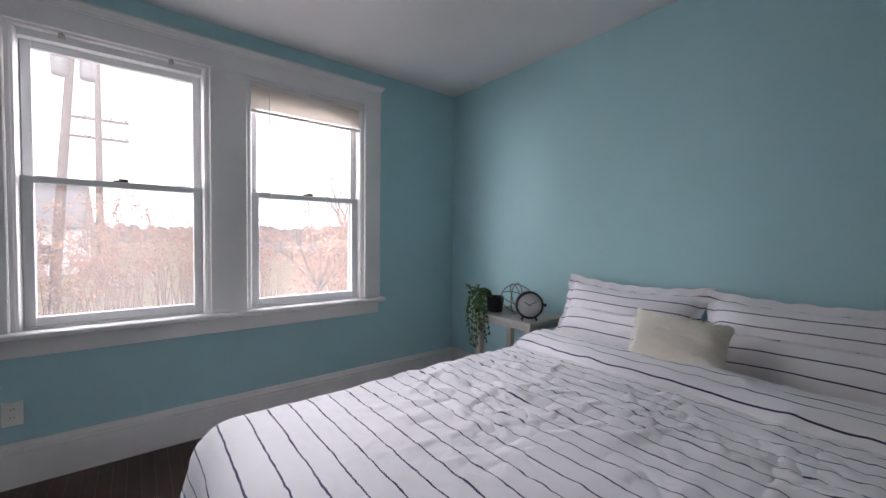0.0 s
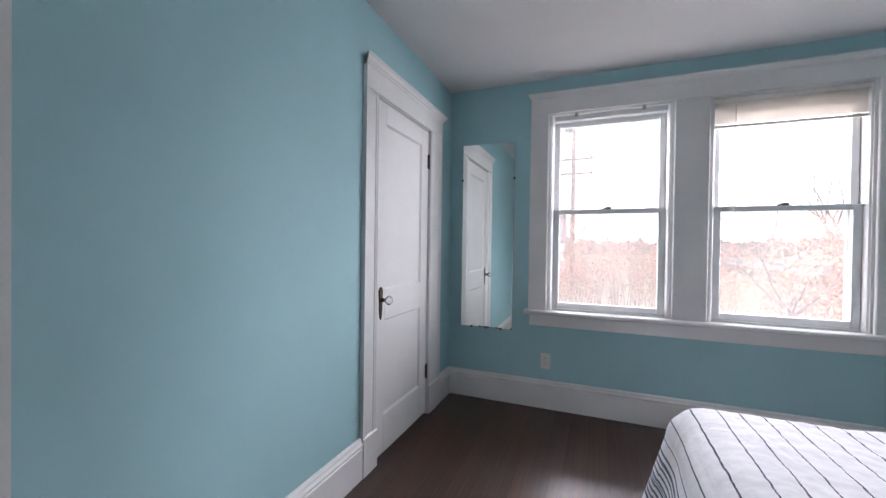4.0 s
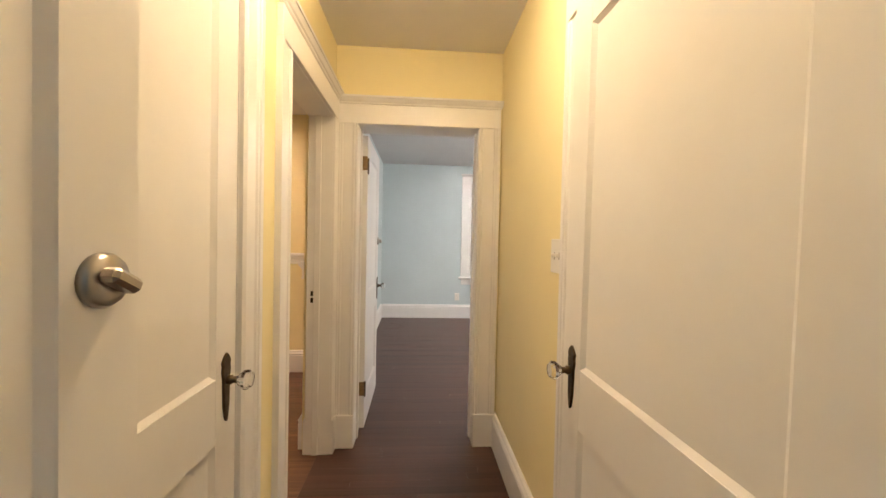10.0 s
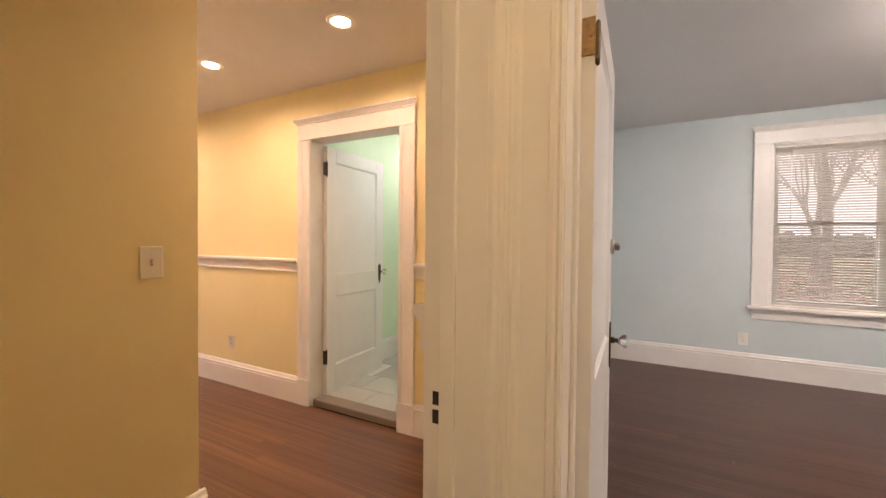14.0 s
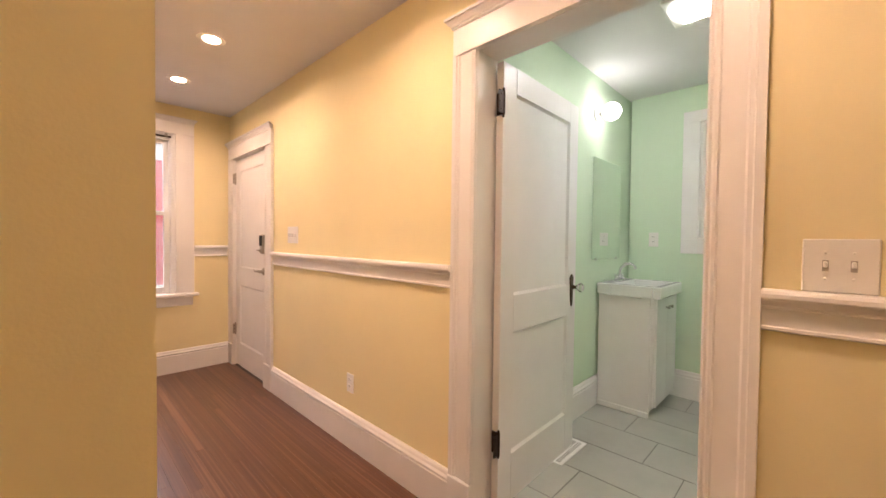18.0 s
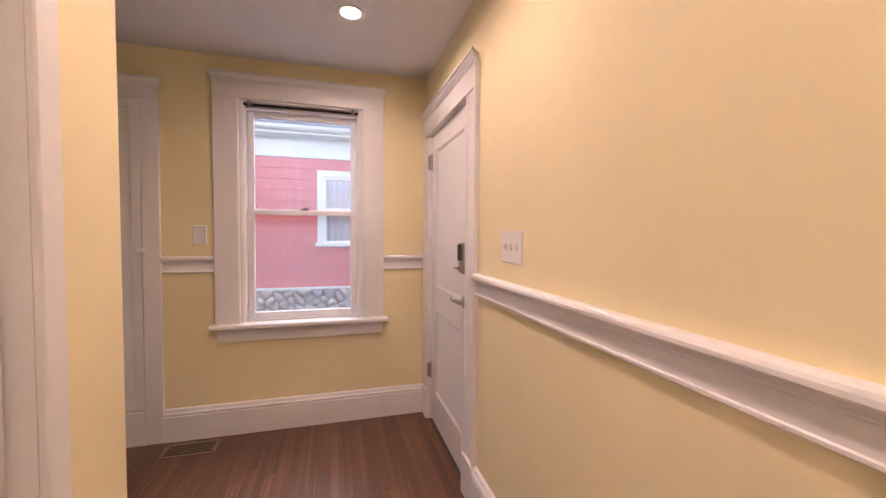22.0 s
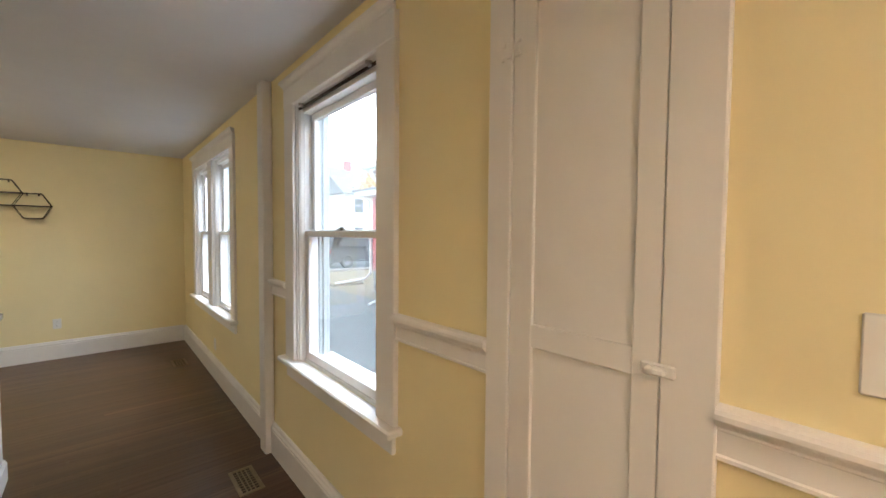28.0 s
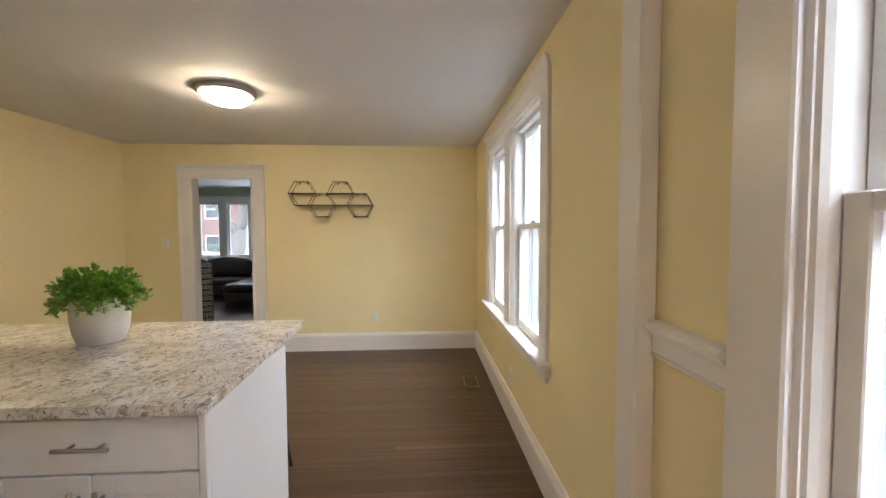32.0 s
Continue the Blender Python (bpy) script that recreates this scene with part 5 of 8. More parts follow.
fau = thing("sink_faucet", Matrix.Translation(((tx0 + tx1) / 2, ty0 + 0.06, 0.96)), "chrome arched bathroom faucet on the sink", "faucet")
bm = bmesh.new()
box(bm, -0.075, 0.075, -0.022, 0.022, 0, 0.012, chamfer=0.006)
part("base_plate", bm, CHROME, fau)
bm = bmesh.new()
tube(bm, [(0, 0, 0.01), (0, 0, 0.06), (0, 0.01, 0.1), (0, 0.045, 0.135), (0, 0.085, 0.138), (0, 0.112, 0.118), (0, 0.118, 0.1)], [0.016, 0.012, 0.011, 0.011, 0.01, 0.01, 0.012], 12)
part("spout", bm, CHROME, fau)
for s in (-1, 1):
    bm = bmesh.new()
    lathe(bm, [(0.018, 0.01), (0.014, 0.03), (0.016, 0.04), (0.0, 0.046)], 14, Matrix.Translation((s * 0.055, 0, 0)))
    tube(bm, [(s * 0.055, 0, 0.042), (s * 0.09, -0.005, 0.056)], 0.005, 8)
    part("handle", bm, CHROME, fau)
bmi = thing("bathroom_mirror", wall_frame("+y", 3.08, -1.74, 1.5), "frameless bathroom mirror on clips", "mirror")
boxes("mirror_glass", MIRROR, bmi, (-0.27, 0.27, 0.004, 0.01, -0.365, 0.38), chamfer=0.001)
for u in (-0.2, 0.2):
    boxes("clip", CHROME, bmi, (u - 0.008, u + 0.008, 0.0, 0.014, -0.375, -0.355), chamfer=0.002)
sc = thing("wall_sconce", wall_frame("+y", 3.08, -1.52, 2.19), "white wall sconce with a lit round globe above the mirror", "sconce")
bm = bmesh.new()
lathe(bm, [(0.05, 0), (0.05, 0.012), (0.03, 0.02), (0.018, 0.03), (0.018, 0.05), (0.035, 0.055), (0.035, 0.06)], 24, Matrix.Rotation(-math.pi / 2, 4, "X"))
part("bracket", bm, PLATE, sc)
bm = bmesh.new()
lathe(bm, [(0.035 if i == 0 else 0.062 * math.sin(math.pi * (0.19 + 0.81 * i / 14)) if i < 14 else 0.0, 0.06 + 0.05 - 0.062 * math.cos(math.pi * (0.19 + 0.81 * i / 14))) for i in range(15)], 24, Matrix.Rotation(-math.pi / 2, 4, "X"))
part("globe", bm, LAMP_GLOBE, sc)
bl = thing("bath_ceiling_light", Matrix.Translation((-1.02, 3.81, H)), "square ceiling fan light, lit", "ceiling light")
boxes("housing", PLATE, bl, (-0.15, 0.15, -0.15, 0.15, -0.02, 0), chamfer=0.006)
boxes("diffuser", LAMP_BATH, bl, (-0.1, 0.1, -0.1, 0.1, -0.032, -0.02), chamfer=0.008)


# ---- bedroom furniture ----
def fabric(name, stripes, pitch, width, cloth=(238, 236, 240), ink=(38, 44, 88)):
    """White woven cotton; its stripes follow the cloth's own u coordinate, in metres."""
    m, n, l, b = principled(name)
    uv = n.new("ShaderNodeTexCoord")
    sep = n.new("ShaderNodeSeparateXYZ")
    l.new(uv.outputs["UV"], sep.inputs[0])

    def math_node(op, a, v=None):
        k = n.new("ShaderNodeMath")
        k.operation = op
        l.new(a, k.inputs[0])
        if v is not None:
            k.inputs[1].default_value = v
        return k.outputs[0]
    base_c = ramp(n, l, noise_tex(n, l, coords(n, l), 3.0, 4), [(0.3, shade(srgb(*cloth), 0.93)), (0.7, srgb(*cloth))])
    if stripes:
        f = math_node("FRACT", math_node("DIVIDE", sep.outputs[0], pitch))
        line = math_node("LESS_THAN", f, width / pitch)
        dense = math_node("LESS_THAN", math_node("FRACT", math_node("DIVIDE", sep.outputs[0], 0.02)), 0.4)
        zone = math_node("LESS_THAN", sep.outputs[0], 0.30)
        low = math_node("GREATER_THAN", sep.outputs[0], 0.12)
        d1 = n.new("ShaderNodeMath")
        d1.operation = "MULTIPLY"
        l.new(dense, d1.inputs[0])
        l.new(zone, d1.inputs[1])
        d2 = n.new("ShaderNodeMath")
        d2.operation = "MULTIPLY"
        l.new(d1.outputs[0], d2.inputs[0])
        l.new(low, d2.inputs[1])
        mx = n.new("ShaderNodeMath")
        mx.operation = "MAXIMUM"
        l.new(line, mx.inputs[0])
        l.new(d2.outputs[0], mx.inputs[1])
        mix = n.new("ShaderNodeMixRGB")
        l.new(mx.outputs[0], mix.inputs["Fac"])
        l.new(base_c, mix.inputs["Color1"])
        mix.inputs["Color2"].default_value = srgb(*ink)
        base_c = mix.outputs["Color"]
    l.new(base_c, b.inputs["Base Color"])
    b.inputs["Roughness"].default_value = 0.85
    b.inputs["Sheen Weight"].default_value = 0.2
    v = coords(n, l)
    h = n.new("ShaderNodeMath")
    h.operation = "MULTIPLY_ADD"
    h.inputs[1].default_value = 0.15
    l.new(noise_tex(n, l, v, 700.0, 2), h.inputs[0])
    l.new(noise_tex(n, l, v, 26.0, 3), h.inputs[2])
    rough_h = h.outputs[0]
    if stripes:
        t = n.new("ShaderNodeTexNoise")
        t.noise_type = "RIDGED_MULTIFRACTAL"
        for key, val in (("Scale", 7.0), ("Detail", 3.0), ("Roughness", 0.5), ("Distortion", 0.5), ("Offset", 0.9), ("Gain", 1.6)):
            t.inputs[key].default_value = val
        l.new(coords(n, l, (1.0, 0.7, 1.0)), t.inputs["Vector"])
        k = n.new("ShaderNodeMath")
        k.operation = "MULTIPLY_ADD"
        k.inputs[1].default_value = 0.8
        l.new(t.outputs["Fac"], k.inputs[0])
        l.new(rough_h, k.inputs[2])
        rough_h = k.outputs[0]
    bump(n, l, b, rough_h, 0.5, 0.005)
    return m


STRIPED = fabric("striped_cotton", True, 0.064, 0.0042)
STRIPED_PILLOW = fabric("striped_pillow_cotton", True, 0.062, 0.005)
CREAM = fabric("cream_chenille", False, 1, 0, (252, 249, 242))
CREAM_CORD = fabric("cream_cord", False, 1, 0, (250, 244, 230))
MATTRESS = fabric("mattress_cotton", False, 1, 0, (222, 220, 220))


def grid(bm, nu, nv, fn, uvfn=None):
    """A sheet of quads; fn(i/nu, j/nv) gives the place, uvfn the cloth coordinate."""
    vs = [[bm.verts.new(fn(i / nu, j / nv)) for j in range(nv + 1)] for i in range(nu + 1)]
    lay = bm.loops.layers.uv.verify()
    for i in range(nu):
        for j in range(nv):
            f = bm.faces.new((vs[i][j], vs[i + 1][j], vs[i + 1][j + 1], vs[i][j + 1]))
            f.smooth = True
            if uvfn:
                for lp, (a, c) in zip(f.loops, ((i, j), (i + 1, j), (i + 1, j + 1), (i, j + 1))):
                    lp[lay].uv = uvfn(a / nu, c / nv)
    return vs


def n3(x, y, s, k=0.0):
    return noise.noise(Vector((x * s, y * s, k)))


BX0, BX1, BY0, BY1, BZ = 5.5, 7.56, 6.03, 7.55, 0.60
bed = thing("double_bed", Matrix.Translation((0, 0, 0)), "double bed with white navy-striped bedding, loosely made", "bed")
boxes("box_spring", MATTRESS, bed, (BX0 + 0.04, BX1, BY0 + 0.03, BY1 - 0.03, 0.16, 0.36), chamfer=0.03)
boxes("mattress", MATTRESS, bed, (BX0 + 0.02, BX1, BY0 + 0.02, BY1 - 0.02, 0.36, 0.575), chamfer=0.05)
for x in (BX0 + 0.12, BX1 - 0.12):
    for y in (BY0 + 0.12, BY1 - 0.12):
        bm = bmesh.new()
        lathe(bm, [(0.022, 0), (0.026, 0.16)], 12, Matrix.Translation((x, y, 0)))
        part("leg", bm, IRON, bed)


def fold_line(x, y, s, k, sharp=3.2):
    """Narrow raised creases in the cloth."""
    return max(0.0, 1 - sharp * abs(n3(x, y, s, k))) ** 1.4


def drape(s, q):
    """The comforter: s runs from the foot hem to the head, q across the bed; both in metres of cloth."""
    over, r = 0.40, 0.11

    def fold(d, hang):
        # d: metres of cloth beyond the mattress edge -> (out, down)
        if d <= 0:
            return 0.0, 0.0
        arc = math.pi / 2 * r
        if d < arc:
            a = d / r
            return r * math.sin(a), r * (1 - math.cos(a))
        return r + (d - arc) * 0.28 * hang, r + (d - arc) * 0.97
    foot = over - s
    ox, dx = fold(foot + r, 1.0)
    x = BX0 + r - ox if foot + r > 0 else BX0 + (s - over)
    oyl, dyl = fold(q - (BY1 - r), 1.0)
    oyr, dyr = fold((BY0 + r) - q, 1.0)
    y = min(max(q, BY0 + r), BY1 - r) + oyl - oyr
    drop = max(dx, 0) + max(dyl, dyr, 0)
    if dx > 0 and max(dyl, dyr) > 0:
        drop = math.hypot(dx, max(dyl, dyr)) * 1.02
    puff = 0.035 * (1 - min(drop / 0.3, 1)) + 0.02
    wx, wy = x + 0.07 * n3(x, y, 4.0, 2.0), y + 0.07 * n3(x, y, 4.0, 6.0)
    amount = 0.25 + 0.75 * min(max((x - 5.8) / 0.5, 0.0), 1.0) * (0.55 + 0.45 * min(max(n3(x, y, 1.6, 9.0) * 2.5 + 0.6, 0.0), 1.0))
    crease = 0.007 * n3(x, y, 2.0) + amount * (0.007 * fold_line(wx, wy * 0.5, 4.2, 1.0, 5.0) + 0.006 * fold_line(wx * 0.5, wy, 8.0, 4.0, 5.2) + 0.0048 * fold_line(wx, wy * 0.6, 14.0, 8.0, 4.6) - 0.003 * fold_line(wx * 0.6, wy, 20.0, 11.0, 3.0)) + 0.001 * fold_line(wx, wy, 28.0, 5.0)
    z = BZ + 0.02 + puff * 0.5 - drop
    side = max(dyl, dyr, dx)
    if side > 0.05:
        wave = math.sin((x if max(dyl, dyr) > dx else y) * 17.0 + 2.0 * n3(x, y, 3)) * 0.018 * min(side / 0.25, 1)
        if dyl > dx:
            y += wave + crease
        elif dyr > dx:
            y -= wave + crease
        else:
            x -= wave * 0.6 + crease * 0.5
    z += crease * (1 if side < 0.03 else 0.4)
    return (x, y, max(z, 0.11))


bm = bmesh.new()
L, Wc0, Wc1 = 0.40 + 1.60, BY0 - 0.34, BY1 + 0.40
grid(bm, 330, 340, lambda a, c: drape(a * L, Wc0 + c * (Wc1 - Wc0)), lambda a, c: (a * L, c * 2.2))
cf = part("comforter", bm, STRIPED, bed, "white cotton comforter with thin navy stripes, wrinkled")
cf.modifiers.new("thick", "SOLIDIFY").thickness = -0.02


def turned(s, q):
    """The turned-back band of the comforter below the pillows: s from the head side to its rolled front edge."""
    y = min(max(q, BY0 - 0.04), BY1 + 0.04)
    e = 0.10 * max(0, abs(q - (BY0 + BY1) / 2) - 0.68) / 0.1
    x = 7.14 - 0.27 * s + 0.018 * n3(q, 0.2, 2.5) + 0.008 * n3(q, s, 9.0)
    z = BZ + 0.062 + 0.05 * math.sin(math.pi * (0.15 + 0.8 * s)) ** 0.7 + 0.008 * n3(q * 2, s, 4) + 0.006 * fold_line(q, s * 0.5, 5.0, 3.0) - e
    if s > 0.92:
        z -= 0.035 * ((s - 0.92) / 0.08) ** 2
    return (x, y, z)


bm = bmesh.new()
grid(bm, 24, 120, lambda a, c: turned(a, BY0 - 0.03 + c * (BY1 - BY0 + 0.06)), lambda a, c: (a * 0.27 + 0.33, c * 1.5))
part("turned_back_edge", bm, STRIPED, bed).modifiers.new("thick", "SOLIDIFY").thickness = 0.012
bm = bmesh.new()
grid(bm, 24, 80, lambda a, c: (7.0 + a * 0.5, BY0 + 0.0 + c * (BY1 - BY0), BZ + 0.028 + 0.01 * n3(a * 2, c * 6, 1.5) - 0.08 * max(0, abs(c - 0.5) - 0.47) / 0.03), lambda a, c: (a * 0.55 + 0.33, c))
part("sheet", bm, STRIPED, bed, "white striped top sheet").modifiers.new("thick", "SOLIDIFY").thickness = 0.01


def pillow(name, m, w, h, t, mat, label, flange=0.045, pitch_uv=1.0, sag=0.02, seed=0):
    """A sham: two bulged faces in a flat flange; local x across, y up, z out of the face."""
    bm = bmesh.new()
    nu, nv = 44, 34

    def at(a, c, side):
        u, v = a * 2 - 1, c * 2 - 1
        fu, fv = 1 - flange / (w / 2), 1 - flange / (h / 2)
        e = max(0.0, 1 - abs(u / fu) ** 2.6) ** 0.5 * max(0.0, 1 - abs(v / fv) ** 2.6) ** 0.5 if abs(u) < fu and abs(v) < fv else 0.0
        pinch = 1 - 0.06 * (1 - abs(v)) * abs(u) ** 3
        x = u * w / 2 * (1 - 0.05 * (1 - v * v) * u * u)
        y = v * h / 2 * (1 - 0.07 * (1 - u * u) * (1 if v > 0 else 0.3)) - sag * (1 - u * u) * (v > 0)
        wr = 0.012 * n3(u * 1.5 + seed, v * 2 + seed, 1.6) * e + 0.006 * n3(u * 4 + seed, v * 4, 1.5)
        if e == 0:
            wr += 0.007 * math.sin(u * 22 + seed) * (abs(v) > fv) + 0.006 * math.sin(v * 19 + seed) * (abs(u) > fu)
        return (x * pinch, y, side * (t / 2 * e + 0.003) + wr)
    for side in (1, -1):
        grid(bm, nu, nv, lambda a, c: at(a, c, side), lambda a, c: (0.32 + c * h * pitch_uv, a * w))
    bmesh.ops.recalc_face_normals(bm, faces=bm.faces[:])
    ob = part(name, bm, mat)
    ob.matrix_world = m
    return tagged(ob, label, "pillow")


def prop(x, y, z, lean, turn=0.0, roll=0.0):
    """Frame of a pillow that stands on its lower edge and faces the foot of the bed."""
    return Matrix.Translation((x, y, z)) @ Matrix.Rotation(radians(turn), 4, "Z") @ Matrix(((0, -math.sin(0), -1, 0), (-1, 0, 0, 0), (0, 1, 0, 0), (0, 0, 0, 1))) @ pose(0, 0, 0, -lean, 0, roll)


pillow("bed_pillow", prop(7.38, 7.19, 0.785, 30, 3, -1.0), 0.76, 0.47, 0.17, STRIPED_PILLOW, "white navy-striped pillow sham propped against the teal wall", seed=1)
pillow("bed_pillow", prop(7.37, 6.45, 0.785, 31, -3, 1.5), 0.80, 0.47, 0.18, STRIPED_PILLOW, "white navy-striped pillow sham propped against the teal wall", seed=4)
cush = pillow("throw_cushion", prop(7.13, 6.835, 0.768, 34, 8, -4), 0.37, 0.27, 0.11, CREAM, "small cream cushion with a raised diamond lattice", flange=0.006, seed=9, sag=0.004)
bm = bmesh.new()
for k in range(-17, 18):
    for sgn in (1, -1):
        pts = []
        for i in range(41):
            u = -1 + 2 * i / 40
            v = sgn * u * 1.25 + k * 0.135
            if abs(v) < 0.95 and abs(u) < 0.96:
                e = max(0.0, 1 - abs(u) ** 2.6) ** 0.5 * max(0.0, 1 - abs(v) ** 2.6) ** 0.5
                pts.append((u * 0.183, v * 0.133, 0.056 * e + 0.004))
        if len(pts) > 2:
            tube(bm, pts, 0.0017, 5)
part("lattice_cord", bm, CREAM_CORD, cush, "raised cream cord lattice")

# nightstand and what stands on it
GREYW = plain("grey_washed_wood", srgb(176, 174, 168), rough=0.55, var=0.16, scale=14.0, bumpy=0.25, fine=50.0)
NX0, NX1, NY0, NY1, NZ = 7.20, 7.56, 7.66, 8.13, 0.70
ns = thing("nightstand", None, "grey painted open nightstand with a lower shelf", "nightstand")
boxes("tabletop", GREYW, ns, (NX0 - 0.015, NX1, NY0 - 0.015, NY1 + 0.015, NZ - 0.024, NZ), chamfer=0.003)
for x in (NX0, NX1 - 0.05):
    for y in (NY0, NY1 - 0.045):
        boxes("leg", GREYW, ns, (x, x + 0.045, y, y + 0.045, 0, NZ - 0.024), chamfer=0.003)
boxes("apron", GREYW, ns, (NX0 + 0.008, NX0 + 0.024, NY0 + 0.045, NY1 - 0.045, NZ - 0.06, NZ - 0.024), chamfer=0.002)
boxes("apron", GREYW, ns, (NX0 + 0.045, NX1 - 0.05, NY1 - 0.025, NY1 - 0.009, NZ - 0.06, NZ - 0.024), chamfer=0.002)
boxes("apron", GREYW, ns, (NX0 + 0.045, NX1 - 0.05, NY0 + 0.009, NY0 + 0.025, NZ - 0.06, NZ - 0.024), chamfer=0.002)
boxes("shelf", GREYW, ns, (NX0 + 0.01, NX1 - 0.01, NY0 + 0.01, NY1 - 0.01, 0.30, 0.32), chamfer=0.002)

CLOCKF = plain("clock_face", srgb(214, 214, 212), rough=0.4, var=0.03)
DARKM = plain("graphite_metal", srgb(58, 56, 56), rough=0.38, metal=0.8, var=0.2, scale=30.0)
face_dir = pose(7.26, 7.715, NZ + 0.098, 90, 0, -42)
ck = thing("table_clock", face_dir, "round graphite table clock with a pale face and two feet", "clock")
bm = bmesh.new()
lathe(bm, [(0.0, -0.03), (0.078, -0.03), (0.085, -0.02), (0.085, 0.02), (0.08, 0.028), (0.074, 0.026), (0.072, 0.006)], 48)
part("case", bm, DARKM, ck)
bm = bmesh.new()
lathe(bm, [(0.0, 0.0135), (0.0725, 0.0135), (0.0725, 0.012), (0.0, 0.012)], 48)
part("face", bm, CLOCKF, ck)
for ang, ln, wd in ((62, 0.055, 0.003), (-58, 0.036, 0.004)):
    bm = bmesh.new()
    box(bm, -wd / 2, wd / 2, -0.008, ln, 0.0145, 0.0155)
    hd = part("hand", bm, RUBBER, ck)
    hd.name = "clock_pointer"
    hd.matrix_local = Matrix.Rotation(radians(-ang), 4, "Z")
for i in range(12):
    bm = bmesh.new()
    box(bm, -0.001, 0.001, 0.06, 0.068, 0.0138, 0.0144)
    mk = part("hour_mark", bm, RUBBER, ck)
    mk.matrix_local = Matrix.Rotation(radians(30 * i), 4, "Z")
bm = bmesh.new()
lathe(bm, [(0.006, 0.08), (0.006, 0.093), (0.01, 0.095), (0.01, 0.104), (0.0, 0.106)], 12, Matrix.Rotation(math.pi / 2, 4, "Y"))
part("winder", bm, DARKM, ck)
for s in (-1, 1):
    bm = bmesh.new()
    tube(bm, [(s * 0.038, -0.073, 0.0), (s * 0.046, -0.097, 0.012)], [0.006, 0.005], 8)
    tube(bm, [(s * 0.038, -0.073, 0.0), (s * 0.046, -0.097, -0.02)], [0.006, 0.005], 8)
    part("foot", bm, DARKM, ck)
ORBM = plain("brushed_steel_ring", srgb(118, 116, 112), rough=0.35, metal=0.9, var=0.15, scale=30.0)
orb = thing("wire_orb", Matrix.Translation((7.34, 7.885, NZ + 0.108)), "open metal ring orb ornament", "ornament")
for a, b in ((0, 20), (60, 75), (125, 70), (20, 90)):
    bm = bmesh.new()
    mm = Matrix.Rotation(radians(a), 3, "Z") @ Matrix.Rotation(radians(b), 3, "X")
    tube(bm, [mm @ Vector((0.103 * math.cos(t), 0.103 * math.sin(t), 0)) for t in [2 * math.pi * i / 36 for i in range(36)]], 0.0036, 8, closed=True)
    part("ring", bm, ORBM, orb)

LEAF = plain("trailing_leaf", srgb(62, 104, 52), rough=0.5, var=0.35, scale=30.0)
LEAF_BRIGHT = plain("bright_leaf", srgb(134, 186, 62), rough=0.45, var=0.4, scale=25.0)
STEM = plain("plant_stem", srgb(86, 104, 58), rough=0.6)
BLACKPOT = plain("black_ceramic", srgb(34, 34, 36), rough=0.5, var=0.1)


def leaf_at(bm, p, d, size, up, wide=0.62):
    """One pointed leaf, folded a little along its rib."""
    d = d.normalized()
    s = d.cross(up)
    s = s.normalized() if s.length > 1e-4 else d.orthogonal().normalized()
    nrm = s.cross(d)
    pts = [p, p + d * size * 0.3 + s * size * wide * 0.42 + nrm * size * 0.08, p + d * size * 0.72 + s * size * wide * 0.36 + nrm * size * 0.06, p + d * size,
           p + d * size * 0.72 - s * size * wide * 0.36 + nrm * size * 0.06, p + d * size * 0.3 - s * size * wide * 0.42 + nrm * size * 0.08, p + d * size * 0.5]
    v = [bm.verts.new(q) for q in pts]
    for f in ((0, 1, 6), (1, 2, 6), (2, 3, 6), (3, 4, 6), (4, 5, 6), (5, 0, 6)):
        bm.faces.new([v[i] for i in f]).smooth = True


tp = thing("trailing_plant", Matrix.Translation((7.31, 8.055, NZ)), "black pot with a long trailing green plant on the nightstand", "potted plant")
bm = bmesh.new()
lathe(bm, [(0.0, 0.0), (0.05, 0.0), (0.053, 0.01), (0.062, 0.1), (0.064, 0.104), (0.058, 0.104), (0.055, 0.09), (0.0, 0.088)], 28)
part("pot", bm, BLACKPOT, tp)
rng = random.Random(11)
stems, leaves = bmesh.new(), bmesh.new()
for k in range(48):
    ang = radians(rng.uniform(95, 195))
    reach, fall = rng.uniform(0.07, 0.17), rng.uniform(0.12, 0.46) if k > 10 else rng.uniform(-0.06, 0.02)
    pts = []
    for i in range(12):
        t = i / 11
        r = 0.03 + reach * min(t * 2.2, 1) + 0.012 * math.sin(5 * t + k)
        z = 0.09 + 0.06 * math.sin(min(t * 2.5, 1) * math.pi * 0.6) - fall * max(t - 0.25, 0) ** 1.2 * 1.35
        pts.append(Vector((r * math.cos(ang + 0.3 * t), r * math.sin(ang + 0.3 * t), z)))
    tube(stems, pts, 0.0014, 4)
    for i in range(1, 12):
        for s in (-1, 1, 1):
            d = (pts[i] - pts[i - 1]).cross(Vector((0, 0, 1))) * s + (pts[i] - pts[i - 1]) * 0.7 + Vector((rng.uniform(-0.02, 0.02), rng.uniform(-0.02, 0.02), rng.uniform(-0.02, 0.01)))
            leaf_at(leaves, pts[i], d, rng.uniform(0.014, 0.024), Vector((rng.uniform(-0.4, 0.4), rng.uniform(-0.4, 0.4), 1)), 0.7)
part("vines", stems, STEM, tp)
tagged(part("foliage", leaves, LEAF, tp), kind="stuff")


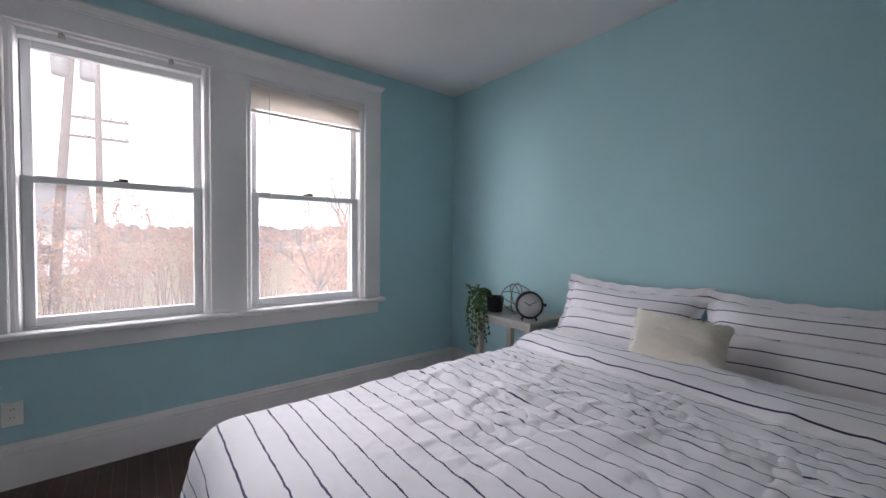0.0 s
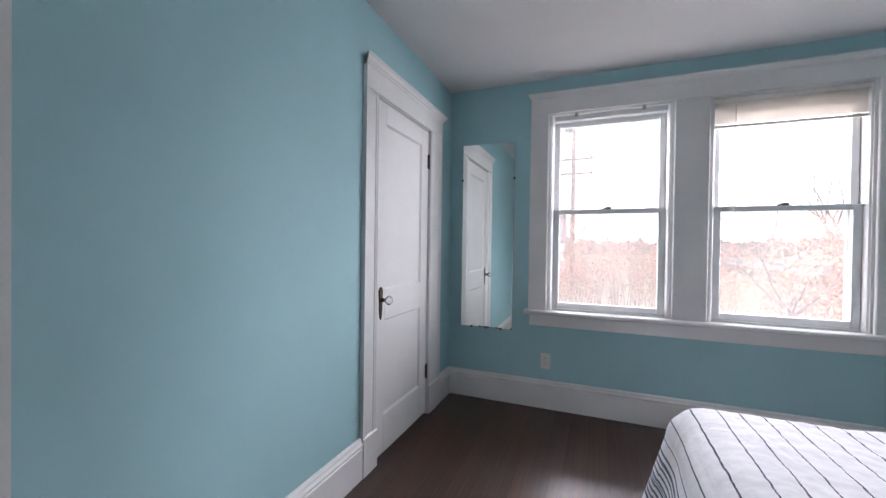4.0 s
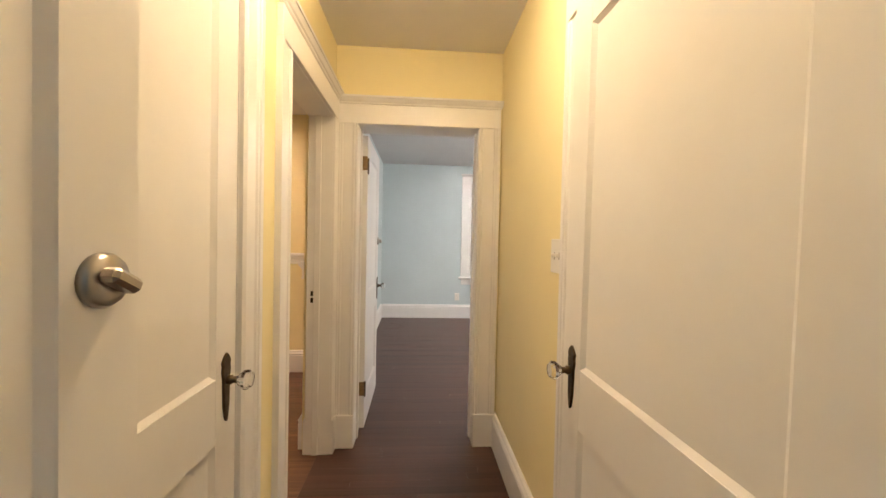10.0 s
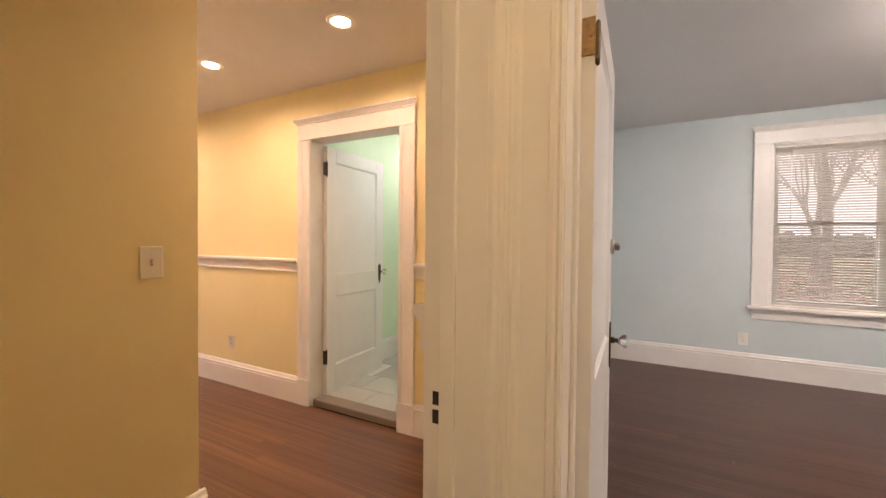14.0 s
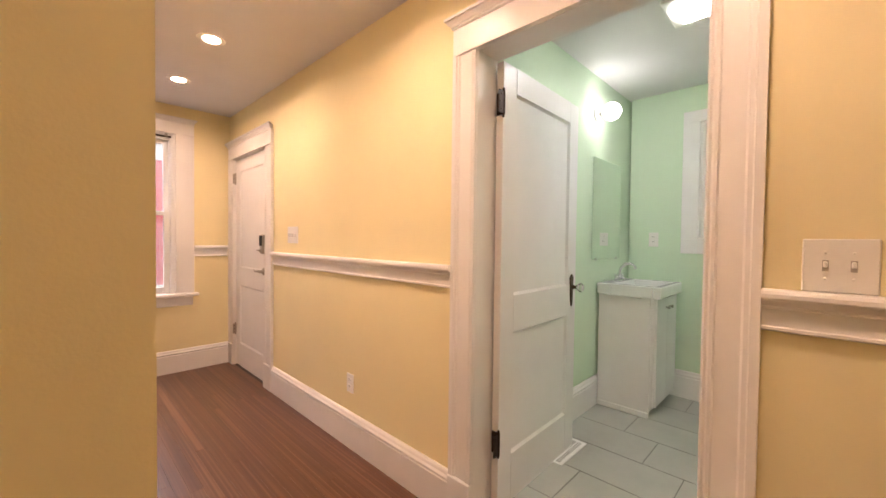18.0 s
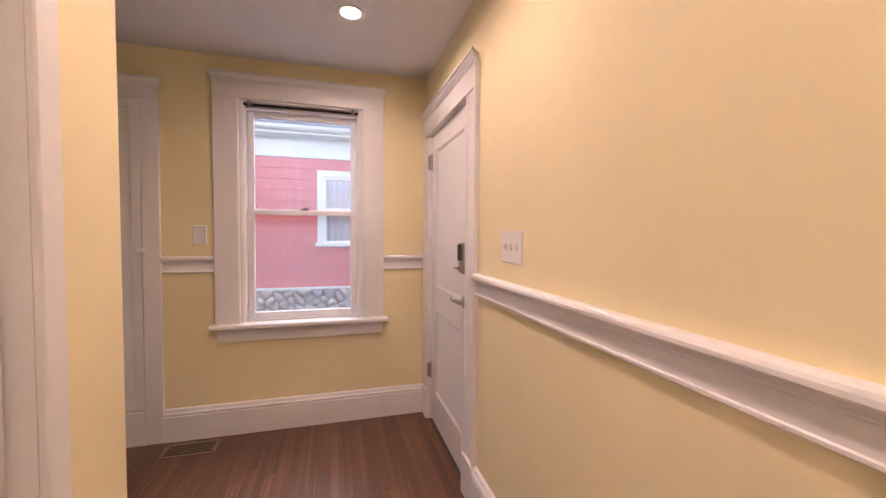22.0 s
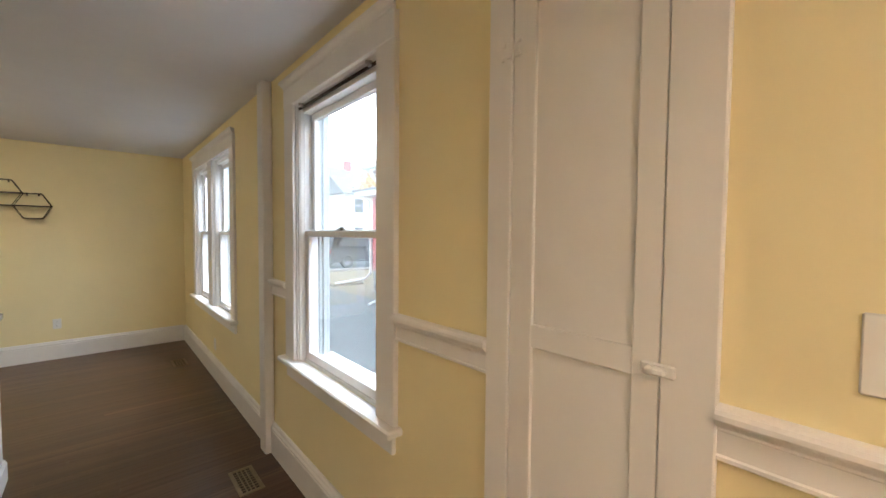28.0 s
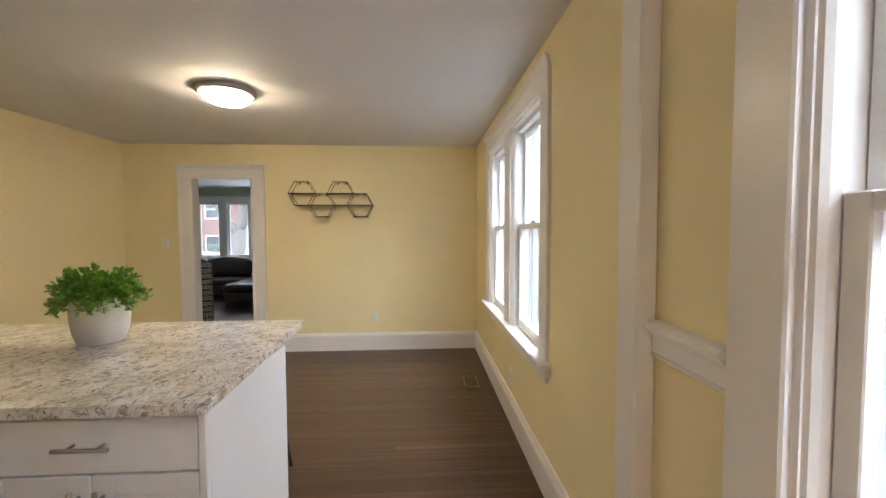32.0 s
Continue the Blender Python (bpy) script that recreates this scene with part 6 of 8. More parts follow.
# ---- kitchen island ----
def granite():
    """Polished cream granite: grey-violet streaks that run slantwise, black flecks, warm patches."""
    m, n, l, b = principled("cream_granite")
    v = coords(n, l)
    sl = n.new("ShaderNodeMapping")
    sl.inputs["Rotation"].default_value = (0, 0, radians(28))
    sl.inputs["Scale"].default_value = (1.3, 2.2, 1.6)
    l.new(v, sl.inputs["Vector"])
    sv = sl.outputs["Vector"]
    base_c = ramp(n, l, noise_tex(n, l, v, 9.0, 6, 0.6), [(0.3, srgb(212, 200, 182)), (0.5, srgb(234, 228, 218)), (0.75, srgb(246, 243, 238))])

    def over(prev, fac, color):
        mix = n.new("ShaderNodeMixRGB")
        l.new(fac, mix.inputs["Fac"])
        l.new(prev, mix.inputs["Color1"])
        mix.inputs["Color2"].default_value = color
        return mix.outputs["Color"]

    def mask(f, lo, hi):
        r = n.new("ShaderNodeMapRange")
        r.inputs["From Min"].default_value, r.inputs["From Max"].default_value = lo, hi
        l.new(f, r.inputs["Value"])
        return r.outputs["Result"]
    c = over(base_c, mask(noise_tex(n, l, sv, 22.0, 7, 0.7, 1.2), 0.5, 0.62), srgb(150, 142, 140))
    c = over(c, mask(noise_tex(n, l, sv, 34.0, 6, 0.72, 1.6), 0.58, 0.63), srgb(46, 44, 50))
    c = over(c, mask(noise_tex(n, l, v, 120.0, 3, 0.6), 0.66, 0.70), srgb(62, 52, 50))
    c = over(c, mask(noise_tex(n, l, v, 15.0, 5, 0.6), 0.62, 0.75), srgb(186, 150, 116))
    l.new(c, b.inputs["Base Color"])
    b.inputs["Roughness"].default_value = 0.09
    b.inputs["Coat Weight"].default_value = 0.3
    b.inputs["Coat Roughness"].default_value = 0.04
    return m


GRANITE = granite()
CABW = plain("white_lacquer", srgb(240, 238, 238), rough=0.38, var=0.025, scale=3.0, rvar=0.03)
STONEPOT = plain("white_marbled_stone", srgb(232, 228, 222), rough=0.55, var=0.1, scale=9.0, bumpy=0.3, fine=40.0)
IX, IY, IX1, IY1 = 4.256, 1.327, 4.891, 3.42

bm = bmesh.new()
grid_pts = [(4.2, 1.286), (5.245, 1.33), (5.245, IY1 + 0.03), (4.2, IY1 + 0.03)]
t2 = bmesh.new()
lo, hi = [t2.verts.new((x, y, 0.920)) for x, y in grid_pts], [t2.verts.new((x, y, 0.955)) for x, y in grid_pts]
for i in range(4):
    t2.faces.new((lo[i], lo[(i + 1) % 4], hi[(i + 1) % 4], hi[i]))
t2.faces.new(list(reversed(lo)))
t2.faces.new(hi)
bmesh.ops.bevel(t2, geom=t2.edges[:], offset=0.006, segments=3, affect="EDGES")
absorb(bm, t2)
tagged(part("granite_countertop", bm, GRANITE), "polished cream granite island worktop with dark veins", "countertop")


def shaker(parent, facing, plane, a0, a1, z0, z1, rail_w=0.06, name="door"):
    """A framed shaker front, 20 mm thick, with a recessed panel."""
    d = None
    m = wall_frame(facing, plane, (a0 + a1) / 2)
    h = (a1 - a0) / 2
    bm = bmesh.new()
    c = 0.0025
    box(bm, -h, -h + rail_w, 0, 0.02, z0, z1, c)
    box(bm, h - rail_w, h, 0, 0.02, z0, z1, c)
    box(bm, -h + rail_w, h - rail_w, 0, 0.0195, z0, z0 + rail_w, c)
    box(bm, -h + rail_w, h - rail_w, 0, 0.0195, z1 - rail_w, z1, c)
    d = part(name, bm, CABW, parent)
    d.matrix_local = m
    boxes("panel", CABW, d, (-h + rail_w - 0.002, h - rail_w + 0.002, 0.003, 0.011, z0 + rail_w - 0.002, z1 - rail_w + 0.002))
    return d


def bar_pull(parent, p, q, out):
    """A round bar handle on two posts; p, q its ends in the part's frame, out the stand-off along y."""
    bm = bmesh.new()
    p, q = Vector(p), Vector(q)
    tube(bm, [p, q], 0.006, 12)
    for f in (0.22, 0.78):
        s = p.lerp(q, f)
        tube(bm, [s, s - Vector((0, out, 0))], 0.0045, 10)
    return part("bar_handle", bm, NICKEL, parent, "brushed steel bar handle")


UY = (1.332, 1.94, 2.66, 3.41)
for k, (y0, y1) in enumerate(zip(UY, UY[1:])):
    cab = thing("island_cabinet", None, "white shaker island base cabinet with drawer and doors", "cabinet", "cabinets of the kitchen island")
    boxes("body", CABW, cab, (IX, IX1 - 0.02, y0, y1 - 0.001, 0.1, 0.918))
    boxes("toe_kick", CABW, cab, (IX + 0.06, IX1 - 0.06, y0, y1 - 0.001, 0.0, 0.1))
    m = wall_frame("-x", IX, (y0 + y1) / 2)
    w = (y1 - y0) / 2 - 0.002
    bm = bmesh.new()
    box(bm, -w, w, 0, 0.02, 0.742, 0.902, 0.003)
    dr = part("drawer_front", bm, CABW, cab)
    dr.matrix_local = m
    bar_pull(dr, (-0.075, 0.052, 0.829), (0.075, 0.052, 0.829), 0.033)
    ym = (y0 + y1) / 2
    for a0, a1, s in ((y0 + 0.002, ym - 0.002, 1), (ym + 0.002, y1 - 0.002, -1)):
        d = shaker(cab, "-x", IX, a0, a1, 0.115, 0.735)
        # local x runs along y on this face
        e = s * ((a1 - a0) / 2 - 0.032)
        bar_pull(d, (e, 0.052, 0.57), (e, 0.052, 0.705), 0.033)
end_p = thing("island_end_panel", None, "white painted island end panel with a baseboard", "panel")
boxes("panel", CABW, end_p, (IX - 0.002, IX1, IY - 0.018, IY + 0.004, 0.0, 0.919), chamfer=0.002)
boxes("stile", CABW, end_p, (IX - 0.022, IX - 0.002, IY - 0.018, IY + 0.004, 0.1, 0.919), chamfer=0.002)
boxes("base_moulding", CABW, end_p, (IX - 0.02, IX1 + 0.012, IY - 0.034, IY - 0.018, 0.0, 0.115), (IX - 0.02, IX1 + 0.008, IY - 0.028, IY - 0.018, 0.115, 0.13), chamfer=0.004)
slab_back = boxes("island_back_panel", CABW, None, (IX1 - 0.02, IX1, IY + 0.005, IY1, 0.0, 0.919), chamfer=0.002)
tagged(slab_back, "white painted back panel of the kitchen island", "panel")

# counter stool behind the island
stool = thing("counter_stool", Matrix.Translation((5.24, 1.70, 0)), "dark metal counter stool tucked under the overhang", "stool")
boxes("seat", RUBBER, stool, (-0.17, 0.17, -0.17, 0.17, 0.60, 0.64), chamfer=0.015)
for sx in (-1, 1):
    for sy in (-1, 1):
        bm = bmesh.new()
        tube(bm, [(sx * 0.15, sy * 0.15, 0.6), (sx * 0.21, sy * 0.21, 0.0)], [0.014, 0.012], 10)
        part("leg", bm, BLACKM, stool)
for z, k in ((0.22, 0.185), (0.24, 0.185)):
    s = 1 if z < 0.23 else -1
    bm = bmesh.new()
    tube(bm, [(-k, -k * s, z), (k, -k * s, z)], 0.008, 8)
    part("stretcher", bm, BLACKM, stool)

# potted greenery on the island
PX, PY, PZ = 4.87, 2.10, 0.955
pp = thing("potted_greenery", Matrix.Translation((PX, PY, PZ)), "round white stone pot with bushy bright green foliage", "potted plant")
bm = bmesh.new()
lathe(bm, [(0.0, 0.0), (0.074, 0.0), (0.084, 0.008), (0.098, 0.05), (0.105, 0.105), (0.106, 0.155), (0.101, 0.196), (0.096, 0.199), (0.091, 0.194), (0.093, 0.155), (0.0, 0.15)], 40)
part("pot", bm, STONEPOT, pp, "white marbled stone pot")
rng = random.Random(5)
stems, leaves = bmesh.new(), bmesh.new()
for k in range(150):
    a, el = rng.uniform(0, 2 * math.pi), math.asin(rng.uniform(-0.12, 1.0))
    ln = rng.uniform(0.085, 0.135) * (1.0 + 0.05 * (el < 0.25))
    d = Vector((math.cos(a) * math.cos(el), math.sin(a) * math.cos(el), math.sin(el) * 1.3))
    p0 = Vector((math.cos(a) * 0.045, math.sin(a) * 0.045, 0.19))
    pts = [p0 + d * ln * t + Vector((0, 0, 0.03 * math.sin(t * 3) - 0.03 * t * t)) for t in (0, 0.33, 0.66, 1.0)]
    tube(stems, pts, 0.0013, 4)
    for i in range(1, 4):
        for f in (0.0, 0.5):
            q = pts[i - 1].lerp(pts[i], 1 - f)
            for s in range(3):
                dd = d * 0.5 + Vector((rng.uniform(-1, 1), rng.uniform(-1, 1), rng.uniform(-0.5, 0.9)))
                leaf_at(leaves, q, dd, rng.uniform(0.018, 0.03), Vector((rng.uniform(-0.6, 0.6), rng.uniform(-0.6, 0.6), 1)), 0.85)
part("stems", stems, STEM, pp)
tagged(part("foliage", leaves, LEAF_BRIGHT, pp, "dense small round bright green leaves"), kind="stuff")

# hexagon wire shelves on the end wall
hexes = thing("hexagon_wall_shelf", wall_frame("-x", XE, 1.736, 1.823), "four joined black wire hexagon shelves with thin wooden boards", "wall shelf")
HEXW = plain("dark_shelf_wood", srgb(92, 72, 54), rough=0.55, var=0.25, scale=20.0)
A = 0.1486
for k in range(4):
    cx, cz = -0.3345 + k * 0.223, 0.068 * (-1 if k % 2 == 0 else 1)
    ring = [(cx + A * math.cos(math.pi / 3 * i), cz + A * 1.06 * math.sin(math.pi / 3 * i)) for i in range(6)]
    for y in (0.008, 0.125):
        bm = bmesh.new()
        tube(bm, [(u, y, z) for u, z in ring], 0.0036, 6, closed=True)
        part("hexagon", bm, BLACKM, hexes)
    for u, z in ring:
        bm = bmesh.new()
        tube(bm, [(u, 0.008, z), (u, 0.125, z)], 0.003, 6)
        part("cross_wire", bm, BLACKM, hexes)
    boxes("shelf_board", HEXW, hexes, (cx - A * 0.98, cx + A * 0.98, 0.004, 0.128, cz - 0.004, cz + 0.004), chamfer=0.0015)
    boxes("shelf_board", HEXW, hexes, (ring[4][0], ring[5][0], 0.004, 0.128, ring[4][1] - 0.004, ring[4][1] + 0.004), chamfer=0.0015)
    for u in (-0.045, 0.045):
        boxes("hanger", BLACKM, hexes, (cx + u - 0.006, cx + u + 0.006, 0.0, 0.012, ring[1][1] - 0.022, ring[1][1] + 0.006), chamfer=0.002)

# ---- living room ----
LEATHER = plain("charcoal_brown_leather", srgb(58, 48, 46), rough=0.36, var=0.18, scale=5.0, bumpy=0.35, fine=180.0)
BEIGE = fabric("beige_cushion_cotton", False, 1, 0, (186, 172, 154))
KEYD = fabric("charcoal_upholstery", False, 1, 0, (58, 58, 60))
KEYW = fabric("pale_upholstery", False, 1, 0, (206, 204, 198))


def soft_box(bm, x0, x1, y0, y1, z0, z1, r=0.05, puff=0.02):
    """A cushion: a rounded box whose faces swell."""
    t = bmesh.new()
    bmesh.ops.create_cube(t, size=2)
    bmesh.ops.subdivide_edges(t, edges=t.edges[:], cuts=7, use_grid_fill=True)
    hx, hy, hz = (x1 - x0) / 2, (y1 - y0) / 2, (z1 - z0) / 2
    for v in t.verts:
        p = v.co
        q = Vector((p.x * hx, p.y * hy, p.z * hz))
        core = Vector((max(-hx + r, min(hx - r, q.x)), max(-hy + r, min(hy - r, q.y)), max(-hz + r, min(hz - r, q.z))))
        d = q - core
        q = core + (d.normalized() * r if d.length > 1e-6 else d)
        sw = puff * (1 - p.x ** 2) * (1 - p.y ** 2) if abs(p.z) > 0.99 else puff * (1 - p.z ** 2) * ((1 - p.y ** 2) if abs(p.x) > 0.99 else (1 - p.x ** 2))
        nrm = Vector((p.x if abs(p.x) > 0.99 else 0, p.y if abs(p.y) > 0.99 else 0, p.z if abs(p.z) > 0.99 else 0))
        v.co = q + (nrm.normalized() * sw if nrm.length > 0 else nrm) + Vector(((x0 + x1) / 2, (y0 + y1) / 2, (z0 + z1) / 2))
    for f in t.faces:
        f.smooth = True
    absorb(bm, t)


def cushion(name, mat, parent, *b, r=0.05, puff=0.02, label=""):
    bm = bmesh.new()
    soft_box(bm, *b, r=r, puff=puff)
    return part(name, bm, mat, parent, label)


sofa = thing("sectional_sofa", None, "dark brown leather sectional sofa with a chaise before the windows", "sofa")
cushion("base", LEATHER, sofa, 11.46, 12.14, 4.50, 6.45, 0.09, 0.30, r=0.03, puff=0.004)
cushion("chaise_base", LEATHER, sofa, 10.57, 12.14, 3.35, 4.495, 0.09, 0.30, r=0.03, puff=0.004)
cushion("seat_cushion", LEATHER, sofa, 11.44, 11.95, 4.505, 5.46, 0.30, 0.45)
cushion("seat_cushion", LEATHER, sofa, 11.44, 11.95, 5.465, 6.42, 0.30, 0.45)
cushion("chaise_cushion", LEATHER, sofa, 10.55, 11.95, 3.36, 4.495, 0.30, 0.45)
cushion("backrest", LEATHER, sofa, 11.98, 12.20, 3.35, 6.45, 0.30, 0.72, r=0.06, puff=0.01)
for y0, y1 in ((3.4, 3.93), (3.93, 4.47), (4.47, 5.46), (5.46, 6.42)):
    bc = cushion("back_cushion", LEATHER, sofa, 11.82, 12.04, y0 + 0.006, y1 - 0.006, 0.455, 0.85, r=0.07, puff=0.05)
    bm = bmesh.new()
    lathe(bm, [(0.014, 0), (0.012, 0.006), (0.0, 0.008)], 10, Matrix.Translation((11.772, (y0 + y1) / 2, 0.66)) @ Matrix.Rotation(-math.pi / 2, 4, "Y"))
    part("button", bm, LEATHER, bc)
cushion("arm", LEATHER, sofa, 11.42, 12.16, 6.46, 6.6, 0.09, 0.62, r=0.06, puff=0.01)
for x, y in ((10.64, 3.42), (10.64, 4.42), (11.53, 6.38), (12.06, 3.42), (12.06, 6.38), (11.53, 4.62)):
    boxes("foot", DARKSLOT, sofa, (x - 0.025, x + 0.025, y - 0.025, y + 0.025, 0, 0.095), chamfer=0.004)
pillow("throw_pillow", Matrix.Translation((11.70, 4.22, 0.665)) @ Matrix.Rotation(radians(-14), 4, "Z") @ Matrix(((0, 0, -1, 0), (-1, 0, 0, 0), (0, 1, 0, 0), (0, 0, 0, 1))) @ pose(0, 0, 0, -20, 0, 9), 0.46, 0.42, 0.14, BEIGE, "beige square throw pillow on the dark sofa", flange=0.01, seed=2)

ch = thing("patterned_armchair", pose(8.60, 3.60, 0, 0, 0, 33), "charcoal armchair with a white greek key pattern", "armchair")
cushion("back", KEYD, ch, 0, 0.13, 0, 0.74, 0.14, 1.03, r=0.025, puff=0.004)
cushion("arm", KEYD, ch, 0.13, 0.74, 0.02, 0.14, 0.14, 0.62, r=0.03, puff=0.004)
cushion("arm", KEYD, ch, 0.13, 0.74, 0.60, 0.72, 0.14, 0.62, r=0.03, puff=0.004)
cushion("seat", KEYD, ch, 0.13, 0.74, 0.14, 0.60, 0.16, 0.46, r=0.04, puff=0.015)
for x in (0.05, 0.69):
    for y in (0.05, 0.69):
        boxes("foot", DARKSLOT, ch, (x - 0.02, x + 0.02, y - 0.02, y + 0.02, 0, 0.145), chamfer=0.003)
KEY = ((0, 0), (0, 6), (6, 6), (6, 2), (2, 2), (2, 4), (4, 4))


def key_cell(bm, u0, v0, s, put, flip):
    """One squared spiral of the greek key, as raised strips."""
    for (a, b), (c, d) in zip(KEY, KEY[1:]):
        if flip:
            a, c = 6 - a, 6 - c
        p, q = sorted(((u0 + a * s, v0 + b * s), (u0 + c * s, v0 + d * s)))
        put(bm, p[0] - s * 0.36, max(p[0], q[0]) + s * 0.36, min(p[1], q[1]) - s * 0.36, max(p[1], q[1]) + s * 0.36)


bm = bmesh.new()
S = 0.0095
for j in range(11):
    for i in range(10):
        key_cell(bm, 0.02 + i * 0.072, 0.18 + j * 0.077, S, lambda b, u0, u1, v0, v1: box(b, -0.007, 0.004, u0, u1, v0, v1), (i + j) % 2)
tagged(part("key_pattern", bm, KEYW, ch, "woven white greek key pattern"), kind="stuff")


# ---- outdoors ----
def ground_z(x, y):
    """The ground falls towards the west along the driveway, and behind the house to the north."""
    z = -0.66 + 0.05 * max(-6.0, min(x, 6.0))
    if y > 9.5:
        z -= 0.12 * min(y - 9.5, 8.0)
    return z


def noisy(name, stops, scale, rough=0.9, bumpy=0.6, fine=60.0, dist=0.01, scale2=0.0, stops2=None):
    m, n, l, b = principled(name)
    v = coords(n, l)
    c = ramp(n, l, noise_tex(n, l, v, scale, 7, 0.65), stops)
    if stops2:
        r2 = ramp(n, l, noise_tex(n, l, v, scale2, 4, 0.6), stops2)
        mix = n.new("ShaderNodeMixRGB")
        mix.blend_type = "MULTIPLY"
        mix.inputs["Fac"].default_value = 1.0
        l.new(c, mix.inputs["Color1"])
        l.new(r2, mix.inputs["Color2"])
        c = mix.outputs["Color"]
    l.new(c, b.inputs["Base Color"])
    b.inputs["Roughness"].default_value = rough
    bump(n, l, b, noise_tex(n, l, v, fine, 5, 0.7), bumpy, dist)
    return m


def per_piece(name, colors, rough=0.85, lo=0.75, hi=1.2, fine=30.0):
    """A stone or board surface whose tone differs from piece to piece."""
    m, n, l, b = principled(name)
    oi = n.new("ShaderNodeObjectInfo")
    base_c = ramp(n, l, oi.outputs["Random"], [(i / (len(colors) - 1), c) for i, c in enumerate(colors)])
    v = coords(n, l, rnd=True)
    r2 = ramp(n, l, noise_tex(n, l, v, 7.0, 6, 0.7), [(0.3, (lo, lo, lo, 1)), (0.72, (hi, hi, hi, 1))])
    mix = n.new("ShaderNodeMixRGB")
    mix.blend_type = "MULTIPLY"
    mix.inputs["Fac"].default_value = 1.0
    l.new(base_c, mix.inputs["Color1"])
    l.new(r2, mix.inputs["Color2"])
    l.new(mix.outputs["Color"], b.inputs["Base Color"])
    b.inputs["Roughness"].default_value = rough
    bump(n, l, b, noise_tex(n, l, v, fine, 5, 0.7), 0.5, 0.006)
    return m


GRASS = noisy("late_autumn_lawn", [(0.3, srgb(86, 82, 56)), (0.55, srgb(122, 108, 78)), (0.8, srgb(146, 118, 92))], 3.0, fine=30.0)
ASPHALT = noisy("worn_asphalt", [(0.3, srgb(58, 63, 64)), (0.7, srgb(78, 84, 85))], 1.2, rough=0.75, bumpy=0.22, fine=160.0, dist=0.003, scale2=45.0, stops2=[(0.35, (0.75, 0.75, 0.75, 1)), (0.7, (1.1, 1.1, 1.1, 1))])
ROAD = ASPHALT
STONE = per_piece("fieldstone", (srgb(166, 154, 138), srgb(190, 178, 160), srgb(140, 134, 128), srgb(200, 188, 170), srgb(168, 142, 120), srgb(152, 148, 144)))
MORTAR = plain("pale_mortar", srgb(150, 146, 140), rough=0.95, var=0.2, scale=9.0, bumpy=0.5)
CLAP = per_piece("red_clapboard", (srgb(192, 84, 80), srgb(200, 92, 86), srgb(196, 88, 82)), rough=0.6, lo=0.92, hi=1.06)
TRIMG = plain("pale_grey_green_trim", srgb(214, 222, 212), rough=0.5, var=0.06, scale=4.0)
SHINGLE = per_piece("grey_shingle", (srgb(120, 122, 124), srgb(136, 138, 140), srgb(128, 130, 134)), rough=0.9)
CURTAIN = plain("window_curtain", srgb(204, 196, 198), rough=0.9, var=0.1, scale=14.0)
BLINDS = plain("white_window_blind", srgb(206, 208, 212), rough=0.7, var=0.04)
BASEPANE = plain("green_basement_glass", srgb(120, 164, 156), rough=0.15, var=0.15, scale=3.0)
BARK = noisy("grey_bark", [(0.3, srgb(78, 70, 64)), (0.7, srgb(128, 118, 110))], 9.0, fine=40.0, dist=0.02)
BARKD = noisy("dark_twig", [(0.3, srgb(92, 80, 74)), (0.7, srgb(132, 116, 108))], 9.0, fine=40.0)
LEAFY = noisy("yellow_leaf", [(0.3, srgb(206, 160, 70)), (0.7, srgb(232, 200, 110))], 3.0)
LEAFR = noisy("russet_leaf", [(0.3, srgb(140, 92, 82)), (0.6, srgb(182, 138, 122)), (0.8, srgb(138, 132, 96))], 1.2)
LEAFG = noisy("evergreen_leaf", [(0.3, srgb(46, 70, 44)), (0.7, srgb(80, 104, 66))], 2.0)
CARW = plain("white_car_paint", srgb(232, 234, 236), rough=0.2, var=0.02)
CARG = plain("dark_grey_car_paint", srgb(66, 68, 74), rough=0.2, metal=0.3, var=0.03)
CARB = plain("blue_car_paint", srgb(96, 138, 170), rough=0.2, var=0.03)
CARGLASS = plain("tinted_car_glass", srgb(60, 66, 72), rough=0.05, var=0.05, spec=0.8)
TYRE = plain("tyre_rubber", srgb(36, 36, 38), rough=0.85)
GALV = plain("galvanised_grey", srgb(150, 152, 154), rough=0.5, metal=0.5)
WHITEH = plain("white_house_siding", srgb(226, 228, 228), rough=0.6, var=0.05)

# ground sheet to the horizon, with the driveway and the street on it
bm = bmesh.new()
xs = [-400, -60, -20, -6, -2, 2, 6, 12, 25, 60, 400]
ys = [-400, -80, -20, -8, -4.6, 0.2, 4, 9.5, 11.5, 13.5, 17.5, 40, 120, 400]
gv = [[bm.verts.new((x, y, ground_z(x, y))) for y in ys] for x in xs]
for i in range(len(xs) - 1):
    for j in range(len(ys) - 1):
        bm.faces.new((gv[i][j], gv[i + 1][j], gv[i + 1][j + 1], gv[i][j + 1])).smooth = True
struct(part("ground", bm, GRASS), "late autumn lawn ground with fallen leaves", "ground")
bm = bmesh.new()
for x0, x1 in ((-20, -6), (-6, -2), (-2, 2), (2, 6), (6, 18.6)):
    v = [bm.verts.new((x, y, ground_z(x, y) + dz)) for dz in (0.0, 0.02) for x, y in ((x0, -4.75), (x1, -4.75), (x1, -0.28), (x0, -0.28))]
    for f in ((4, 5, 6, 7), (0, 1, 5, 4), (2, 3, 7, 6)):
        bm.faces.new([v[k] for k in f])
struct(part("driveway", bm, ASPHALT), "worn grey asphalt driveway between the houses", "driveway")
struct(boxes("road", ROAD, None, (18.6, 26.5, -120, 120, -0.38, -0.335)), "grey asphalt street before the houses", "road")
bm = bmesh.new()
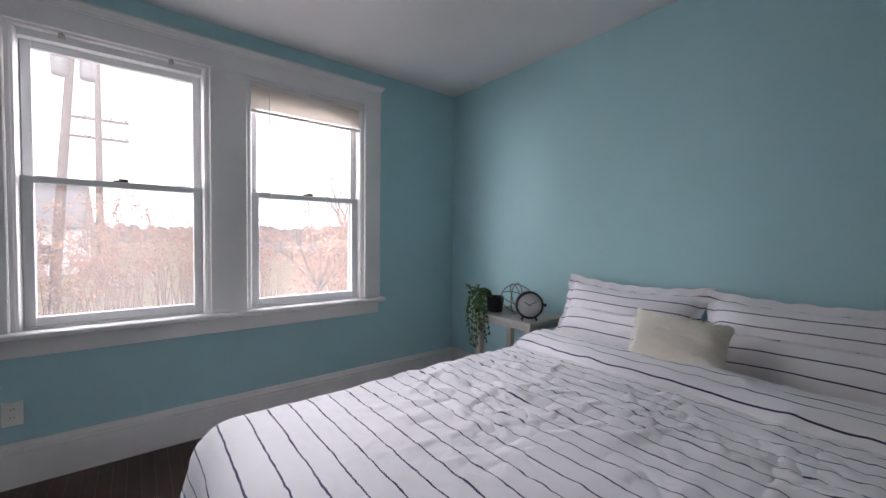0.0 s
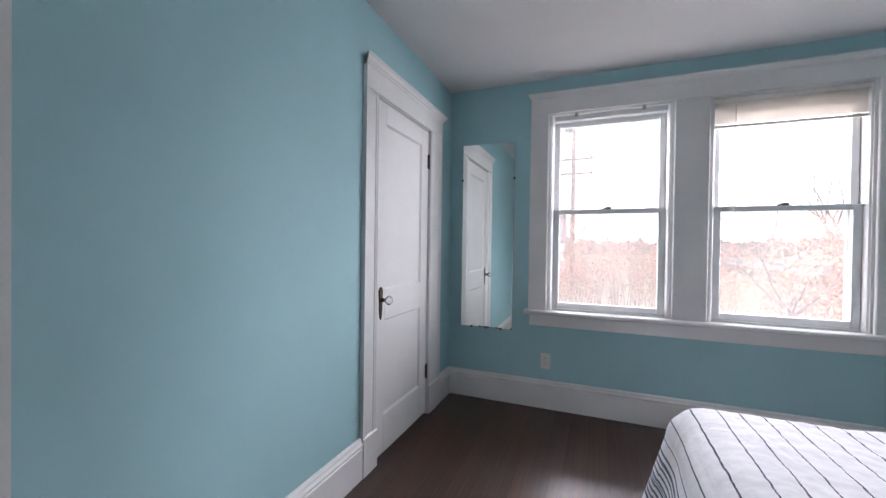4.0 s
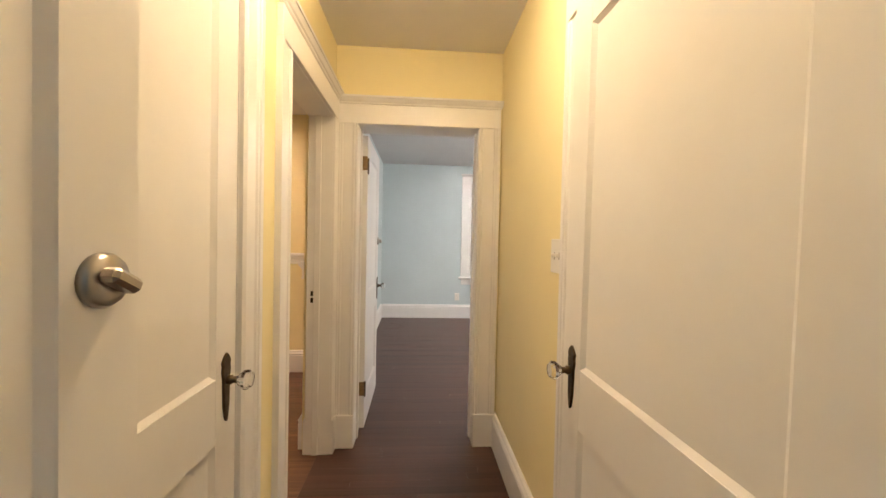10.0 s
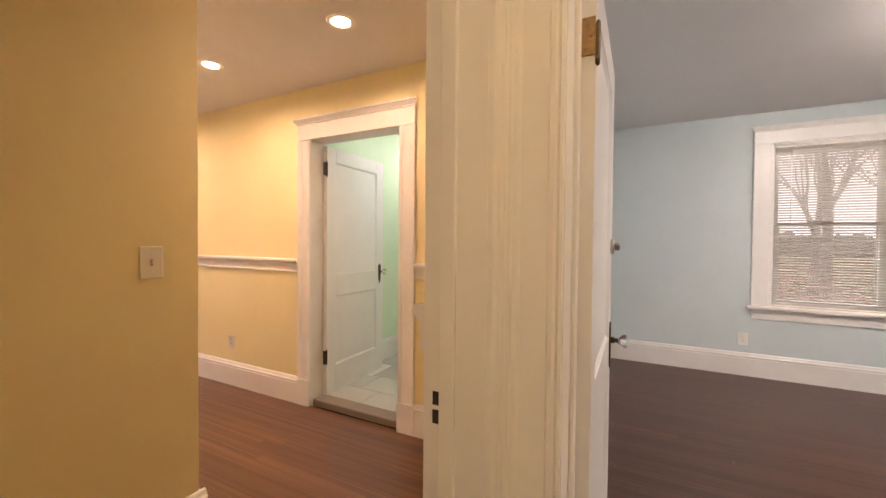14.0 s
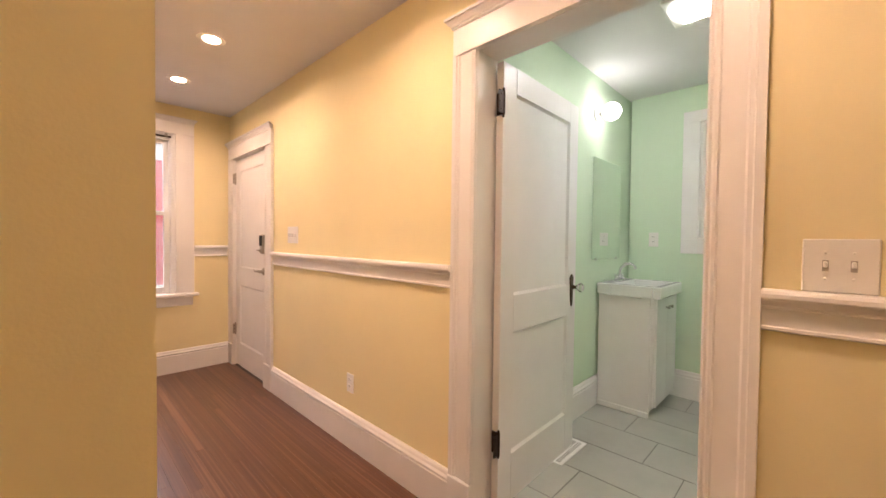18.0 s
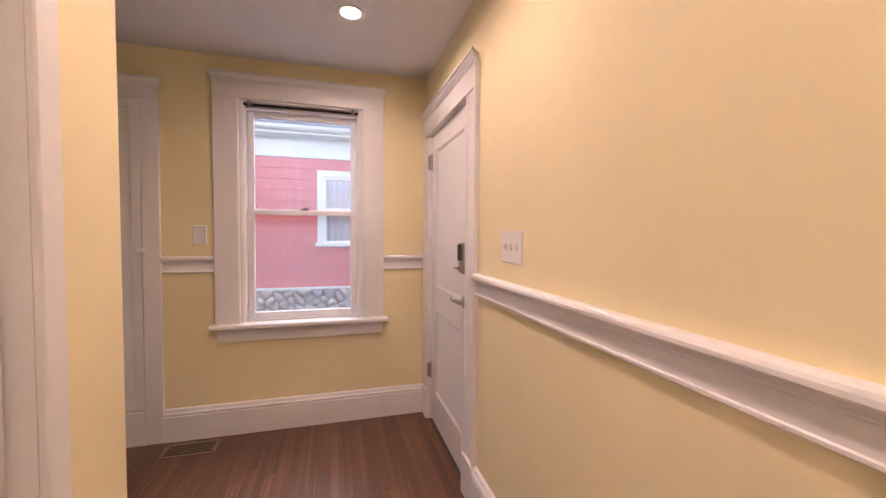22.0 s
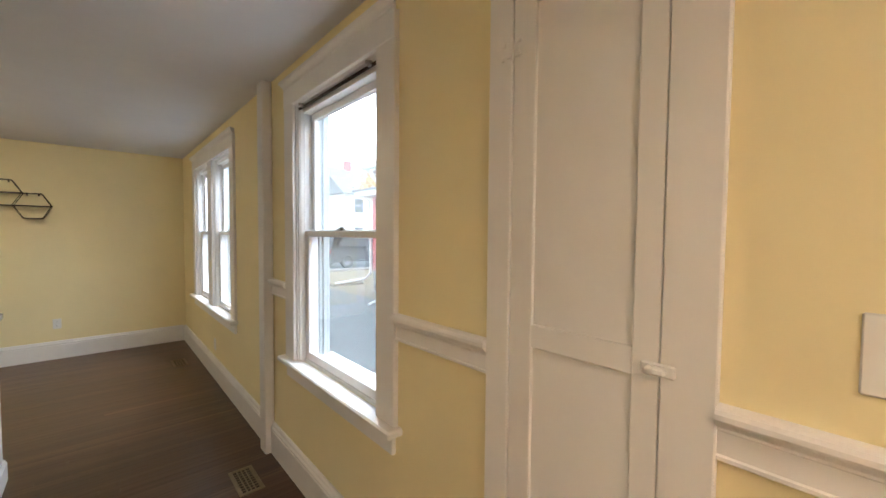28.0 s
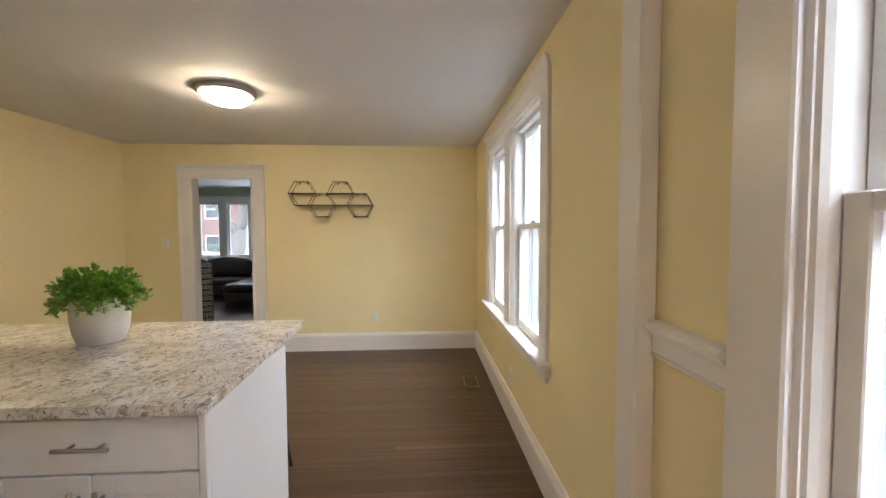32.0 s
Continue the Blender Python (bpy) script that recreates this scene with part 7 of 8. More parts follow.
for y0, y1 in ((-120, -4.8), (0.3, 120)):
    box(bm, 18.3, 18.59, y0, y1, -0.4, -0.25, 0.02)
struct(part("kerb", bm, MORTAR), "pale concrete kerb along the street", "kerb")
# own house: foundation, outer skin and roof, so that it is closed
slab("foundation_south", -2.35, 12.45, -0.27, -0.16, -1.2, -0.06, MORTAR, "concrete foundation of the house", "foundation")
slab("foundation_north", -2.35, 7.75, 9.04, 9.12, -2.2, -0.06, MORTAR, "concrete foundation of the house", "foundation")

# red neighbour house across the driveway
YN = -4.6
house = thing("red_house", Matrix.Translation((0, 0, 0)), "red clapboard house on a fieldstone foundation with pale green trim", "house")
HX0, HX1 = -4.5, 9.85
WINS = ((0.06, 0.96, 1.13, 2.49, 1), (5.2, 6.42, 1.15, 2.52, 1), (7.57, 8.99, 1.15, 2.60, 2), (-3.4, -2.4, 1.18, 2.5, 1))
boxes("stone_backing", MORTAR, house, (HX0, HX1, YN - 0.3, YN - 0.045, -1.2, 0.32))
boxes("wall_core", MORTAR, house, (HX0, HX1, YN - 0.45, YN - 0.12, 0.32, 3.0))
boxes("water_table", TRIMG, house, (HX0, HX1 + 0.02, YN - 0.04, YN + 0.012, 0.315, 0.355), chamfer=0.004)
# clapboards, split round the windows
z = 0.355
while z < 2.68:
    z1 = min(z + 0.196, 2.70)
    cuts = [HX0]
    for w in sorted(WINS):
        if w[2] - 0.1 < z1 and w[3] + 0.1 > z:
            cuts += [w[0] + 0.05, w[1] - 0.05]
    cuts.append(HX1)
    for a, b in zip(cuts[::2], cuts[1::2]):
        bm = bmesh.new()
        vv = [bm.verts.new(p) for p in ((a, YN - 0.11, z), (b, YN - 0.11, z), (b, YN, z), (a, YN, z), (a, YN - 0.11, z1 + 0.004), (b, YN - 0.11, z1 + 0.004), (b, YN - 0.022, z1 + 0.004), (a, YN - 0.022, z1 + 0.004))]
        for f in ((3, 2, 1, 0), (4, 5, 6, 7), (1, 2, 6, 5), (2, 3, 7, 6), (3, 0, 4, 7), (0, 1, 5, 4)):
            bm.faces.new([vv[i] for i in f])
        part("clapboard", bm, CLAP, house)
    z = z1
for w in WINS:
    for a, b in ((w[3] - 0.02, 2.70), (w[2] - 0.19, w[2])):
        boxes("clapboard", CLAP, house, (w[0] + 0.04, w[1] - 0.04, YN - 0.11, YN - 0.012, a, min(b, 2.70)))
boxes("corner_board", CLAP, house, (HX1, HX1 + 0.02, YN - 0.5, YN + 0.006, 0.33, 2.73))


def house_window(x0, x1, z0, z1, n, cover):
    w = part("window", bmesh.new(), TRIMG, house)
    c = 0.11
    boxes("casing", TRIMG, w, (x0, x0 + c, YN - 0.06, YN + 0.022, z0, z1), (x1 - c, x1, YN - 0.06, YN + 0.022, z0, z1), (x0 + c, x1 - c, YN - 0.06, YN + 0.02, z1 - c, z1), chamfer=0.003)
    boxes("sill", TRIMG, w, (x0 - 0.04, x1 + 0.04, YN - 0.06, YN + 0.05, z0 - 0.03, z0 + 0.03), chamfer=0.005)
    span = (x1 - x0 - 2 * c - (n - 1) * 0.09) / n
    for i in range(n):
        a = x0 + c + i * (span + 0.09)
        b = a + span
        if i:
            boxes("mullion", TRIMG, w, (a - 0.09, a, YN - 0.06, YN + 0.018, z0 + 0.03, z1 - c), chamfer=0.003)
        zm = (z0 + z1 - c) / 2 + 0.03
        for p, q, y in ((z0 + 0.03, zm + 0.02, YN - 0.04), (zm - 0.02, z1 - c, YN - 0.012)):
            boxes("sash", VINYL, w, (a, a + 0.045, y - 0.03, y, p, q), (b - 0.045, b, y - 0.03, y, p, q), (a + 0.045, b - 0.045, y - 0.03, y, p, p + 0.045), (a + 0.045, b - 0.045, y - 0.03, y, q - 0.045, q))
            boxes("pane", GLASS, w, (a + 0.04, b - 0.04, y - 0.018, y - 0.014, p + 0.04, q - 0.04)).visible_shadow = False
        if cover == "blind":
            bm = bmesh.new()
            zz = z0 + 0.06
            while zz < z1 - c:
                box(bm, a + 0.02, b - 0.02, YN - 0.1, YN - 0.092, zz, zz + 0.026)
                zz += 0.034
            tagged(part("blind_slats", bm, BLINDS, w), kind="stuff")
        else:
            bm = bmesh.new()
            grid(bm, 30, 1, lambda s, t: (a + (b - a) * s, YN - 0.095 + 0.012 * math.sin(s * 40), z0 + 0.04 + t * (z1 - c - z0 - 0.04)))
            part("curtain", bm, CURTAIN, w)


for wn_ in WINS:
    house_window(*wn_, "curtain" if wn_[0] == 0.06 else "blind")
bw = boxes("basement_window", TRIMG, house, (5.2, 6.32, YN - 0.04, YN + 0.05, 0.30, 0.37), (5.2, 6.32, YN - 0.04, YN + 0.05, -0.19, -0.12), (5.2, 5.27, YN - 0.04, YN + 0.045, -0.12, 0.30), (6.25, 6.32, YN - 0.04, YN + 0.045, -0.12, 0.30), chamfer=0.004)
boxes("pane", BASEPANE, bw, (5.27, 6.25, YN - 0.03, YN + 0.0, -0.12, 0.30))
# frieze, soffit, gutter, roof courses
boxes("frieze", TRIMG, house, (HX0, HX1 + 0.03, YN - 0.12, YN + 0.02, 2.70, 3.04), chamfer=0.003)
boxes("soffit", TRIMG, house, (HX0, HX1 + 0.35, YN - 0.2, YN + 0.36, 3.04, 3.07))
bm = bmesh.new()
for f in range(6):
    a0, a1 = math.pi + f * math.pi / 6, math.pi + (f + 1) * math.pi / 6
    c0, c1 = (YN + 0.40 - 0.07 * math.cos(a0) * -1, 3.16 + 0.075 * math.sin(a0)), (YN + 0.40 - 0.07 * math.cos(a1) * -1, 3.16 + 0.075 * math.sin(a1))
    v = [bm.verts.new(p) for p in ((HX0, c0[0], c0[1]), (HX1 + 0.38, c0[0], c0[1]), (HX1 + 0.38, c1[0], c1[1]), (HX0, c1[0], c1[1]))]
    bm.faces.new(v)
gt = part("gutter", bm, TRIMG, house)
gt.modifiers.new("thick", "SOLIDIFY").thickness = 0.006
boxes("fascia", TRIMG, house, (HX0, HX1 + 0.36, YN + 0.31, YN + 0.335, 3.05, 3.2))
for k in range(15):
    y0, z0 = YN + 0.38 - k * 0.22, 3.2 + k * 0.105
    bm = bmesh.new()
    v = [bm.verts.new(p) for p in ((HX0, y0, z0), (HX1 + 0.36, y0, z0), (HX1 + 0.36, y0 - 0.25, z0 + 0.105), (HX0, y0 - 0.25, z0 + 0.105), (HX0, y0, z0 + 0.014), (HX1 + 0.36, y0, z0 + 0.014), (HX1 + 0.36, y0 - 0.25, z0 + 0.119), (HX0, y0 - 0.25, z0 + 0.119))]
    for f in ((3, 2, 1, 0), (4, 5, 6, 7), (0, 1, 5, 4), (1, 2, 6, 5), (2, 3, 7, 6), (3, 0, 4, 7)):
        bm.faces.new([v[i] for i in f])
    part("shingle_course", bm, SHINGLE, house)
bm = bmesh.new()
v = [bm.verts.new(p) for p in ((HX0, YN + 0.3, 3.1), (HX1, YN + 0.3, 3.1), (HX1, YN - 2.95, 4.7), (HX0, YN - 2.95, 4.7), (HX0, YN - 6.2, 3.1), (HX1, YN - 6.2, 3.1))]
for f in ((0, 1, 2, 3), (3, 2, 5, 4), (1, 5, 2), (0, 3, 4), (0, 4, 5, 1)):
    bm.faces.new([v[i] for i in f])
part("roof", bm, SHINGLE, house)
boxes("rear_wall", CLAP, house, (HX0, HX1, -10.7, -10.5, -1, 3.0), (HX0, HX0 + 0.2, -10.5, -4.8, -1, 3.0), (HX1 - 0.2, HX1 - 0.01, -10.5, -5.06, -1, 3.0))
# set-back wing at the corner, with its own eave
for k in range(12):
    boxes("wing_clapboard", CLAP, house, (HX1, 12.1, -5.72, -5.62 - 0.002 * (k % 2), 0.3 + k * 0.196, 0.496 + k * 0.196 - 0.006))
boxes("wing_foundation", MORTAR, house, (HX1, 12.08, -5.75, -5.64, -1.0, 0.3))
boxes("wing_eave", TRIMG, house, (HX1, 12.5, -5.9, -5.2, 2.62, 2.78), chamfer=0.01)
boxes("wing_roof", SHINGLE, house, (HX1, 12.6, -6.6, -5.15, 2.78, 2.84), chamfer=0.01)
boxes("wing_window", VINYL, house, (10.9, 11.5, -5.63, -5.6, 1.25, 2.25), chamfer=0.01)


def spout(pts, label):
    bm = bmesh.new()
    tube(bm, pts, 0.038, 4)
    return part("downspout", bm, VINYL, house, label)


spout([(9.9, YN + 0.37, 3.08), (9.9, YN + 0.36, 2.95), (9.9, YN + 0.06, 2.62), (9.9, YN + 0.05, -0.1), (9.86, YN + 0.2, -0.22), (9.8, YN + 0.5, -0.3)], "white metal downspout")
spout([(12.15, -5.2, 2.7), (12.15, -5.55, 2.5), (12.15, -5.58, 0.2), (12.2, -5.4, 0.02), (13.4, -5.0, -0.22)], "white downspout with a long outlet pipe")
spout([(-0.95, YN + 0.37, 3.08), (-0.95, YN + 0.06, 2.62), (-0.95, YN + 0.05, -0.55), (-0.97, YN + 0.25, -0.66)], "white metal downspout")

# fieldstones: a shattered-cell pattern with rounded stones in mortar
rng = random.Random(8)
sites = []
x = HX0 + 0.1
while x < HX1:
    gz = ground_z(x, YN) - 0.02
    z = gz + rng.uniform(0.02, 0.12)
    while z < 0.33:
        sites.append((x + rng.uniform(-0.1, 0.1), z + rng.uniform(-0.035, 0.035)))
        z += rng.uniform(0.10, 0.16)
    x += rng.uniform(0.15, 0.23)


def cell(i):
    """The part of the wall nearest to site i."""
    px, pz = sites[i]
    poly = [(max(px - 0.3, HX0), ground_z(px, YN) - 0.05), (min(px + 0.3, HX1), ground_z(px, YN) - 0.05), (min(px + 0.3, HX1), 0.315), (max(px - 0.3, HX0), 0.315)]
    for j, (qx, qz) in enumerate(sites):
        if j == i or abs(qx - px) > 0.6:
            continue
        mx, mz, dx, dz = (px + qx) / 2, (pz + qz) / 2, qx - px, qz - pz
        ln = math.hypot(dx, dz)
        side = lambda p: ((p[0] - mx) * dx + (p[1] - mz) * dz) / ln + 0.011
        out = []
        for a, b in zip(poly, poly[1:] + poly[:1]):
            sa, sb = side(a), side(b)
            if sa <= 0:
                out.append(a)
            if sa * sb < 0:
                f = sa / (sa - sb)
                out.append((a[0] + (b[0] - a[0]) * f, a[1] + (b[1] - a[1]) * f))
        poly = out
        if len(poly) < 3:
            return []
    return poly


for i in range(len(sites)):
    poly = cell(i)
    if len(poly) < 3 or (5.08 < sites[i][0] < 6.44 and sites[i][1] > -0.26):
        continue
    # corner rounding
    rnd = []
    for a, b, c in zip(poly[-1:] + poly[:-1], poly, poly[1:] + poly[:1]):
        rnd += [(b[0] * 0.74 + a[0] * 0.26, b[1] * 0.74 + a[1] * 0.26), (b[0] * 0.74 + c[0] * 0.26, b[1] * 0.74 + c[1] * 0.26)]
    cx, cz = sum(p[0] for p in rnd) / len(rnd), sum(p[1] for p in rnd) / len(rnd)
    bm = bmesh.new()
    h = rng.uniform(0.02, 0.05)
    rings = []
    for f, out in ((1.0, -0.05), (1.0, 0.0), (0.84, h * 0.75)):
        rings.append([bm.verts.new(((p[0] - cx) * f, out + (rng.uniform(-0.008, 0.008) if out > 0 else 0), (p[1] - cz) * f)) for p in rnd])
    top = bm.verts.new((rng.uniform(-0.02, 0.02), h, rng.uniform(-0.02, 0.02)))
    k = len(rnd)
    for a, b in zip(rings, rings[1:]):
        for q in range(k):
            bm.faces.new((a[q], a[(q + 1) % k], b[(q + 1) % k], b[q])).smooth = True
    for q in range(k):
        bm.faces.new((rings[-1][q], rings[-1][(q + 1) % k], top)).smooth = True
    bmesh.ops.recalc_face_normals(bm, faces=bm.faces[:])
    st = part("stone", bm, STONE, house)
    st.location = (cx, YN, cz)


# ---- trees and shrubs ----
def branch(bm, p, d, ln, r, depth, rng, tips, spread=0.55, segs=6):
    """A limb that wanders, tapers and forks."""
    n = 5
    pts, rad = [p.copy()], [r]
    for i in range(n):
        d = (d + Vector((rng.uniform(-0.16, 0.16), rng.uniform(-0.16, 0.16), rng.uniform(-0.06, 0.12)))).normalized()
        p = p + d * ln / n
        pts.append(p.copy())
        rad.append(r * (1 - 0.42 * (i + 1) / n))
    tube(bm, pts, rad, segs)
    if depth == 0:
        tips.append((pts[-1], d))
        return
    for k in range(rng.choice((2, 3, 3)) if depth > 1 else 3):
        a = Vector((rng.uniform(-1, 1), rng.uniform(-1, 1), rng.uniform(-0.3, 0.6))).normalized()
        q = pts[-1] if k < 2 else pts[rng.randint(2, n - 1)]
        branch(bm, q, (d + a * spread * rng.uniform(0.8, 1.5)).normalized(), ln * rng.uniform(0.62, 0.82), rad[-1] * rng.uniform(0.6, 0.85), depth - 1, rng, tips, spread, max(4, segs - 1))


def tree(x, y, trunk_h, r, depth, seed, label, bark, limb=2.2, leaf=None, leaves_n=0, leaf_size=0.12, spread=0.6, lean=(0, 0), first=5):
    z = ground_z(x, y) - 0.05
    t = thing("tree", Matrix.Translation((x, y, z)), label, "tree")
    rng = random.Random(seed)
    tr, cr, tips = bmesh.new(), bmesh.new(), []
    top = Vector((lean[0], lean[1], trunk_h))
    tube(tr, [Vector((0, 0, 0)), Vector((0, 0, 0.15)), top * 0.5 + Vector((rng.uniform(-0.05, 0.05), 0, 0)), top], [r * 1.35, r * 1.08, r * 0.95, r * 0.82], 10)
    for k in range(first):
        a = 2 * math.pi * k / first + rng.uniform(-0.4, 0.4)
        branch(cr, top * rng.uniform(0.82, 1.0), Vector((math.cos(a) * spread, math.sin(a) * spread, 1.0)).normalized(), limb * rng.uniform(0.8, 1.2), r * rng.uniform(0.45, 0.7), depth, rng, tips, spread)
    part("trunk", tr, bark, t)
    tagged(part("crown", cr, bark, t), kind="stuff")
    if leaf:
        lv = bmesh.new()
        for k in range(leaves_n):
            p, d = tips[rng.randrange(len(tips))]
            q = p + Vector((rng.gauss(0, 0.35), rng.gauss(0, 0.35), rng.gauss(0, 0.28)))
            leaf_at(lv, q, Vector((rng.uniform(-1, 1), rng.uniform(-1, 1), rng.uniform(-0.8, 0.5))), leaf_size * rng.uniform(0.7, 1.3), Vector((rng.uniform(-1, 1), rng.uniform(-1, 1), 1)))
        tagged(part("foliage", lv, leaf, t), kind="stuff")
    return t


def shrub(x, y, w, d, h, seed, leaf, n, label, size=0.09, twigs=26, fork=0, bark=BARKD):
    """Stems from the ground, forked into thin twigs where fork is given, with leaves along them and in loose lobes."""
    z = ground_z(x, y) - 0.03
    s = thing("shrub", Matrix.Translation((x, y, z)), label, "shrub")
    rng = random.Random(seed)
    tw, lv, ends = bmesh.new(), bmesh.new(), []
    for k in range(twigs):
        bx, by = rng.uniform(-w / 2, w / 2) * 0.8, rng.uniform(-d / 2, d / 2) * 0.8
        hh = h * rng.uniform(0.5, 1.15)
        a, b = Vector((bx + rng.uniform(-0.25, 0.25), by + rng.uniform(-0.15, 0.15), hh * 0.5)), Vector((bx + rng.uniform(-0.6, 0.6), by + rng.uniform(-0.3, 0.3), hh))
        tube(tw, [Vector((bx, by, 0)), a, b], [0.018, 0.011, 0.005], 3)
        for i in range(fork):
            p = a.lerp(b, rng.random())
            q = p + Vector((rng.gauss(0, 0.28), rng.gauss(0, 0.28), rng.uniform(0.0, 0.45)))
            tube(tw, [p, p.lerp(q, 0.5) + Vector((rng.gauss(0, 0.03), rng.gauss(0, 0.03), 0.02)), q], [0.007, 0.005, 0.003], 3)
            ends.append((p, q))
    lobes = [(rng.uniform(-w / 2, w / 2), rng.uniform(-d / 2, d / 2), rng.uniform(0.3, 0.8) * h, rng.uniform(0.25, 0.5) * h) for k in range(max(5, int(w * 2)))]
    for k in range(n):
        if ends and k % 5:
            p, q = ends[rng.randrange(len(ends))]
            p = p.lerp(q, rng.random()) + Vector((rng.gauss(0, 0.05), rng.gauss(0, 0.05), rng.gauss(0, 0.05)))
        else:
            lx, ly, lz, lr = lobes[rng.randrange(len(lobes))]
            p = Vector((lx + rng.gauss(0, lr * 0.6), ly + rng.gauss(0, lr * 0.6), max(0.05, min(lz * (0.7 if ends else 1.0) + rng.gauss(0, lr * 0.55), h))))
        leaf_at(lv, p, Vector((rng.uniform(-1, 1), rng.uniform(-1, 1), rng.uniform(-0.6, 0.8))), size * rng.uniform(0.6, 1.4), Vector((rng.uniform(-1, 1), rng.uniform(-1, 1), 1)))
    tagged(part("twigs", tw, bark, s), kind="stuff")
    tagged(part("foliage", lv, leaf, s), kind="stuff")


TWIGR = noisy("red_brown_twig", [(0.3, srgb(136, 96, 88)), (0.7, srgb(176, 140, 126))], 5.0, fine=40.0)
LEAFT = noisy("tan_leaf", [(0.3, srgb(150, 92, 80)), (0.5, srgb(196, 150, 126)), (0.72, srgb(186, 166, 122))], 0.9)
tree(15.0, -11.5, 3.6, 0.34, 4, 3, "large bare grey tree behind the red house", BARK, limb=3.4, spread=0.75)
tree(24.0, -14.5, 2.4, 0.16, 3, 5, "young tree with thin yellow autumn leaves", BARK, limb=1.5, leaf=LEAFY, leaves_n=2200, leaf_size=0.2)
tree(40.0, -16.0, 4.0, 0.25, 4, 21, "bare tree across the street", BARKD, limb=2.8)
tree(18.0, 7.8, 2.0, 0.27, 4, 14, "bare street tree with pale bark and a forked trunk", BARK, limb=2.2, spread=0.8, lean=(0.1, -0.25), first=3)
tree(34.0, 22.0, 3.0, 0.2, 3, 17, "bare tree across the street", BARKD, limb=2.4)
for k in range(9):
    rr = random.Random(30 + k)
    tree(-13.0 - rr.uniform(0, 9), -2.0 + k * 2.1 + rr.uniform(-0.8, 0.8), rr.uniform(2.6, 4.2), rr.uniform(0.1, 0.17), 3, 31 + k, "slender bare tree in the wood beside the house", BARKD, limb=2.2, spread=0.5)
for k in range(7):
    rr = random.Random(200 + k)
    tree(-8.0 - rr.uniform(0, 7), 3.1 + k * 0.32 + rr.uniform(-0.15, 0.15), rr.uniform(3.2, 4.8), rr.uniform(0.09, 0.16), 3, 210 + k, "slender bare tree in the wood beside the house", BARK, limb=2.0, spread=0.5)
tree(8.35, 14.2, 1.2, 0.05, 4, 41, "small bare tree in the brush behind the house", BARKD, limb=0.95, spread=0.8)
tree(13.5, 24.0, 2.6, 0.14, 4, 43, "bare tree in the brush behind the house", BARKD, limb=1.7)
for k in range(17):
    rr = random.Random(60 + k)
    shrub(-13 + k * 2.5 + rr.uniform(-0.7, 0.7), 16.5 + rr.uniform(-2.5, 4.0), 4.0, 3.0, rr.uniform(2.3, 3.3), 60 + k, LEAFT, 6500, "wild russet and brown autumn brush", 0.065, 100, 8, TWIGR)
for k in range(9):
    shrub(30.5 + (k % 2), 9.0 + k * 2.2, 2.4, 1.4, 1.5, 90 + k, LEAFG, 700, "evergreen hedge across the street", 0.12)
for k in range(6):
    shrub(-8.6 - (k % 3), 1.5 + k * 1.9, 2.4, 1.8, 2.0, 120 + k, LEAFR, 1400, "bare brown shrubs along the side yard", 0.09)
# fallen leaves
rng = random.Random(77)
lv = bmesh.new()
for k in range(900):
    x, y = (rng.uniform(9, 18), rng.uniform(-6.5, -0.8)) if k % 3 else (rng.uniform(-3, 10), -4.5 + abs(rng.gauss(0, 0.35)))
    if not (x < 9.9 and y < YN):
        leaf_at(lv, Vector((x, y, ground_z(x, y) + 0.025)), Vector((rng.uniform(-1, 1), rng.uniform(-1, 1), 0.05)), rng.uniform(0.04, 0.08), Vector((0, 0, 1)))
tagged(part("fallen_leaves", lv, LEAFR), "fallen brown leaves scattered on the asphalt", "leaves", kind="stuff")
bm = bmesh.new()
box(bm, 13.6, 17.5, -6.2, -5.0, -0.42, -0.24, 0.05)
tagged(part("planting_bed", bm, GRASS), "raised grass strip with brown leaves", "planting bed", kind="structure")


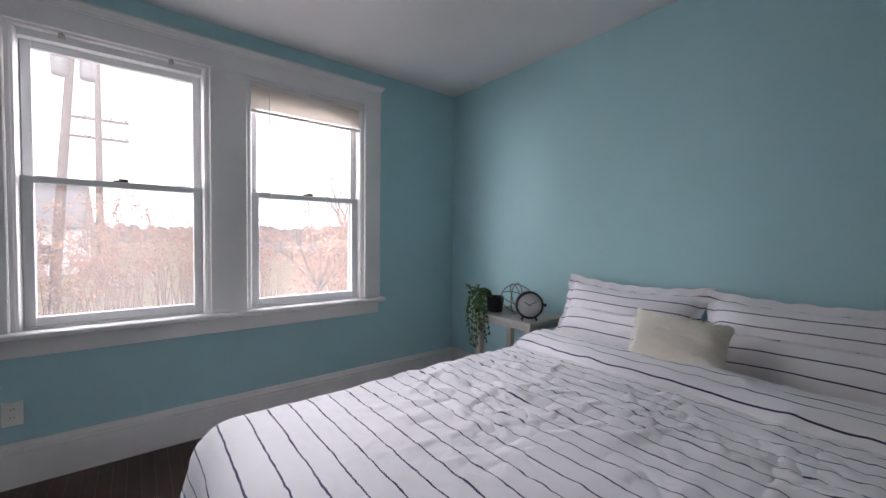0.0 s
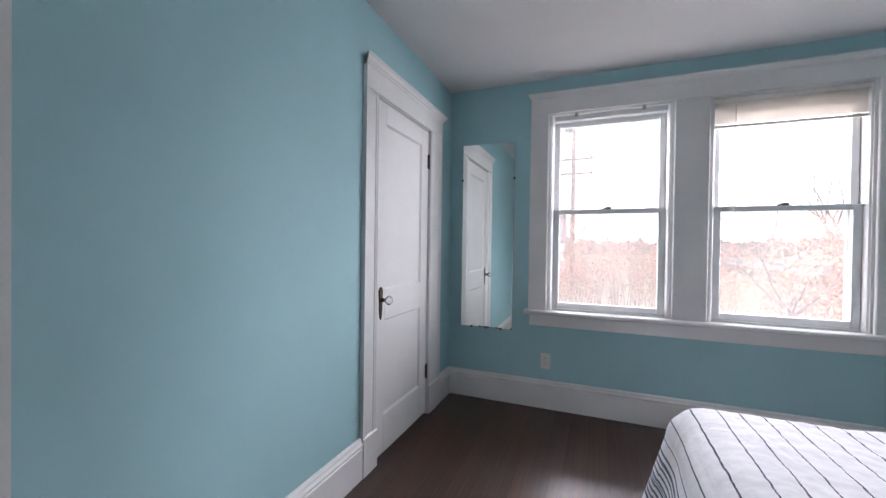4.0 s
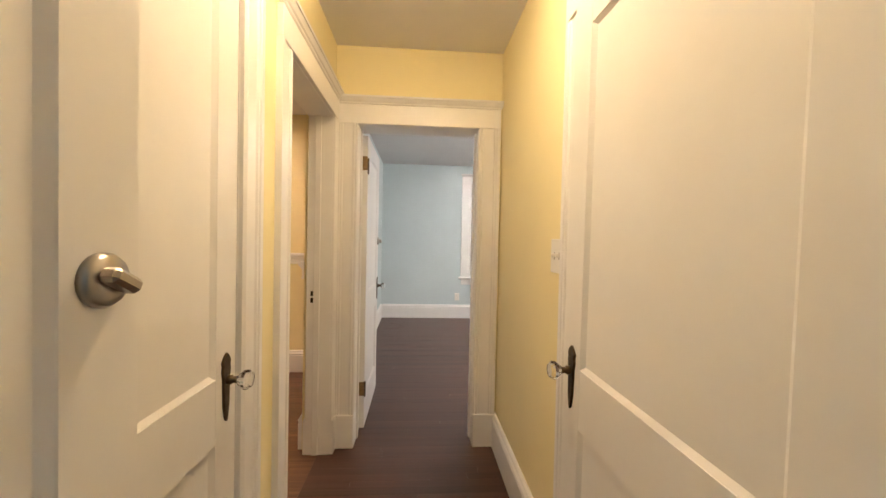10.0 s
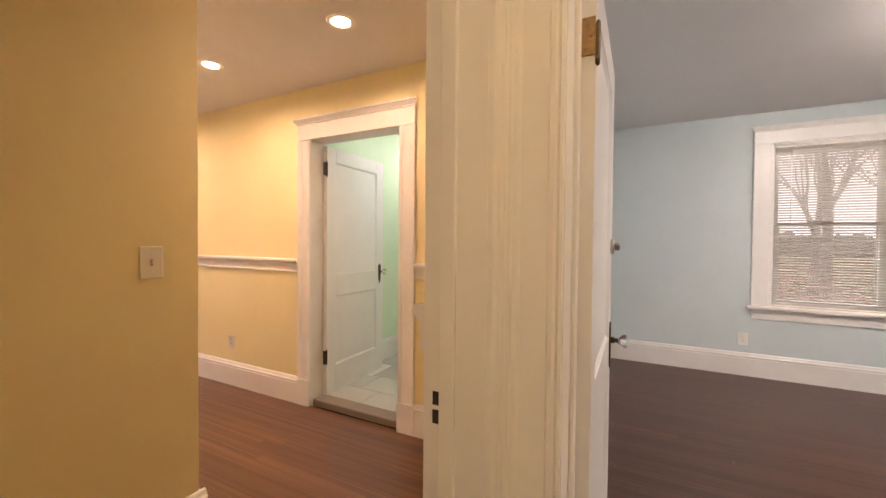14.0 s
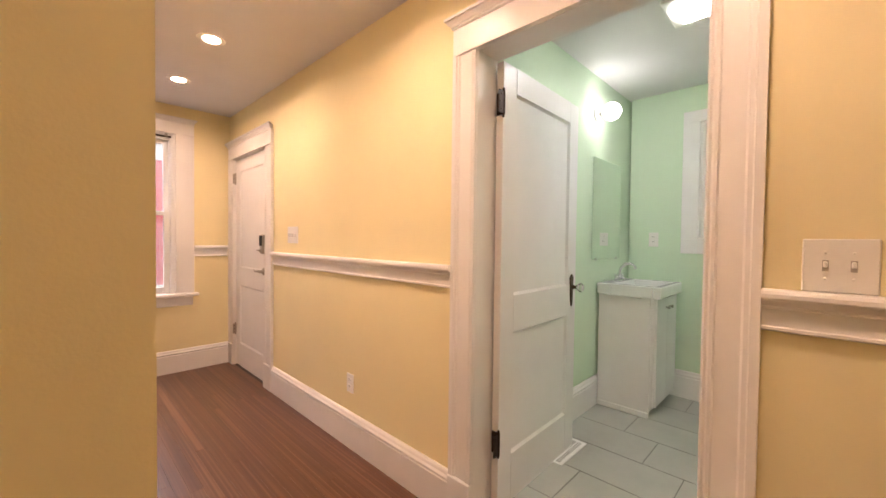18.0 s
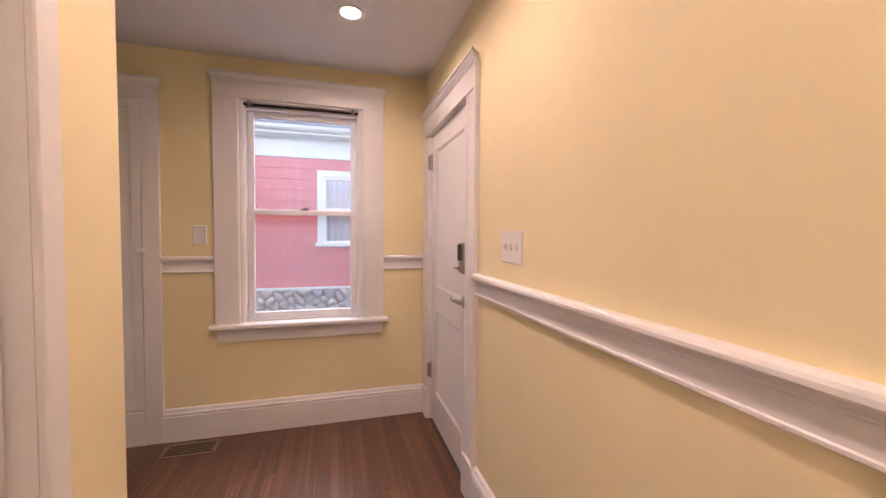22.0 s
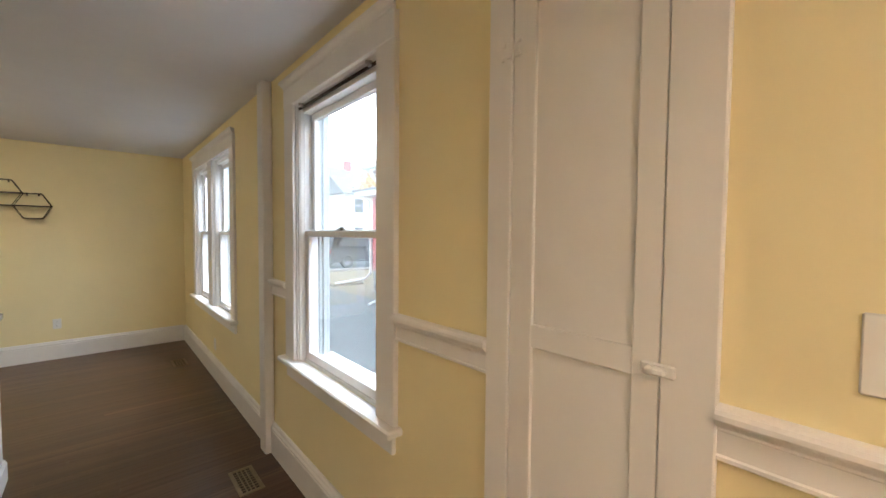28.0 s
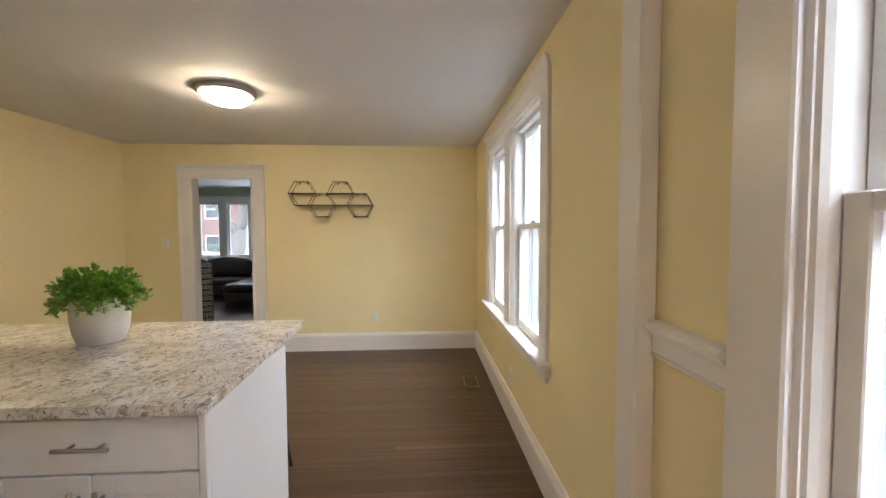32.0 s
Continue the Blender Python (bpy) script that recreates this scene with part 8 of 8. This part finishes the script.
# ---- vehicles ----
def vehicle(name, m, length, width, body_z, roof, cab, paint, label, category, wheel=0.36, side_glass=3, cargo=False):
    """body_z: sill and belt height; cab: (rear foot, rear top, front top, front foot) along the length."""
    v = thing(name, m, label, category)
    hw, hl = width / 2, length / 2
    bm = bmesh.new()
    lowr = bmesh.new()
    out = [(-hl, body_z[0] + 0.1), (-hl + 0.08, body_z[0]), (hl - 0.1, body_z[0]), (hl, body_z[0] + 0.12), (hl - 0.02, body_z[1] - 0.22), (hl - 0.25, body_z[1] - 0.1), (cab[3], body_z[1]), (-hl + 0.06, body_z[1]), (-hl, body_z[1] - 0.12)]
    a, b = [lowr.verts.new((x, -hw, z)) for x, z in out], [lowr.verts.new((x, hw, z)) for x, z in out]
    k = len(out)
    for i in range(k):
        lowr.faces.new((a[i], a[(i + 1) % k], b[(i + 1) % k], b[i]))
    lowr.faces.new(list(reversed(a)))
    lowr.faces.new(b)
    bmesh.ops.recalc_face_normals(lowr, faces=lowr.faces[:])
    bmesh.ops.bevel(lowr, geom=lowr.edges[:], offset=0.05, segments=2, affect="EDGES", clamp_overlap=True)
    absorb(bm, lowr)
    part("body", bm, paint, v)
    ti = hw - 0.16 if not cargo else hw - 0.06
    cb = bmesh.new()
    lo_ = [(cab[0], body_z[1] - 0.02), (cab[3], body_z[1] - 0.02)]
    hi_ = [(cab[1], roof), (cab[2], roof)]
    c = [cb.verts.new(p) for p in ((lo_[0][0], -hw + 0.03, lo_[0][1]), (lo_[1][0], -hw + 0.03, lo_[0][1]), (lo_[1][0], hw - 0.03, lo_[0][1]), (lo_[0][0], hw - 0.03, lo_[0][1]), (hi_[0][0], -ti, roof), (hi_[1][0], -ti, roof), (hi_[1][0], ti, roof), (hi_[0][0], ti, roof))]
    for f in ((3, 2, 1, 0), (4, 5, 6, 7), (0, 1, 5, 4), (1, 2, 6, 5), (2, 3, 7, 6), (3, 0, 4, 7)):
        cb.faces.new([c[i] for i in f])
    bmesh.ops.bevel(cb, geom=cb.edges[:], offset=0.07, segments=2, affect="EDGES", clamp_overlap=True)
    part("cabin", cb, paint, v)
    # side and end glass, laid on the sloping cabin faces
    zb, zt = body_z[1] + 0.06, roof - 0.12

    def face(x, z, s):
        f = (z - body_z[1]) / (roof - body_z[1])
        return Vector((x, s * ((hw - 0.03) + (ti - hw + 0.03) * f + 0.006), z))

    def ends(z, at):
        f = (z - body_z[1]) / (roof - body_z[1])
        return cab[0] + (cab[1] - cab[0]) * f if at < 0 else cab[3] + (cab[2] - cab[3]) * f
    x_lo, x_hi = (ends(zb, -1) + 0.14, ends(zb, 1) - 0.14)
    if cargo:
        x_lo = x_hi - 1.25
    for s in (-1, 1):
        for g in range(side_glass):
            f0, f1 = g / side_glass, (g + 1) / side_glass
            gb = bmesh.new()
            t_lo, t_hi = (ends(zt, -1) + 0.14 if not cargo else x_lo, ends(zt, 1) - 0.1)
            q = [face(x_lo + (x_hi - x_lo) * f0 + 0.03, zb, s), face(x_lo + (x_hi - x_lo) * f1 - 0.03, zb, s), face(t_lo + (t_hi - t_lo) * f1 - 0.03, zt, s), face(t_lo + (t_hi - t_lo) * f0 + 0.03, zt, s)]
            w0, w1 = [gb.verts.new(p) for p in q], [gb.verts.new(p - Vector((0, s * 0.02, 0))) for p in q]
            gb.faces.new(w0)
            gb.faces.new(list(reversed(w1)))
            for i in range(4):
                gb.faces.new((w0[i], w1[i], w1[(i + 1) % 4], w0[(i + 1) % 4]))
            bmesh.ops.recalc_face_normals(gb, faces=gb.faces[:])
            part("side_window", gb, CARGLASS, v)
    for at, nm in ((1, "windscreen"), (-1, "rear_window")):
        gb = bmesh.new()
        q = [Vector((ends(z, at) + at * 0.008, y, z)) for y, z in ((-hw + 0.2, zb), (hw - 0.2, zb), (ti - 0.1, zt), (-ti + 0.1, zt))]
        w0, w1 = [gb.verts.new(p) for p in q], [gb.verts.new(p - Vector((at * 0.02, 0, 0))) for p in q]
        gb.faces.new(w0)
        gb.faces.new(list(reversed(w1)))
        for i in range(4):
            gb.faces.new((w0[i], w1[i], w1[(i + 1) % 4], w0[(i + 1) % 4]))
        bmesh.ops.recalc_face_normals(gb, faces=gb.faces[:])
        part(nm, gb, CARGLASS, v)
    for x in (-hl * 0.6, hl * 0.62):
        for s in (-1, 1):
            wb = bmesh.new()
            mm = Matrix.Translation((x, s * (hw - 0.1), wheel)) @ Matrix.Rotation(-s * math.pi / 2, 4, "X")
            lathe(wb, [(wheel * 0.6, -0.1), (wheel * 0.95, -0.1), (wheel, -0.07), (wheel, 0.08), (wheel * 0.94, 0.11), (wheel * 0.62, 0.11), (wheel * 0.6, 0.06)], 24, mm)
            tyre = part("wheel", wb, TYRE, v)
            rb = bmesh.new()
            lathe(rb, [(0.0, 0.09), (wheel * 0.16, 0.09), (wheel * 0.2, 0.06), (wheel * 0.5, 0.07), (wheel * 0.6, 0.1), (wheel * 0.63, 0.06), (wheel * 0.6, 0.0), (0.0, 0.0)], 20, mm)
            part("rim", rb, GALV, tyre)
    for s in (-1, 1):
        boxes("headlight", CHROME, v, (hl - 0.16, hl - 0.0, s * (hw - 0.38), s * (hw - 0.06), body_z[1] - 0.34, body_z[1] - 0.2), chamfer=0.02)
        boxes("tail_light", CLAP, v, (-hl - 0.006, -hl + 0.1, s * (hw - 0.3), s * (hw - 0.04), body_z[1] - 0.3, body_z[1] - 0.14), chamfer=0.02)
        boxes("wing_mirror", paint, v, (cab[3] - 0.45, cab[3] - 0.3, s * hw, s * (hw + 0.16), body_z[1] + 0.02, body_z[1] + 0.18), chamfer=0.03)
        for x in (-hl * 0.12, hl * 0.2):
            boxes("door_handle", CHROME, v, (x, x + 0.16, s * hw, s * (hw + 0.02), body_z[1] - 0.12, body_z[1] - 0.09), chamfer=0.008)
    boxes("bumper", TYRE, v, (hl - 0.12, hl + 0.05, -hw + 0.05, hw - 0.05, body_z[0] + 0.02, body_z[0] + 0.2), chamfer=0.03)
    boxes("bumper", TYRE, v, (-hl - 0.05, -hl + 0.12, -hw + 0.05, hw - 0.05, body_z[0] + 0.02, body_z[0] + 0.2), chamfer=0.03)
    return v


suv = vehicle("parked_suv", pose(20.4, -9.9, -0.335, 0, 0, -84), 4.9, 1.95, (0.32, 1.08), 1.76, (-2.35, -2.0, 0.35, 1.15), CARG, "dark grey parked sport utility car at the street", "car")
for s in (-0.72, 0.72):
    bm = bmesh.new()
    tube(bm, [(-1.7, s, 1.77), (-1.6, s, 1.81), (0.1, s, 1.81), (0.2, s, 1.77)], 0.02, 6)
    part("roof_rail", bm, GALV, suv)
vehicle("parked_car", pose(26.0, -17.5, -0.335, 0, 0, -88), 4.5, 1.8, (0.28, 0.95), 1.42, (-1.9, -1.2, 0.3, 1.1), CARB, "pale blue parked car at the street", "car")
van = vehicle("white_van", pose(23.6, 6.9, -0.335, 0, 0, -90), 5.8, 2.0, (0.4, 1.25), 2.15, (-2.85, -2.8, 1.1, 1.75), CARW, "white cargo van parked at the street", "van", wheel=0.38, side_glass=1, cargo=True)
boxes("stripe", CLAP, van, (-2.6, 1.2, -1.006, -0.996, 0.98, 1.04), (-2.6, 1.2, 0.996, 1.006, 0.98, 1.04))
vehicle("parked_car", pose(22.6, 13.0, -0.335, 0, 0, -90), 4.5, 1.8, (0.28, 0.82), 1.4, (-1.9, -1.2, 0.3, 1.1), CARW, "white parked car at the street before the living room", "car")
for k, (bx, by, bh) in enumerate(((28.2, 14.6, 1.7), (28.6, 13.3, 1.5), (28.0, 16.2, 1.9))):
    shrub(bx, by, 1.5, 1.4, bh, 140 + k, LEAFG, 1500, "rounded evergreen shrub across the street", 0.11)

# ---- far houses, poles and wires ----
BRICKF = noisy("dull_red_brick", [(0.3, srgb(122, 84, 78)), (0.7, srgb(150, 108, 98))], 6.0)


def far_house(x, y, w, d, h, rot, wall_m, roof_m, label, storeys=2):
    hs = thing("house", pose(x, y, ground_z(x, y), 0, 0, rot), label, "house")
    boxes("wall", wall_m, hs, (-w / 2, w / 2, -d / 2, d / 2, -0.5, h))
    bm = bmesh.new()
    v = [bm.verts.new(p) for p in ((-w / 2 - 0.3, -d / 2 - 0.4, h - 0.1), (w / 2 + 0.3, -d / 2 - 0.4, h - 0.1), (w / 2 + 0.3, d / 2 + 0.4, h - 0.1), (-w / 2 - 0.3, d / 2 + 0.4, h - 0.1), (-w / 2 - 0.3, 0, h + d * 0.35), (w / 2 + 0.3, 0, h + d * 0.35))]
    for f in ((0, 1, 5, 4), (2, 3, 4, 5), (0, 4, 3), (1, 2, 5), (3, 2, 1, 0)):
        bm.faces.new([v[i] for i in f])
    roof = part("roof", bm, roof_m, hs)
    boxes("chimney", CLAP, roof, (w * 0.2, w * 0.2 + 0.6, -0.3, 0.3, h + d * 0.2, h + d * 0.35 + 0.8))
    for s in range(storeys):
        for i in range(max(2, int(w / 2.6))):
            cx = -w / 2 + (i + 0.5) * w / max(2, int(w / 2.6))
            for side in (-1, 1):
                y0 = side * d / 2
                wd = boxes("window", VINYL, hs, (cx - 0.55, cx + 0.55, y0 - 0.03, y0 + 0.03, 0.95 + s * 2.7, 2.45 + s * 2.7), chamfer=0.02)
                boxes("pane", CARGLASS, wd, (cx - 0.45, cx + 0.45, y0 - 0.04, y0 + 0.04, 1.73 + s * 2.7, 2.35 + s * 2.7), (cx - 0.45, cx + 0.45, y0 - 0.04, y0 + 0.04, 1.05 + s * 2.7, 1.67 + s * 2.7))
    return hs


far_house(38.0, -20.5, 9.0, 8.0, 5.6, 90, WHITEH, SHINGLE, "white two-storey house across the street")
far_house(37.0, 16.5, 10.0, 8.0, 5.6, 90, BRICKF, SHINGLE, "dull red brick two-storey house across the street")
far_house(37.0, 30.5, 9.0, 8.0, 5.6, 90, WHITEH, SHINGLE, "white two-storey house across the street")
far_house(-6.0, 46.0, 16.0, 9.0, 3.6, 0, WHITEH, SHINGLE, "long pale building far behind the brush", 1)


def utility_pole(x, y, h, can, lean=0.0, arms=(0.6,)):
    z = ground_z(x, y)
    p = thing("utility_pole", Matrix.Translation((x, y, z)), "weathered wooden utility pole with crossarms" + (" and a grey transformer" if can else ""), "utility pole")
    bm = bmesh.new()
    tube(bm, [(0, 0, -0.2), (lean * 0.5, 0, h * 0.5), (lean, 0, h)], [0.15, 0.13, 0.1], 10)
    part("pole", bm, BARKD, p)
    for dz in arms:
        arm = boxes("crossarm", BARKD, p, (lean - 1.1, lean + 1.1, -0.05, 0.05, h - dz - 0.06, h - dz + 0.06), chamfer=0.01)
        for u in (-1.0, -0.45, 0.45, 1.0):
            bm = bmesh.new()
            lathe(bm, [(0.02, 0), (0.05, 0.04), (0.03, 0.08), (0.045, 0.12), (0.0, 0.15)], 8, Matrix.Translation((lean + u, 0, h - dz + 0.06)))
            part("insulator", bm, GALV, arm)
    if can:
        for u in (-0.34, 0.34):
            bm = bmesh.new()
            lathe(bm, [(0.0, 0), (0.2, 0.02), (0.22, 0.1), (0.22, 0.75), (0.16, 0.85), (0.0, 0.88)], 14, Matrix.Translation((lean + u, -0.1, h - 2.0)))
            part("transformer", bm, GALV, p)


POLES = ((3.9, 30.0, 12.6, False, 0.0, (0.6, 4.75, 5.6)), (20.0, 30.0, 12.6, False, 0.0, (0.6, 4.75, 5.6)), (-14.0, 30.0, 12.6, False, 0.0, (0.6, 4.75, 5.6)))
for p in POLES:
    utility_pole(*p)
utility_pole(3.05, 24.0, 9.8, True, 0.65)
for dz in (-0.4, -4.55, -5.4):
    bm = bmesh.new()
    ps, pts = sorted(POLES), []
    for a, b in zip(ps, ps[1:]):
        for i in range(12):
            f = i / 12
            pts.append((a[0] + (b[0] - a[0]) * f, a[1], ground_z(a[0], a[1]) + a[2] + (b[2] - a[2]) * f + dz - 0.35 * (1 - (2 * f - 1) ** 2)))
    tube(bm, pts, 0.018, 4)
    tagged(part("overhead_wire", bm, RUBBER), "dark overhead wire strung between utility poles", "wire")
far_ridge = bmesh.new()
grid(far_ridge, 2400, 1, lambda a, c: (150 * math.cos(a * 2 * math.pi), 150 * math.sin(a * 2 * math.pi), -3 + c * (7 + 1.5 * n3(a * 40, 0.5, 1.0) + 1.6 * n3(a * 330, 1.5, 1.0) + 0.9 * n3(a * 1400, 2.5, 1.0))))
struct(part("backdrop", far_ridge, BARKD), "distant line of bare autumn woods", "backdrop")
